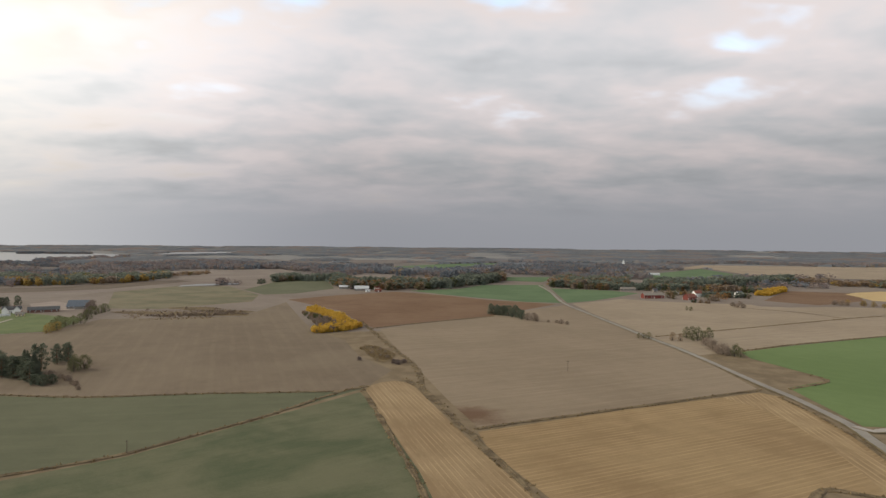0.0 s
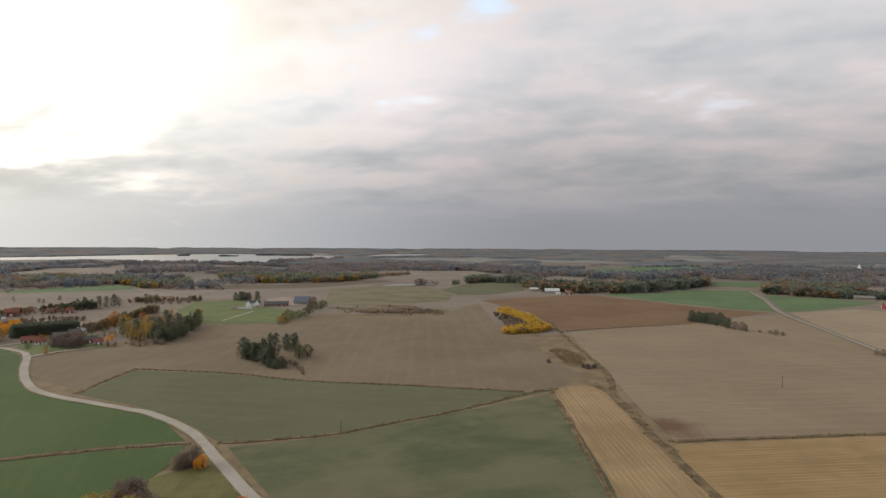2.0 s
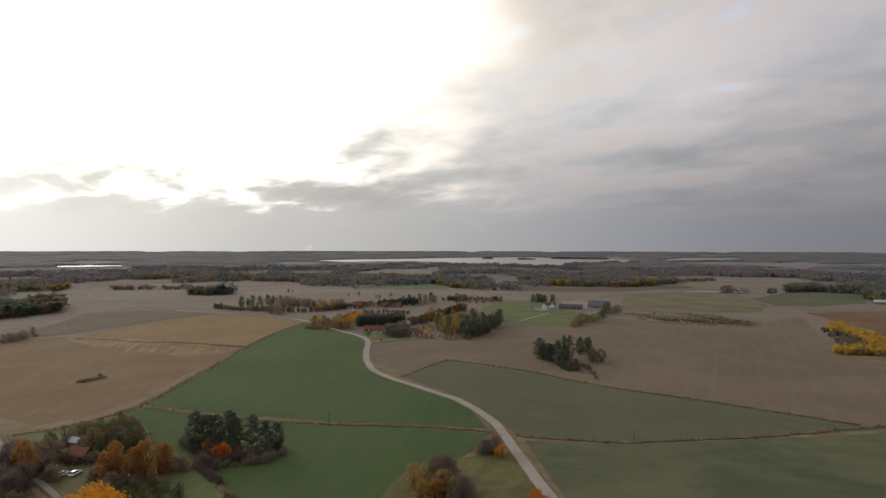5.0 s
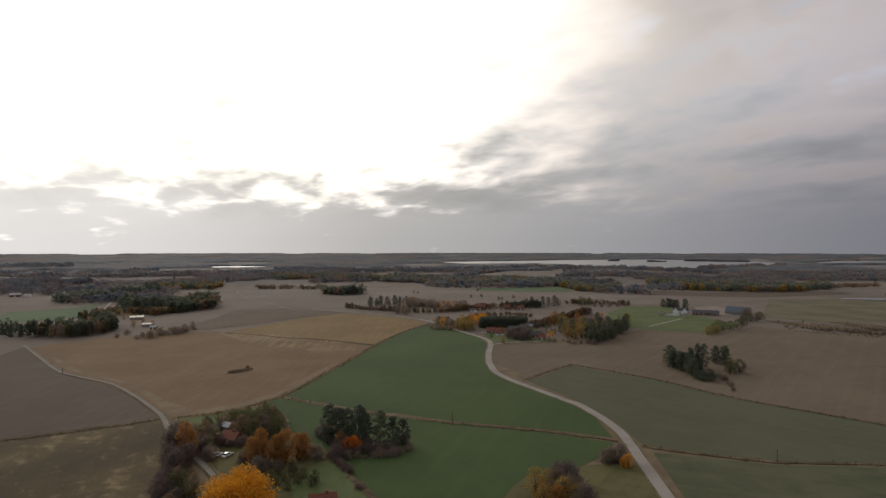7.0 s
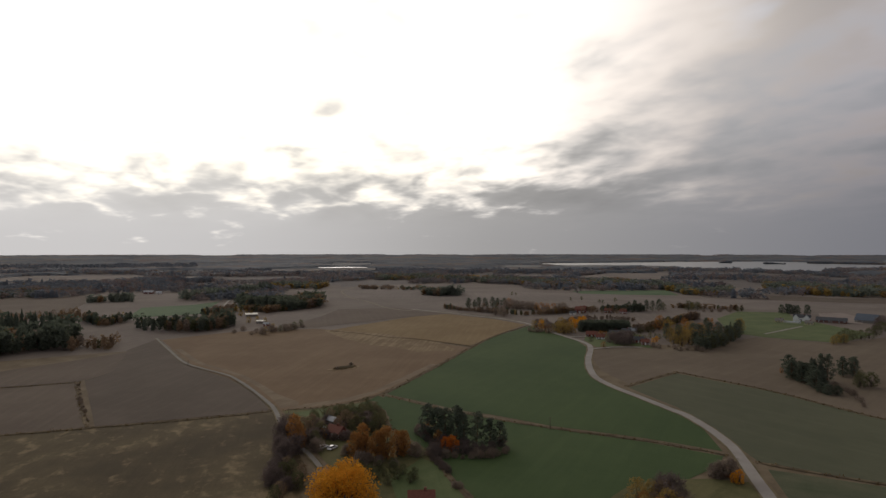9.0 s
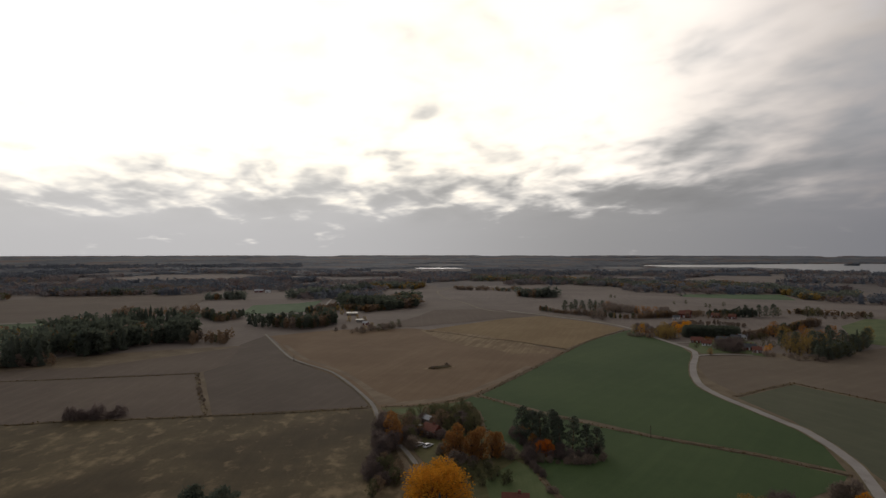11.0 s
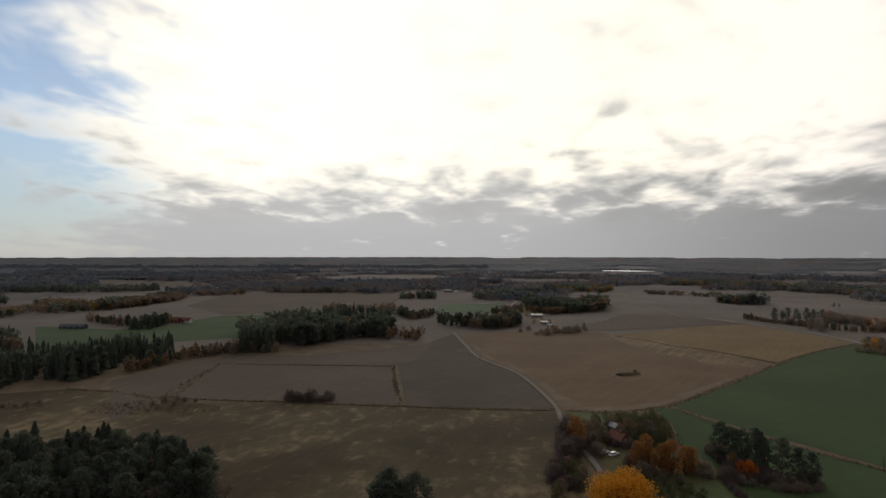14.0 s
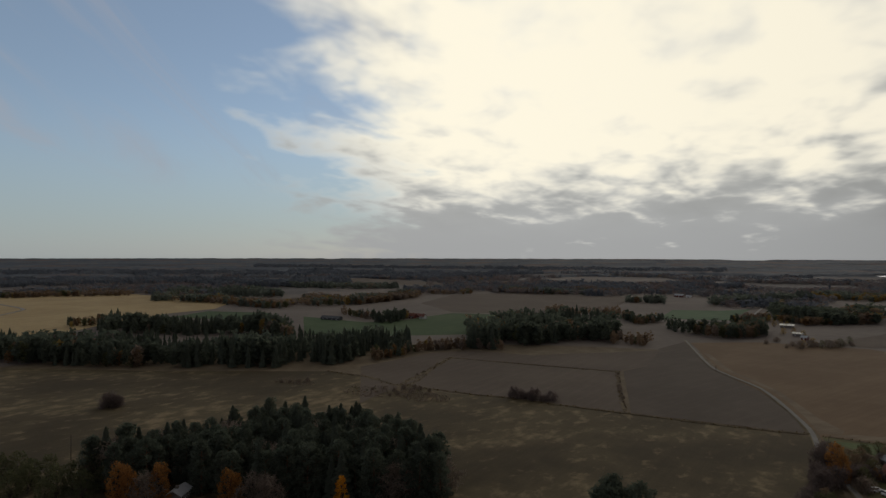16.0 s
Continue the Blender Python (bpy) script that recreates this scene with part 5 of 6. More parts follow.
plant("spruce", [(-221, 318), (-218, 316), (-211, 311)], 12.5, "spruce in a field clump", CLUMP, spread=0.1, girth=1.5)
plant("pine", [(-208, 300), (-203, 296), (-211, 305)], 10.2, "dark pine at the front of a field clump", CLUMP, spread=0.12, girth=1.3)
plant("pine", [(-217, 339), (-213, 343), (-221, 344), (-216, 346)], 11.5, "dark rounded pine at the back of a field clump", CLUMP, spread=0.1, girth=1.1)
plant("broadleaf_green", [(-196, 320), (-194, 326), (-200, 327)], 8.8, "dark leafy tree beside a pine clump", CLUMP, spread=0.12, girth=1.1)
plant("windbreak", [(-192, 289), (-190, 293), (-197, 291)], 5.2, "low dark conifer before a pine clump", CLUMP, spread=0.15, girth=1.3)
plant("broadleaf_orange", [(-238, 316)], 4.5, "small orange tree beside the pines", CLUMP)
plant("bare_shrub", [(-176, 289), (-170, 281), (-200, 307), (-192, 303), (-186, 299), (-180, 292)], 2.6, "brown leafless scrub round a field clump", CLUMP, spread=0.4)
plant("windbreak", [(49, 600), (53, 596), (57, 591), (51, 605), (56, 601), (61, 596), (65, 587), (68, 578), (73, 570), (75, 562), (57, 621), (64, 611), (73, 597)], 10, "dark conifer in a small field copse", "field copse")
plant("bare_tree", [(79, 554), (84, 550), (86, 546)], 7, "small bare tree at the copse end")
plant("bare_shrub", [(96, 543), (103, 539), (106, 532), (110, 528)], 3.5, "low bare shrub on the stubble", spread=0.45)
plant("broadleaf_green", [(185, 454), (186, 446), (188, 441), (191, 438), (202, 454)], 10, "dark leafy tree beside the lane", "lane trees")
plant("broadleaf_russet", [(170, 442), (175, 440)], 7, "russet tree beside the lane", "lane trees")
plant("bare_shrub", [(186, 423), (183, 405), (181, 395), (182, 388), (184, 385)], 6, "bare thicket tree beside the lane", "lane trees", spread=0.45)
plant("broadleaf_green", [(186, 381), (188, 377), (191, 389)], 8, "dark bushy tree at the field corner", "lane trees")
plant("broadleaf_olive", [(149, 454), (152, 452), (155, 449)], 5, "olive leafy bush beside the lane")
plant("broadleaf_green", [(266, 653), (268, 647)], 5, "round bush alone on the stubble")
plant("bare_shrub", [(339, 700), (338, 688), (342, 682), (354, 714)], 6, "bare brown thicket on the stubble", spread=0.45)
plant("spruce", [(-328, 344), (-323, 344), (-327, 356), (-334, 375), (-337, 365), (-355, 409)], 13, "dark spruce in a mixed copse", "mixed copse")
plant("pine", [(-348, 345), (-349, 408), (-368, 435), (-370, 354), (-335, 354), (-343, 373), (-352, 393), (-346, 396), (-363, 376), (-365, 393)], 15, "pine at the edge of a mixed copse", "mixed copse")
plant("broadleaf_ochre", [(-382, 372), (-371, 371), (-402, 386), (-375, 386), (-383, 453), (-358, 363), (-348, 345)], 12, "golden brown tree in a mixed copse", "mixed copse")
plant("broadleaf_orange", [(-380, 402), (-379, 412), (-414, 388), (-396, 400)], 13, "orange autumn tree in a mixed copse", "mixed copse")
plant("broadleaf_ochre", [(-459, 311), (-445, 307), (-441, 309), (-470, 321)], 10, "ochre autumn tree in the hamlet", "hamlet trees")
plant("broadleaf_yellow", [(-454, 327), (-471, 334), (-468, 341), (-460, 293)], 10, "yellow autumn tree in the hamlet", "hamlet trees")
plant("windbreak", [(-435 + 19 * k / 15 - 3.5 * r + 0.6 * (k % 2), 318 + 35 * k / 15 + 3.2 * r) for r in range(4) for k in range(16)], 9.5, "dark spruce in a clipped windbreak", "spruce windbreak", spread=0.04, girth=0.95)
plant("dark_tree", [(-373, 300), (-376, 307), (-364, 300), (-372, 309), (-358, 301), (-365, 310), (-360, 308), (-376, 314)], 8.5, "broad bare purple-brown tree before the hamlet", "hamlet trees", spread=0.15, girth=1.15)
plant("broadleaf_yellow", [(-458, 328), (-461, 334), (-469, 344), (-479, 354)], 9, "yellow-green autumn tree beside the windbreak", "hamlet trees", girth=1.2)
plant("broadleaf_ochre", [(-436, 296), (-428, 295), (-429, 300), (-431, 305), (-440, 306)], 10, "ochre autumn tree beside the road bend", "hamlet trees", girth=1.2)
plant("broadleaf_green", [(-382, 289), (-416, 369), (-418, 375), (-373, 346)], 5, "round dark garden bush", "hamlet trees")
plant("broadleaf_orange", [(-405, 309), (-404, 311), (-404, 315), (-404, 318), (-404, 321), (-354, 279)], 5, "small orange tree in a garden", "hamlet trees")
plant("dark_tree", [(-379, 309), (-380, 316), (-381, 323), (-381, 327), (-376, 312), (-377, 320), (-465, 306), (-479, 310), (-490, 307), (-467, 314)], 7, "bare grey tree in a garden", "hamlet trees")
plant("broadleaf_yellow", [(-354, 326), (-361, 336)], 5, "small yellow tree in a garden", "hamlet trees")
plant("bare_shrub", [(-454, 277), (-449, 277), (-446, 279), (-445, 283), (-441, 286), (-440, 290)], 3, "dark scrub at the field edge", spread=0.45)
plant("pine", [(-671, 322), (-677, 332), (-677, 339), (-683, 350), (-679, 360), (-686, 371), (-679, 376)], 12, "pine in a field hedgerow", "hedgerow")
plant("bare_tree", [(-651, 364), (-651, 372), (-634, 369), (-633, 377), (-634, 384), (-617, 380), (-590, 400), (-584, 403), (-581, 311), (-568, 314), (-589, 322)], 11, "bare brown hedgerow tree", "hedgerow")
plant("broadleaf_orange", [(-612, 384), (-596, 381), (-591, 385), (-584, 389), (-660, 373)], 11, "orange autumn tree in a hedgerow", "hedgerow")
plant("pine", [(-562, 481), (-557, 485), (-551, 489), (-551, 498), (-551, 507), (-550, 515)], 13, "dark pine beside the hamlet")
plant("broadleaf_green", [(-552, 524), (-541, 560), (-539, 551), (-536, 562)], 12, "dark round field tree")
plant("broadleaf_green", [(-506, 594), (-508, 603), (-658, 518), (-669, 521), (-718, 508), (-713, 523), (-673, 551), (-835, 485), (-840, 481)], 6, "dark leafy bush standing in a field")
plant("bare_shrub", [(-520, 555), (-513, 560), (-511, 571), (-508, 583)], 4, "bare field hedge shrub", spread=0.45)
plant("bare_shrub", [(-353, 79), (-362, 90)], 1.8, "low scrub on a stony field islet", spread=0.45)
plant("dark_shrub", [(-281, -98), (-281, -94), (-284, -91), (-281, -87), (-280, -82), (-283, -79), (-280, -92), (-279, -88)], 4.8, "bare dark thicket in the meadow", "meadow thicket", spread=0.45)
plant("dark_shrub", [(-184, -264), (-186, -265), (-182, -266), (-182, -268)], 5.5, "bare thicket alone in the meadow", spread=0.45)
plant("bare_shrub", [(-261, -229), (-262, -224), (-265, -220), (-269, -217), (-266, -172), (-271, -168), (-268, -160), (-275, -158), (-269, -150), (-277, -149), (-258, -157), (-276, -143), (-262, -167), (-263, -155), (-278, -153)], 2.2, "dark leafless scrub in a meadow", spread=0.45)
plant("pine", [(-145, -33), (-142, -29), (-147, -25), (-144, -22), (-149, -29), (-146, -29)], 15.5, "near pine with a dark rounded crown", "near pines")
plant("pine", [(-206, 79), (-200, 84), (-197, 87)], 14.2, "tall dark pine above the garden", "garden pines", spread=0.1, girth=0.95)
plant("pine", [(-194, 89), (-192, 93), (-203, 82)], 12.2, "dark pine above the garden", "garden pines", spread=0.12, girth=0.95)
plant("pine", [(-189, 97), (-187, 100)], 10.2, "shorter pine at the end of the pine row", "garden pines", spread=0.12, girth=1.0)
plant("dark_shrub", [(-213, 79), (-208, 79), (-203, 78), (-198, 78), (-193, 77), (-190, 80), (-187, 82), (-185, 85), (-184, 88), (-185, 92), (-186, 96), (-188, 101), (-196, 81), (-190, 87), (-191, 75), (-186, 74)], 3.8, "dark leafless undergrowth below the pines", "garden shrubs", spread=0.4)
plant("dark_shrub", [(-183, 72), (-179, 72), (-175, 72), (-171, 72)], 2.2, "dark bare hedge at the lawn's edge", "garden shrubs", spread=0.3)
plant("dark_tree", [(-211, 25), (-204, 26), (-209, 30), (-222, 27), (-201, 24), (-229, 30)], 8.5, "dark purple-brown bare tree beside the drive", "drive trees", spread=0.25)
plant("dark_shrub", [(-219, 46), (-217, 50), (-222, 43)], 3.2, "dark leafless bush before a cottage", "garden shrubs", spread=0.25)
plant("dark_shrub", [(-191, 20), (-185, 19), (-217, 36), (-221, 39), (-226, 50), (-232, 52), (-226, 61), (-236, 63), (-243, 60), (-241, 48)], 4.5, "dark leafless bush in a garden", "garden shrubs", spread=0.35)
plant("broadleaf_red", [(-191, 80), (-192, 83), (-189, 82)], 6.5, "bright orange-red maple among the pines", "garden trees")
plant("broadleaf_orange", [(-198, 80), (-211, 81)], 6.5, "orange autumn tree among the pines", "garden trees")
plant("bare_shrub", [(-189, 72), (-189, 74), (-186, 75), (-184, 77), (-183, 80), (-181, 82), (-180, 85), (-179, 88), (-178, 91), (-179, 94), (-180, 98), (-182, 88), (-218, 80), (-212, 79), (-208, 80), (-181, 93), (-182, 100)], 2.4, "bare purple-brown undergrowth shrub", "garden shrubs", spread=0.45)
plant("column_orange", [(-218, 31), (-215, 32), (-198, 48), (-195, 49), (-197, 51), (-194, 51), (-193, 55), (-192, 56), (-192, 58), (-192, 62), (-193, 64), (-193, 65)], 11, "tall narrow orange hedge tree", "orange hedge trees")
plant("great_yellow", [(-158, 30), (-154, 36), (-152, 31), (-160, 36)], 12.6, "huge golden yellow broadleaf tree", "great yellow trees", spread=0.1, girth=1.12)
plant("spruce", [(-143, 31), (-140, 32)], 12, "dark spruce before the golden tree")
plant("broadleaf_green", [(-234, 39), (-243, 43), (-242, 61), (-225, 59), (-234, 67), (-243, 57), (-248, 53), (-242, 67), (-227, 55), (-215, 38), (-220, 61), (-238, 55)], 6, "dark leafy tree in a garden", "garden trees")
plant("broadleaf_olive", [(-225, 42), (-235, 61), (-226, 62), (-232, 58), (-245, 70), (-255, 69), (-247, 59), (-225, 66), (-247, 55), (-246, 64)], 6.5, "olive-grey leafy tree in a garden", "garden trees")
plant("broadleaf_russet", [(-229, 50), (-233, 54), (-243, 50), (-228, 38), (-234, 37), (-237, 41)], 7, "russet autumn tree in a garden", "garden trees")
plant("broadleaf_green", [(-176, 52), (-183, 57), (-168, 58), (-170, 60), (-174, 49), (-172, 55), (-182, 46)], 4, "round dark green garden bush", "garden bushes")
plant("broadleaf_yellow", [(-222, 43), (-226, 43)], 3.5, "yellow-green shrub in a garden", "garden bushes")
plant("dark_shrub", [(-197, 22), (-178, 22), (-182, 18)], 6.0, "bare grey tree beside the drive", "drive trees", spread=0.45)
plant("bare_shrub", [(-158, 70), (-159, 69), (-201, 56), (-191, 51), (-188, 54)], 2.5, "small dark garden shrub", spread=0.45)
plant("broadleaf_ochre", [(-128, 112), (-128, 117), (-117, 113), (-119, 107), (-112, 113)], 7.5, "ochre autumn tree beside a road", "roadside copse")
plant("broadleaf_russet", [(-125, 118), (-118, 117), (-111, 115), (-121, 112), (-123, 119)], 7, "russet tree beside the road", "roadside copse")
plant("dark_tree", [(-128, 121), (-123, 120), (-118, 116), (-114, 115), (-108, 112)], 8, "bare grey-purple roadside tree", "roadside copse")
plant("broadleaf_orange", [(-116, 109), (-123, 110)], 6.5, "orange tree beside the road", "roadside copse")
plant("broadleaf_yellow", [(-128, 150), (-127, 151)], 4.2, "bright yellow roadside bush")
plant("bare_shrub", [(-134, 149), (-134, 151), (-132, 153)], 4.5, "bare grey roadside bush", spread=0.45)
plant("broadleaf_red", [(-93, 125), (-90, 125)], 6, "reddish shrub beside the road")
plant("column_orange", [(-106, -160), (-106, -157), (-112, -151)], 13.5, "orange birch at the edge of the pine wood", "wood edge birches")
plant("column_orange", [(-118, -131), (-120, -130)], 12.5, "russet birch at the edge of the pine wood", "wood edge birches")
plant("column_yellow", [(-130, -102), (-129, -100)], 11, "slender golden birch before the pine wood", "wood edge birches")
plant("column_orange", [(-149, -85)], 10, "slender orange birch before the pine wood", "wood edge birches")
plant("bare_tree", [(-145, -92), (-144, -89), (-151, -82), (-155, -81), (-142, -92), (-109, -153), (-121, -124), (-121, -119)], 10, "bare birch at the edge of the pine wood", "wood edge birches")
plant("broadleaf_green", [(-97, -195), (-102, -195), (-94, -201), (-103, -183), (-108, -183), (-105, -174), (-98, -180)], 10, "dark leafy tree beside the hut")
utility_pole((-103, 197), 4.5)
utility_pole((70, 332), 6.0)
utility_pole((-127, -212), 9)
utility_pole((-401, -4), 3.8)
utility_pole((-198, 129), 5)
plant("broadleaf_olive", [(-252, 58), (-257, 63), (-249, 65), (-252, 70), (-244, 71), (-233, 70), (-227, 64), (-240, 64), (-250, 63), (-253, 56), (-255, 50), (-248, 45)], 5, "olive-grey leafy bush at the garden edge", "garden bushes")
plant("bare_shrub", [(-236, 43), (-216, 36), (-209, 37), (-201, 46), (-189, 48), (-186, 53), (-184, 58), (-190, 68), (-224, 51)], 3.6, "bare purple-grey garden bush", "garden bushes", spread=0.45)
plant("broadleaf_green", [(-181, 52), (-178, 48), (-178, 56), (-175, 58), (-169, 51), (-172, 45)], 3.6, "dark clipped garden bush", "garden bushes")
plant("broadleaf_olive", [(-456, 303), (-445, 299), (-442, 313), (-459, 337), (-453, 337), (-395, 321), (-396, 332), (-391, 340), (-369, 331), (-378, 345), (-372, 349), (-403, 357), (-407, 369), (-403, 371), (-411, 352)], 5.5, "olive-brown garden tree in the hamlet", "hamlet trees")
plant("broadleaf_russet", [(-576, 409), (-582, 420), (-561, 413), (-564, 425), (-566, 431), (-567, 438), (-552, 433), (-551, 441), (-552, 448), (-543, 447), (-542, 456), (-572, 398), (-571, 392)], 7, "russet tree between the cottages", "hamlet trees")
plant("bare_shrub", [(-338, 326), (-329, 323), (-321, 321), (-322, 328), (-338, 317), (-341, 314), (-319, 333), (-313, 333)], 3, "brown scrub below the copse", spread=0.45)
plant("broadleaf_olive", [(314, 924), (323, 882), (304, 812), (329, 863), (303, 786), (330, 846), (343, 776), (366, 822), (365, 848), (382, 869), (379, 840), (381, 823), (389, 815), (416, 826)], 8, "olive-brown leafy tree in a farmyard", "farmyard trees")
plant("broadleaf_russet", [(323, 936), (341, 949), (345, 916), (356, 907), (351, 866), (346, 772), (348, 764), (353, 768), (422, 893), (408, 800)], 8, "russet farmyard tree by red barns", "farmyard trees")
plant("broadleaf_orange", [(373, 813), (371, 796), (372, 789), (404, 891)], 8, "orange autumn tree beside a farm", "farmyard trees")
plant("bare_shrub", [(345, 766), (318, 739), (325, 732), (358, 795), (479, 732), (483, 725), (485, 719), (512, 728), (516, 715), (527, 716)], 5, "bare scrub beside the farmyard", "farmyard trees", spread=0.45)
plant("broadleaf_ochre", [(507, 726), (503, 716), (507, 706), (513, 697), (510, 688), (522, 690), (495, 733)], 7, "ochre bush beside a pale stubble field", "field edge bushes", spread=0.3)
plant("windbreak", [(-306, 1013), (-305, 1027), (-310, 1012)], 9, "dark round field tree by the pond")
plant("windbreak", [(-321, 338), (-319, 344), (-322, 355), (-326, 368), (-340, 392), (-356, 418), (-338, 352), (-333, 363), (-352, 402)], 11, "dark rounded conifer in a mixed copse", "mixed copse")
plant("broadleaf_orange", [(-362, 356), (-388, 396)], 9, "orange birch at the copse edge", "mixed copse")
plant("bare_shrub", [(-539, 52), (-529, 56), (-541, 65), (-547, 70), (-544, 77), (-550, 83), (-556, 89), (-562, 96), (-530, 47), (-563, 43), (-547, 34)], 5, "bare brown scrub around farm sheds", "shed scrub", spread=0.45)
plant("broadleaf_ochre", [(-536, 59), (-548, 67), (-687, 51), (-709, 59), (-682, 62), (-740, 51), (-619, 53), (-625, 62), (-612, 68)], 7, "ochre tree beside farm sheds", "shed scrub")
plant("broadleaf_green", [(-538, 72), (-549, 86), (-571, 96), (-626, 35), (-656, 41)], 7, "dark leafy tree beside farm sheds", "shed scrub")
plant("broadleaf_ochre", [(-346, 339), (-337, 338), (-342, 350), (-362, 351), (-362, 360), (-353, 366), (-362, 386)], 11, "ochre-olive tree in a mixed copse", "mixed copse")
plant("broadleaf_russet", [(-450, 284), (-451, 291), (-452, 298), (-436, 285)], 8, "russet autumn tree beside the windbreak", "hamlet trees")
plant("broadleaf_ochre", [(-442, 297), (-432, 296), (-472, 301), (-466, 289)], 9, "ochre autumn tree beside the windbreak", "hamlet trees")
plant("broadleaf_green", [(-105, -217), (-104, -211), (-108, -210), (-106, -200), (-109, -196), (-114, -182), (-113, -176)], 10, "dark leafy tree at the wood edge", "wood edge trees")
plant("broadleaf_green", [(-323, 344), (-322, 352), (-326, 364), (-331, 377), (-344, 398), (-340, 375), (-347, 391), (-361, 425)], 11, "dark green leafy tree in a mixed copse", "mixed copse")
plant("broadleaf_green", [(-187, 22), (-188, 25), (-169, 17), (-177, 25)], 6, "dark leafy bush beside the drive", "drive trees")
plant("broadleaf_russet", [(-172, 19), (-180, 27), (-192, 24)], 6, "russet bush beside the drive", "drive trees")
plant("bare_shrub", [(-364, -58), (-352, -56), (-341, -54), (-330, -53), (-320, -51), (-311, -49), (-302, -47), (-294, -46), (-286, -44), (-357, -58), (-326, -52)], 1.4, "brown reedy scrub along a ditch", "ditch scrub", spread=0.45)
plant("bare_shrub", [(-372, -174), (-361, -172), (-350, -171), (-340, -170), (-331, -170), (-320, -168), (-311, -168)], 1.2, "brown reedy scrub along a ditch", "ditch scrub", spread=0.45)
plant("pine", [(-682, 325), (-686, 336), (-682, 338), (-672, 348), (-683, 365), (-691, 374), (-692, 379)], 8, "small pine in a field hedgerow", "hedgerow")
plant("bare_tree", [(-643, 358), (-642, 369), (-638, 375), (-632, 374), (-624, 380), (-624, 388), (-585, 398), (-591, 408), (-621, 389), (-585, 379), (-594, 388), (-580, 390)], 7, "small bare hedgerow tree", "hedgerow")
plant("broadleaf_russet", [(-640, 362), (-635, 370), (-635, 385), (-624, 382), (-603, 389), (-585, 385), (-671, 342), (-671, 362)], 6, "russet bush in a field hedgerow", "hedgerow")
plant("dark_shrub", [(-28, 350), (-25, 347), (-22, 351), (-49, 358), (-26, 353)], 2.6, "dark leafless bush in a marshy hollow", "marsh shrubs", spread=0.3)
plant("bare_shrub", [(-44, 380), (-38, 372), (-40, 392), (-46, 400), (-36, 385), (-33, 366)], 1.8, "brown leafless shrub in a marshy hollow", "marsh shrubs", spread=0.45)
plant("bare_shrub", [(-314, 591), (-296, 582), (-299, 609), (-273, 584), (-265, 597), (-266, 624), (-248, 609), (-234, 598), (-235, 625), (-211, 595), (-286, 556), (-255, 564), (-236, 566)], 2.2, "brown leafless shrub on an olive pasture", "pasture shrubs", spread=0.45)


def inside(x, y, ring):
    hit = False
    for (x1, y1), (x2, y2) in zip(ring, ring[1:] + ring[:1]):
        if (y1 > y) != (y2 > y) and x < (x2 - x1) * (y - y1) / (y2 - y1) + x1:
            hit = not hit
    return hit


def scatter(ring, spacing, seed):
    """Uneven spots over an outline, about one to each square of that spacing."""
    rng = random.Random(seed)
    xs, ys = [p[0] for p in ring], [p[1] for p in ring]
    spots = []
    y = min(ys)
    while y < max(ys):
        x = min(xs)
        while x < max(xs):
            px, py = x + rng.uniform(0, spacing), y + rng.uniform(0, spacing)
            if inside(px, py, ring):
                spots.append((px, py))
            x += spacing
        y += spacing
    return spots


PINE_WOOD = [(-115, -188), (-131, -182), (-147, -173), (-176, -160), (-185, -129), (-175, -104), (-163, -84), (-148, -75), (-143, -83),
             (-133, -104), (-124, -128), (-120, -145), (-124, -154), (-112, -171)]
crowd = scatter(PINE_WOOD, 4.4, 5)
random.Random(8).shuffle(crowd)
cut = int(len(crowd) * 0.58)
plant("pine", crowd[:cut], 16, "dark pine in a dense wood beside the meadow", "pine wood", girth=0.82)
plant("spruce", crowd[cut:int(len(crowd) * 0.92)], 16.5, "dark spruce in a dense wood beside the meadow", "pine wood", girth=1.15)
plant("bare_tree", crowd[int(len(crowd) * 0.92):], 12, "bare birch in a dense pine wood", "pine wood")
ALL_YELLOW = (0.0, 0.0, 0.0, 0.04, 0.93, 0.03, 0.0)
ALL_BARE = (0.0, 0.0, 0.12, 0.0, 0.0, 0.83, 0.05)
WILLOW = [(-142, 619), (-134, 640), (-100, 583), (-66, 497), (-75, 476), (-98, 460), (-104, 483), (-86, 514), (-101, 547), (-123, 588)]
grove("willow_coppice", scatter(WILLOW, 2.6, 3), ALL_YELLOW, 5.2, 1, 77, "golden willow coppice in a block on the field", "coppice", COPPICE_MATERIALS)
grove("willow_coppice", scatter([(445, 856), (491, 921), (569, 999), (537, 937), (462, 849)], 3.2, 4), ALL_YELLOW, 7.0, 1, 78, "golden willow coppice before a wood", "coppice", COPPICE_MATERIALS)
grove("reed_scrub", scatter([(-128, 590), (-104, 545), (-92, 522), (-104, 500), (-118, 540), (-140, 590)], 5.0, 6), ALL_BARE, 4.5, 1, 79, "grey leafless scrub inside the willow coppice", "scrub")


def tussocks(name, ring, spacing, tall, label):
    rng = random.Random(len(ring))
    v, f = [], []
    for x, y in scatter(ring, spacing, len(ring)):
        if noise.noise((x * 0.05, y * 0.05, 2.0)) > -0.25:
            tufts(v, f, x, y, rng, tall, 3)
    return tagged(new(name, mesh_of(name, v, f, [M_TUFT])), label, "grass", kind="stuff")


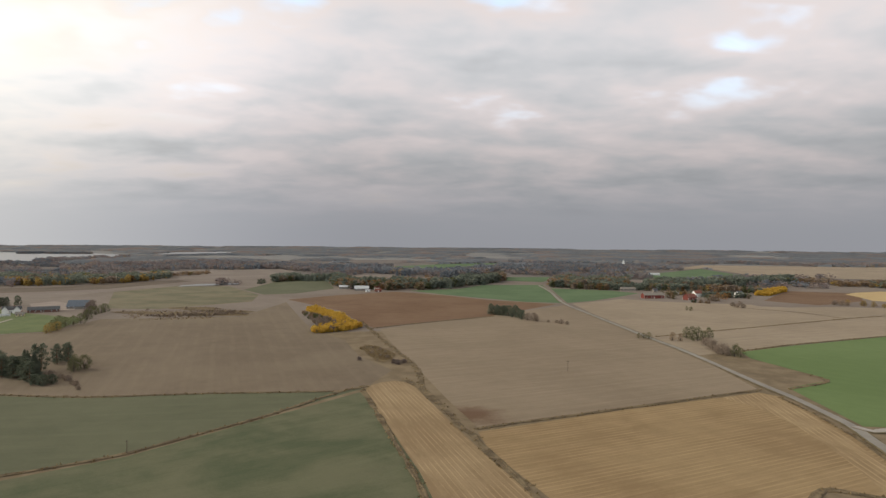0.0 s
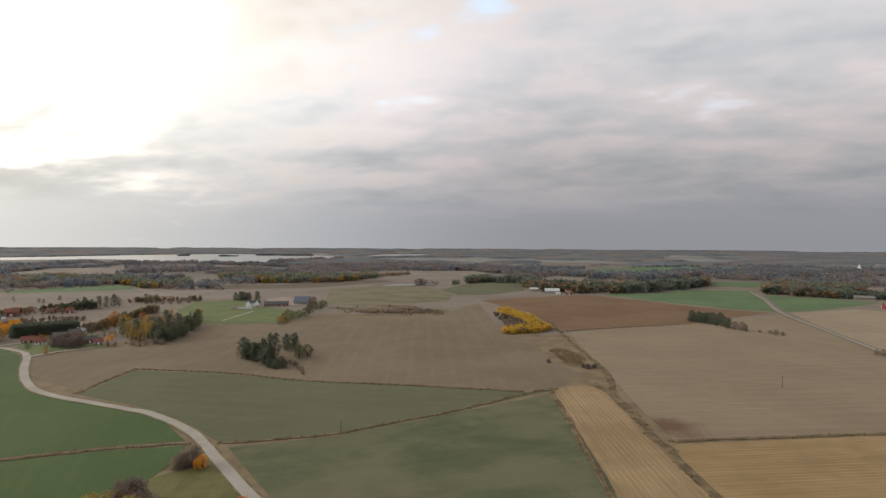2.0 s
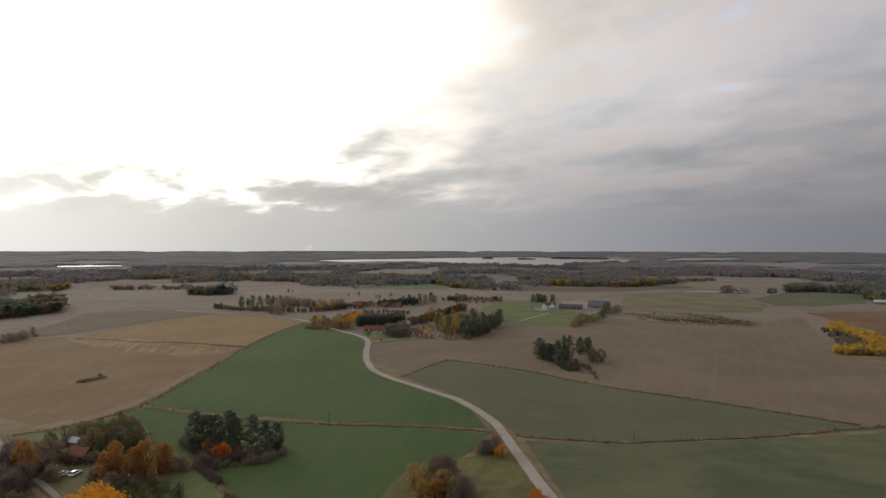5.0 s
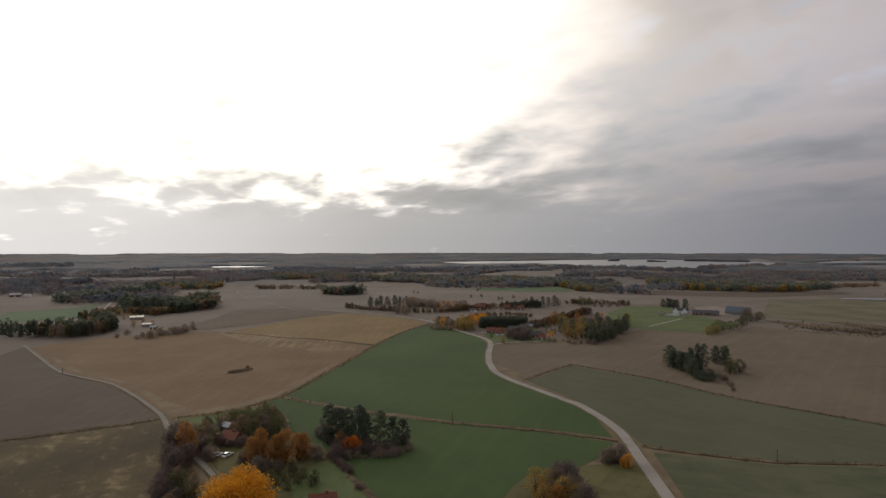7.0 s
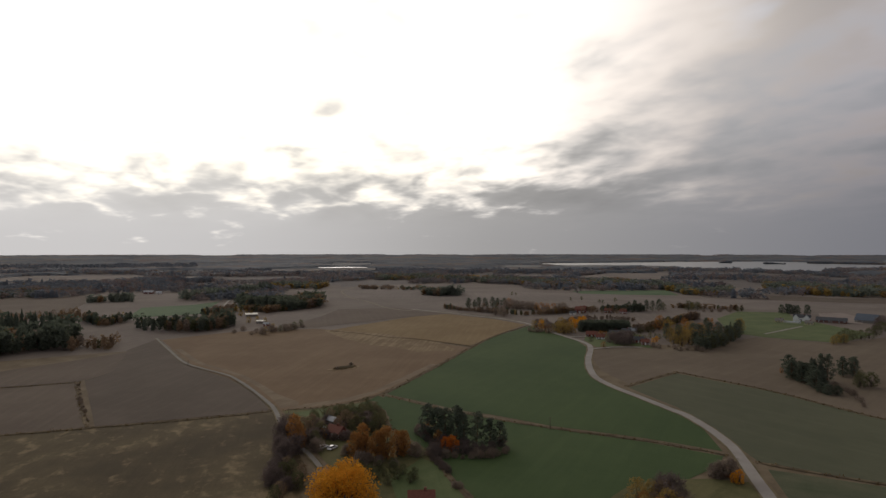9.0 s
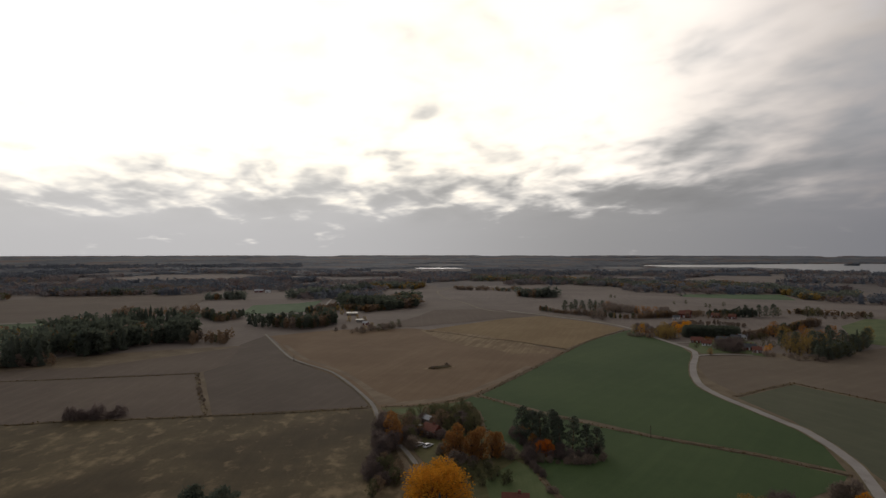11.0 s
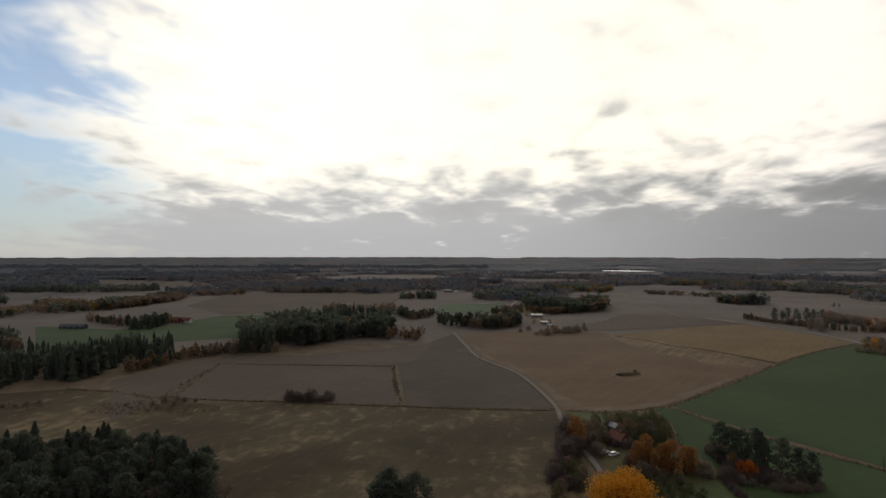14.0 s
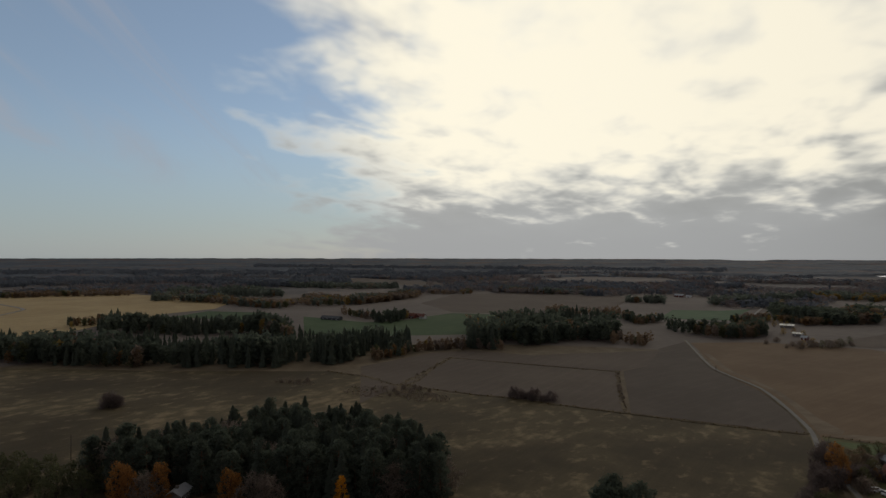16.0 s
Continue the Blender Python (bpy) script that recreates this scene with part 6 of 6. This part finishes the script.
def ragged_ring(x, y, long, broad, way, seed):
    """An uneven closed outline round a spot."""
    ring = []
    for i in range(26):
        t = 2 * math.pi * i / 26
        k = 1 + 0.55 * noise.noise((1.6 * math.cos(t), 1.6 * math.sin(t), seed * 3.7))
        u, v = long * k * math.cos(t), broad * k * math.sin(t)
        ring.append((x + u * math.cos(way) - v * math.sin(way), y + u * math.sin(way) + v * math.cos(way)))
    return ring


for x, y, long, broad, seed in ((-42, 388, 27, 9, 1), (-36, 368, 15, 7, 2)):
    ring = ragged_ring(x, y, long, broad, -1.25, seed)
    field("marsh", M_MARSH, ring, "brown marshy hollow full of reeds")
    tussocks("marsh_reeds", ring, 1.5, 0.9, "brown reeds and tussocks in a marshy hollow")
for x, y, long, broad, seed in ((-268, -158, 24, 11, 21), (-262, -140, 16, 9, 22), (-264, -221, 17, 5, 23), (-256, -172, 13, 5, 24)):
    ring = ragged_ring(x, y, long, broad, 1.45, seed)
    grove("meadow_scrub", scatter(ring, 1.9, seed), ALL_BARE, 1.25, 0, 90 + seed, "low brown scrub at the edge of a meadow", "scrub")
PASTURE = [(-334, 600), (-268, 609), (-259, 652), (-205, 612), (-184, 584), (-216, 545), (-270, 531)]
for x, y, long, broad, seed in ((-240, 580, 48, 13, 6), (-290, 585, 30, 10, 7), (-215, 605, 26, 12, 8), (-262, 628, 24, 12, 9)):
    field("pasture", M_MARSH, ragged_ring(x, y, long, broad, -0.1, seed), "rough brown patch on an olive pasture")
for x, y, long, broad, seed in ((-232, 572, 22, 9, 31), (-206, 582, 16, 7, 32), (-262, 560, 18, 5, 33), (-222, 600, 18, 8, 34)):
    grove("pasture_scrub", scatter(ragged_ring(x, y, long, broad, -0.1, seed), 3.4, seed), ALL_BARE, 2.4, 1, 100 + seed, "brown leafless scrub on an olive pasture", "scrub")
tussocks("pasture_tussocks", PASTURE, 3.0, 0.6, "rushes and tussocks on an olive pasture")
grove("pasture_scrub", [(x, y) for x, y in scatter(PASTURE, 7.0, 9) if noise.noise((x * 0.03, y * 0.03, 6.0)) > 0.12], ALL_BARE, 1.7, 1, 80, "low bare scrub on an olive pasture", "scrub")


def islet(spot, yaw, size, label):
    """A low heap of earth and stones left in a field."""
    bm = bmesh.new()
    bmesh.ops.create_icosphere(bm, subdivisions=3, radius=1.0)
    for v in bm.verts:
        k = 1 + 0.25 * noise.noise(v.co * 2.3)
        v.co = Vector((v.co.x * size[0] * k, v.co.y * size[1] * k, max(-0.1, v.co.z * size[2] * k)))
    me = bpy.data.meshes.new("field_islet")
    bm.to_mesh(me)
    bm.free()
    me.materials.append(M_MEADOW)
    ob = tagged(new("field_islet", me), label, "islet")
    ob.location = (*spot, 0.05)
    ob.rotation_euler = (0, 0, radians(yaw))
    v, f = [], []
    rng = random.Random(3)
    for _ in range(90):
        t = rng.uniform(0, 6.28)
        r = rng.uniform(0.2, 1.0)
        tufts(v, f, r * size[0] * math.cos(t), r * size[1] * math.sin(t), rng, 1.1, 2)
    tagged(new("tufts", mesh_of("tufts", v, f, [M_TUFT])), kind="stuff").parent = ob


islet((-355, 84), 104, (7.8, 3.2, 1.3), "dark grassy heap of stones in a stubble field")
ISLET_AT, ISLET_WAY = (-355, 84), 1.83

field("bare_patch", M_STRIP, ragged_ring(*ISLET_AT, 11, 5, ISLET_WAY, 12), "pale unploughed ring round a heap of stones")

# patchy woods of the wider country
KEEP_CLEAR = [o for o in bpy.data.objects if o.name.split(".")[0] in ("lake", "crop_field", "pale_field", "bare_field", "stubble_field", "pasture")]


def far_country():
    boxes = []
    for o in KEEP_CLEAR:
        ring = [tuple(map(float, p)) for p in FAR_RINGS.get(o.name, [])]
        if ring:
            boxes.append(ring)
    rng = random.Random(11)
    sectors = {}
    for _ in range(40000):
        yaw = radians(rng.uniform(-42, 158))
        r = math.sqrt(rng.uniform(900 ** 2, 1950 ** 2))
        x, y = -math.sin(yaw) * r, math.cos(yaw) * r
        if woodiness(x, y) < (0.26 if r < 1300 else 0.07):
            continue
        if any(inside(x, y, ring) for ring in boxes):
            continue
        sectors.setdefault((int((math.degrees(yaw) + 42) // 25), woodiness(x, y) > 0.32), []).append((x, y))
    for (k, deep), spots in sorted(sectors.items()):
        grove("far_wood", spots, MIXED if deep else BROWN, 12, 0, 200 + k * 4 + deep * 2, "distant patchy autumn woodland", "wood", HAZED_MATERIALS)
    far_canopy(boxes)


def woodiness(x, y):
    r = math.hypot(x, y)
    yaw = math.degrees(math.atan2(-x, y))
    dense = noise.noise((x * 0.0021, y * 0.0021, 4.0)) + 0.55 * noise.noise((x * 0.007, y * 0.007, 9.0))
    dense += 0.16 * min(1.0, max(0.0, (yaw - 65) / 25)) * min(1.0, max(0.0, (r - 1300) / 400))
    return dense + 0.24 * min(1.0, max(0.0, (r - 1500) / 900)) + 0.20 * min(1.0, max(0.0, (r - 2600) / 900))


def far_canopy(boxes):
    """Continuous treetops of the farthest woods, uneven in height and broken by clearings."""
    rng = random.Random(17)
    radii = [1800.0]
    while radii[-1] < 4820:
        radii.append(radii[-1] + 13 + (radii[-1] - 1800) * 0.012)
    for k in range(8):
        lo, hi = -42 + 25 * k, -17 + 25 * k
        cols = 66
        verts, wooded, faces, mats = [], [], [], []
        for r in radii:
            for c in range(cols + 1):
                yaw = radians(lo + (hi - lo) * (c + (rng.uniform(-0.3, 0.3) if 0 < c < cols else 0)) / cols)
                q = r + rng.uniform(-4, 4)
                x, y = -math.sin(yaw) * q, math.cos(yaw) * q
                on = woodiness(x, y) > 0.17 and not any(inside(x, y, ring) for ring in boxes)
                full = min(1.0, max(0.0, (woodiness(x, y) - 0.17) / 0.14))
                # kept low and flat so the far woods look lighter from the camera
                h = (2.0 + 5.0 * full + 2.2 * full * noise.noise((x * 0.012, y * 0.012, 3.0)) + rng.uniform(-1.0, 1.2)) if on else -1.0
                verts.append((x, y, rise(x, y) + h))
                wooded.append(on)
        for j in range(len(radii) - 1):
            for c in range(cols):
                a = j * (cols + 1) + c
                quad = (a, a + 1, a + cols + 2, a + cols + 1)
                if sum(wooded[i] for i in quad) < 2:
                    continue
                x, y, _ = verts[a]
                kind = noise.noise((x * 0.0042, y * 0.0042, 8.0)) + rng.uniform(-0.22, 0.22)
                m = 0 if kind > -0.10 else 1 if kind > -0.38 else 2
                for tri in ((quad[0], quad[1], quad[2]), (quad[0], quad[2], quad[3])):
                    faces.append(tri)
                    mats.append(m)
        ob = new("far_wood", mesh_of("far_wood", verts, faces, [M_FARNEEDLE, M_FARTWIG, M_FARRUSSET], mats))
        tagged(ob, "continuous dark woodland towards the horizon", "wood", kind="stuff")


# ------------------------------------------------------------ woods
wood([(-293, 1044), (-271, 1095), (-195, 1073)], 80, CONIFER, 14, 8, "dark conifer wood with a ragged top edge")
wood([(-180, 987), (-139, 906), (-78, 891), (-37, 907), (15, 947), (70, 1033), (117, 1149)], 130, MIXED, 17, 8, "mixed autumn wood of conifers and russet broadleaves")
wood([(177, 979), (241, 962), (298, 968)], 170, MIXED, 17, 8, "mixed autumn wood of conifers and russet broadleaves")
wood([(330, 984), (434, 1009), (539, 1049), (661, 1139)], 90, CONIFER, 16, 8, "dark conifer wood with a ragged top edge")
wood([(661, 1139), (700, 1069), (764, 1035), (797, 989)], 90, BROWN, 14, 8, "bare brown autumn wood")
wood([(-767, 966), (-699, 948), (-625, 919), (-567, 951), (-539, 982), (-506, 1112)], 140, YELLOWMIX, 15, 9, "conifer wood with yellow birches along its edge")
wood([(-538, 1183), (-505, 1299)], 60, BROWN, 10, 9, "bare brown autumn wood")
wood([(-874, 1591), (-722, 1587), (-596, 1653), (-412, 1545), (-292, 1387)], 250, BROWN, 14, 12, "bare brown autumn wood")
wood([(-303, 1441), (-197, 1461), (-104, 1319)], 200, MIXED, 15, 12, "mixed autumn wood of conifers and russet broadleaves")
wood([(-102, 1296), (19, 1250), (138, 1523), (304, 1494), (427, 1433)], 220, MIXED, 15, 11, "mixed autumn wood of conifers and russet broadleaves")
wood([(-1150, 1690), (-1233, 1890), (-1195, 2004), (-1169, 2244)], 250, BROWN, 14, 14, "bare brown autumn wood")
wood([(814, 2183), (1102, 2268), (1213, 2092), (1467, 1988)], 200, BROWN, 13, 14, "bare brown autumn wood")
wood([(227, 2078), (411, 2018), (588, 1915), (603, 1751)], 200, MIXED, 14, 14, "mixed autumn wood of conifers and russet broadleaves")
wood([(-897, 350), (-866, 362), (-867, 404)], 45, CONIFER, 15, 7, "dark conifer wood with a ragged top edge")
wood([(-1404, 426), (-1341, 494), (-1194, 578), (-1109, 640), (-966, 640), (-923, 690), (-954, 822)], 160, MIXED, 15, 10, "mixed autumn wood of conifers and russet broadleaves")
wood([(-960, 770), (-831, 797), (-702, 723), (-693, 798)], 90, YELLOWMIX, 14, 9, "mixed autumn wood of conifers and russet broadleaves")
wood([(-1085, 296), (-1013, 372), (-993, 386)], 60, BROWN, 9, 9, "bare brown autumn wood")
wood([(-1815, 552), (-1744, 643), (-1646, 798), (-1539, 970), (-1458, 1131)], 250, MIXED, 14, 14, "mixed autumn wood of conifers and russet broadleaves")
wood([(-1607, 1247), (-1556, 1547), (-1431, 1648), (-1119, 1627), (-982, 1550)], 200, MIXED, 13, 14, "mixed autumn wood of conifers and russet broadleaves")
wood([(-874, 1380), (-823, 1616), (-720, 1809), (-412, 1523), (-300, 1439)], 250, BROWN, 14, 13, "bare brown autumn wood")
wood([(-782, 58), (-744, 75), (-718, 101), (-756, 155)], 90, CONIFER, 17, 8, "dense dark spruce wood with an orange margin")
wood([(-581, -46), (-577, -18), (-559, 5), (-592, 37)], 45, CONIFER, 15, 7, "dark conifer wood with a ragged top edge")
wood([(-684, -97), (-637, -77), (-677, -57)], 40, MIXED, 12, 8, "mixed autumn wood of conifers and russet broadleaves")
wood([(-931, -10), (-970, 53), (-1058, 132)], 80, CONIFER, 15, 9, "dark conifer wood with a ragged top edge")
wood([(-1152, 144), (-1118, 222), (-1179, 256)], 80, YELLOWMIX, 13, 9, "mixed autumn wood of conifers and russet broadleaves")
wood([(-933, -129), (-948, -97), (-936, -69)], 40, MIXED, 13, 8, "mixed autumn wood of conifers and russet broadleaves")
wood([(-1136, -271), (-1155, -222), (-1151, -149)], 60, BROWN, 12, 9, "bare brown autumn wood")
wood([(-1522, -106), (-1415, -34), (-1450, 59)], 60, CONIFER, 13, 10, "dark conifer wood with a ragged top edge")
wood([(-1331, 53), (-1305, 164), (-1387, 329), (-1369, 435)], 120, BROWN, 12, 12, "bare brown autumn wood")
wood([(-1390, 456), (-1406, 566), (-1422, 686)], 120, BROWN, 12, 12, "bare brown autumn wood")
wood([(-2080, -490), (-2082, -279), (-1898, -43), (-1958, 249)], 200, MIXED, 13, 14, "mixed autumn wood of conifers and russet broadleaves")
wood([(-419, -177), (-424, -150), (-453, -136), (-489, -116), (-503, -78)], 110, CONIFER, 19, 7, "tall dark conifer wood beside a field")
wood([(-487, -83), (-484, -64), (-481, -50)], 45, BROWN, 13, 7, "bare brown autumn wood")
wood([(-339, -215), (-358, -209), (-378, -205), (-396, -198), (-408, -186), (-417, -172), (-420, -152)], 18, BROWN, 11, 6, "russet hedge of bare autumn trees")
wood([(-744, -581), (-722, -524), (-742, -470), (-796, -466), (-919, -468)], 90, BROWN, 12, 9, "russet autumn wood")
wood([(-541, -335), (-540, -315), (-591, -321)], 40, MIXED, 13, 8, "mixed autumn wood of conifers and russet broadleaves")
wood([(-583, -404), (-574, -377), (-561, -347)], 40, BROWN, 11, 8, "bare brown autumn wood")
wood([(-990, -485), (-990, -438), (-1015, -410)], 45, MIXED, 11, 9, "mixed autumn wood of conifers and russet broadleaves")
wood([(-1103, -394), (-1071, -323), (-1084, -215)], 60, MIXED, 13, 9, "mixed autumn wood of conifers and russet broadleaves")
wood([(-710, -191), (-683, -139), (-708, -103)], 60, BROWN, 11, 9, "bare brown autumn wood")
wood([(-1049, -853), (-1048, -755), (-1076, -676), (-1106, -612)], 80, CONIFER, 14, 10, "dark conifer wood with a ragged top edge")
wood([(-1289, -544), (-1333, -500)], 40, CONIFER, 11, 10, "dark conifer wood with a ragged top edge")
wood([(-1679, -1357), (-1687, -1208), (-1585, -916), (-1650, -724), (-1846, -637), (-1984, -535)], 350, CONIFER, 15, 12, "dark conifer wood with a ragged top edge")
wood([(-2170, -1947), (-2284, -1630), (-2291, -1213), (-2443, -840), (-2470, -387), (-2475, 41)], 350, CONIFER, 15, 15, "dark conifer wood with a ragged top edge")
wood([(-1404, -276), (-1329, -162), (-1401, -91), (-1481, 45)], 80, MIXED, 12, 11, "mixed autumn wood of conifers and russet broadleaves")
wood([(-226, -468), (-233, -443), (-235, -410), (-246, -376), (-264, -320), (-297, -258), (-322, -232), (-362, -220), (-383, -210)], 70, CONIFER, 17, 7, "long dark conifer belt")
wood([(-374, -583), (-387, -577), (-404, -574)], 30, BROWN, 12, 7, "bare brown autumn wood")
wood([(-339, -487), (-377, -477), (-382, -421), (-420, -384), (-396, -327)], 60, CONIFER, 17, 8, "dark conifer wood with a ragged top edge")
wood([(-554, -1167), (-579, -1058), (-643, -1015), (-718, -925)], 80, BROWN, 13, 9, "bare brown autumn wood")
wood([(-636, -780), (-658, -734), (-653, -650)], 80, MIXED, 13, 9, "mixed autumn wood of conifers and russet broadleaves")
wood([(-638, -636), (-624, -543), (-671, -504), (-738, -473), (-874, -450)], 90, BROWN, 13, 9, "bare brown autumn wood")
wood([(-716, -835), (-767, -761), (-798, -666)], 120, CONIFER, 15, 10, "dark conifer wood with a ragged top edge")
wood([(-696, -1677), (-778, -1410), (-915, -1238), (-989, -1146), (-1047, -869), (-1196, -790)], 300, CONIFER, 15, 12, "dark conifer wood with a ragged top edge")
wood([(-932, -2233), (-1099, -1982), (-1323, -1779), (-1516, -1252), (-1768, -982)], 350, CONIFER, 15, 15, "dark conifer wood with a ragged top edge")
wood([(202, 954), (254, 934), (310, 937), (369, 931), (422, 915), (472, 891)], 40, MIXED, 13, 7, "mixed autumn wood of conifers and russet broadleaves")
wood([(-604, 320), (-565, 343), (-565, 380), (-577, 426), (-582, 446)], 12, BROWN, 8, 4, "russet hedgerow of low autumn trees")
wood([(-674, 288), (-636, 300), (-604, 320)], 10, BROWN, 7, 4, "russet hedgerow of low autumn trees")
wood([(-751, 57), (-709, 82), (-734, 117), (-795, 141)], 20, BROWN, 10, 5, "russet trees round farm sheds")
wood([(-686, 11), (-711, 31), (-747, 50)], 14, MIXED, 11, 5, "mixed trees round farm sheds")
wood([(-573, 448), (-557, 464), (-549, 493)], 12, MIXED, 9, 4, "dark hedgerow trees beyond the hamlet")
wood([(-476, 324), (-501, 358), (-501, 380), (-494, 404), (-472, 412)], 10, BROWN, 6, 4, "brown garden trees between cottages")
wood([(-409, 354), (-417, 381), (-440, 431), (-466, 490)], 14, BROWN, 9, 4, "brown autumn trees at the copse edge")
wood([(-566, 552), (-552, 579), (-527, 591), (-513, 607)], 12, BROWN, 8, 5, "russet hedgerow of low autumn trees")
wood([(-465, -172), (-502, -166), (-530, -150)], 14, BROWN, 8, 5, "bare brown autumn wood")
wood([(-396, -199), (-423, -181), (-456, -165)], 10, BROWN, 7, 5, "bare brown autumn wood")
wood([(297, 790), (304, 796), (309, 806)], 10, BROWN, 7, 4, "brown thicket round a farmyard")
wood([(308, 738), (318, 732), (326, 728)], 8, BROWN, 5, 4, "brown thicket round a farmyard")
wood([(352, 820), (389, 815), (416, 809)], 16, MIXED, 9, 4, "mixed trees behind a farmyard")
wood([(315, 843), (348, 856), (369, 858)], 14, BROWN, 8, 4, "brown trees behind a farmyard")
wood([(-2128, 2371), (-2089, 2406)], 25, CONIFER, 10, 5, "small wooded island in the lake")
wood([(-1931, 2426), (-1866, 2481)], 30, CONIFER, 10, 5, "small wooded island in the lake")
wood([(-1876, 2646), (-1719, 2712), (-1599, 2747)], 60, MIXED, 11, 6, "wooded point running into the lake")
far_country()
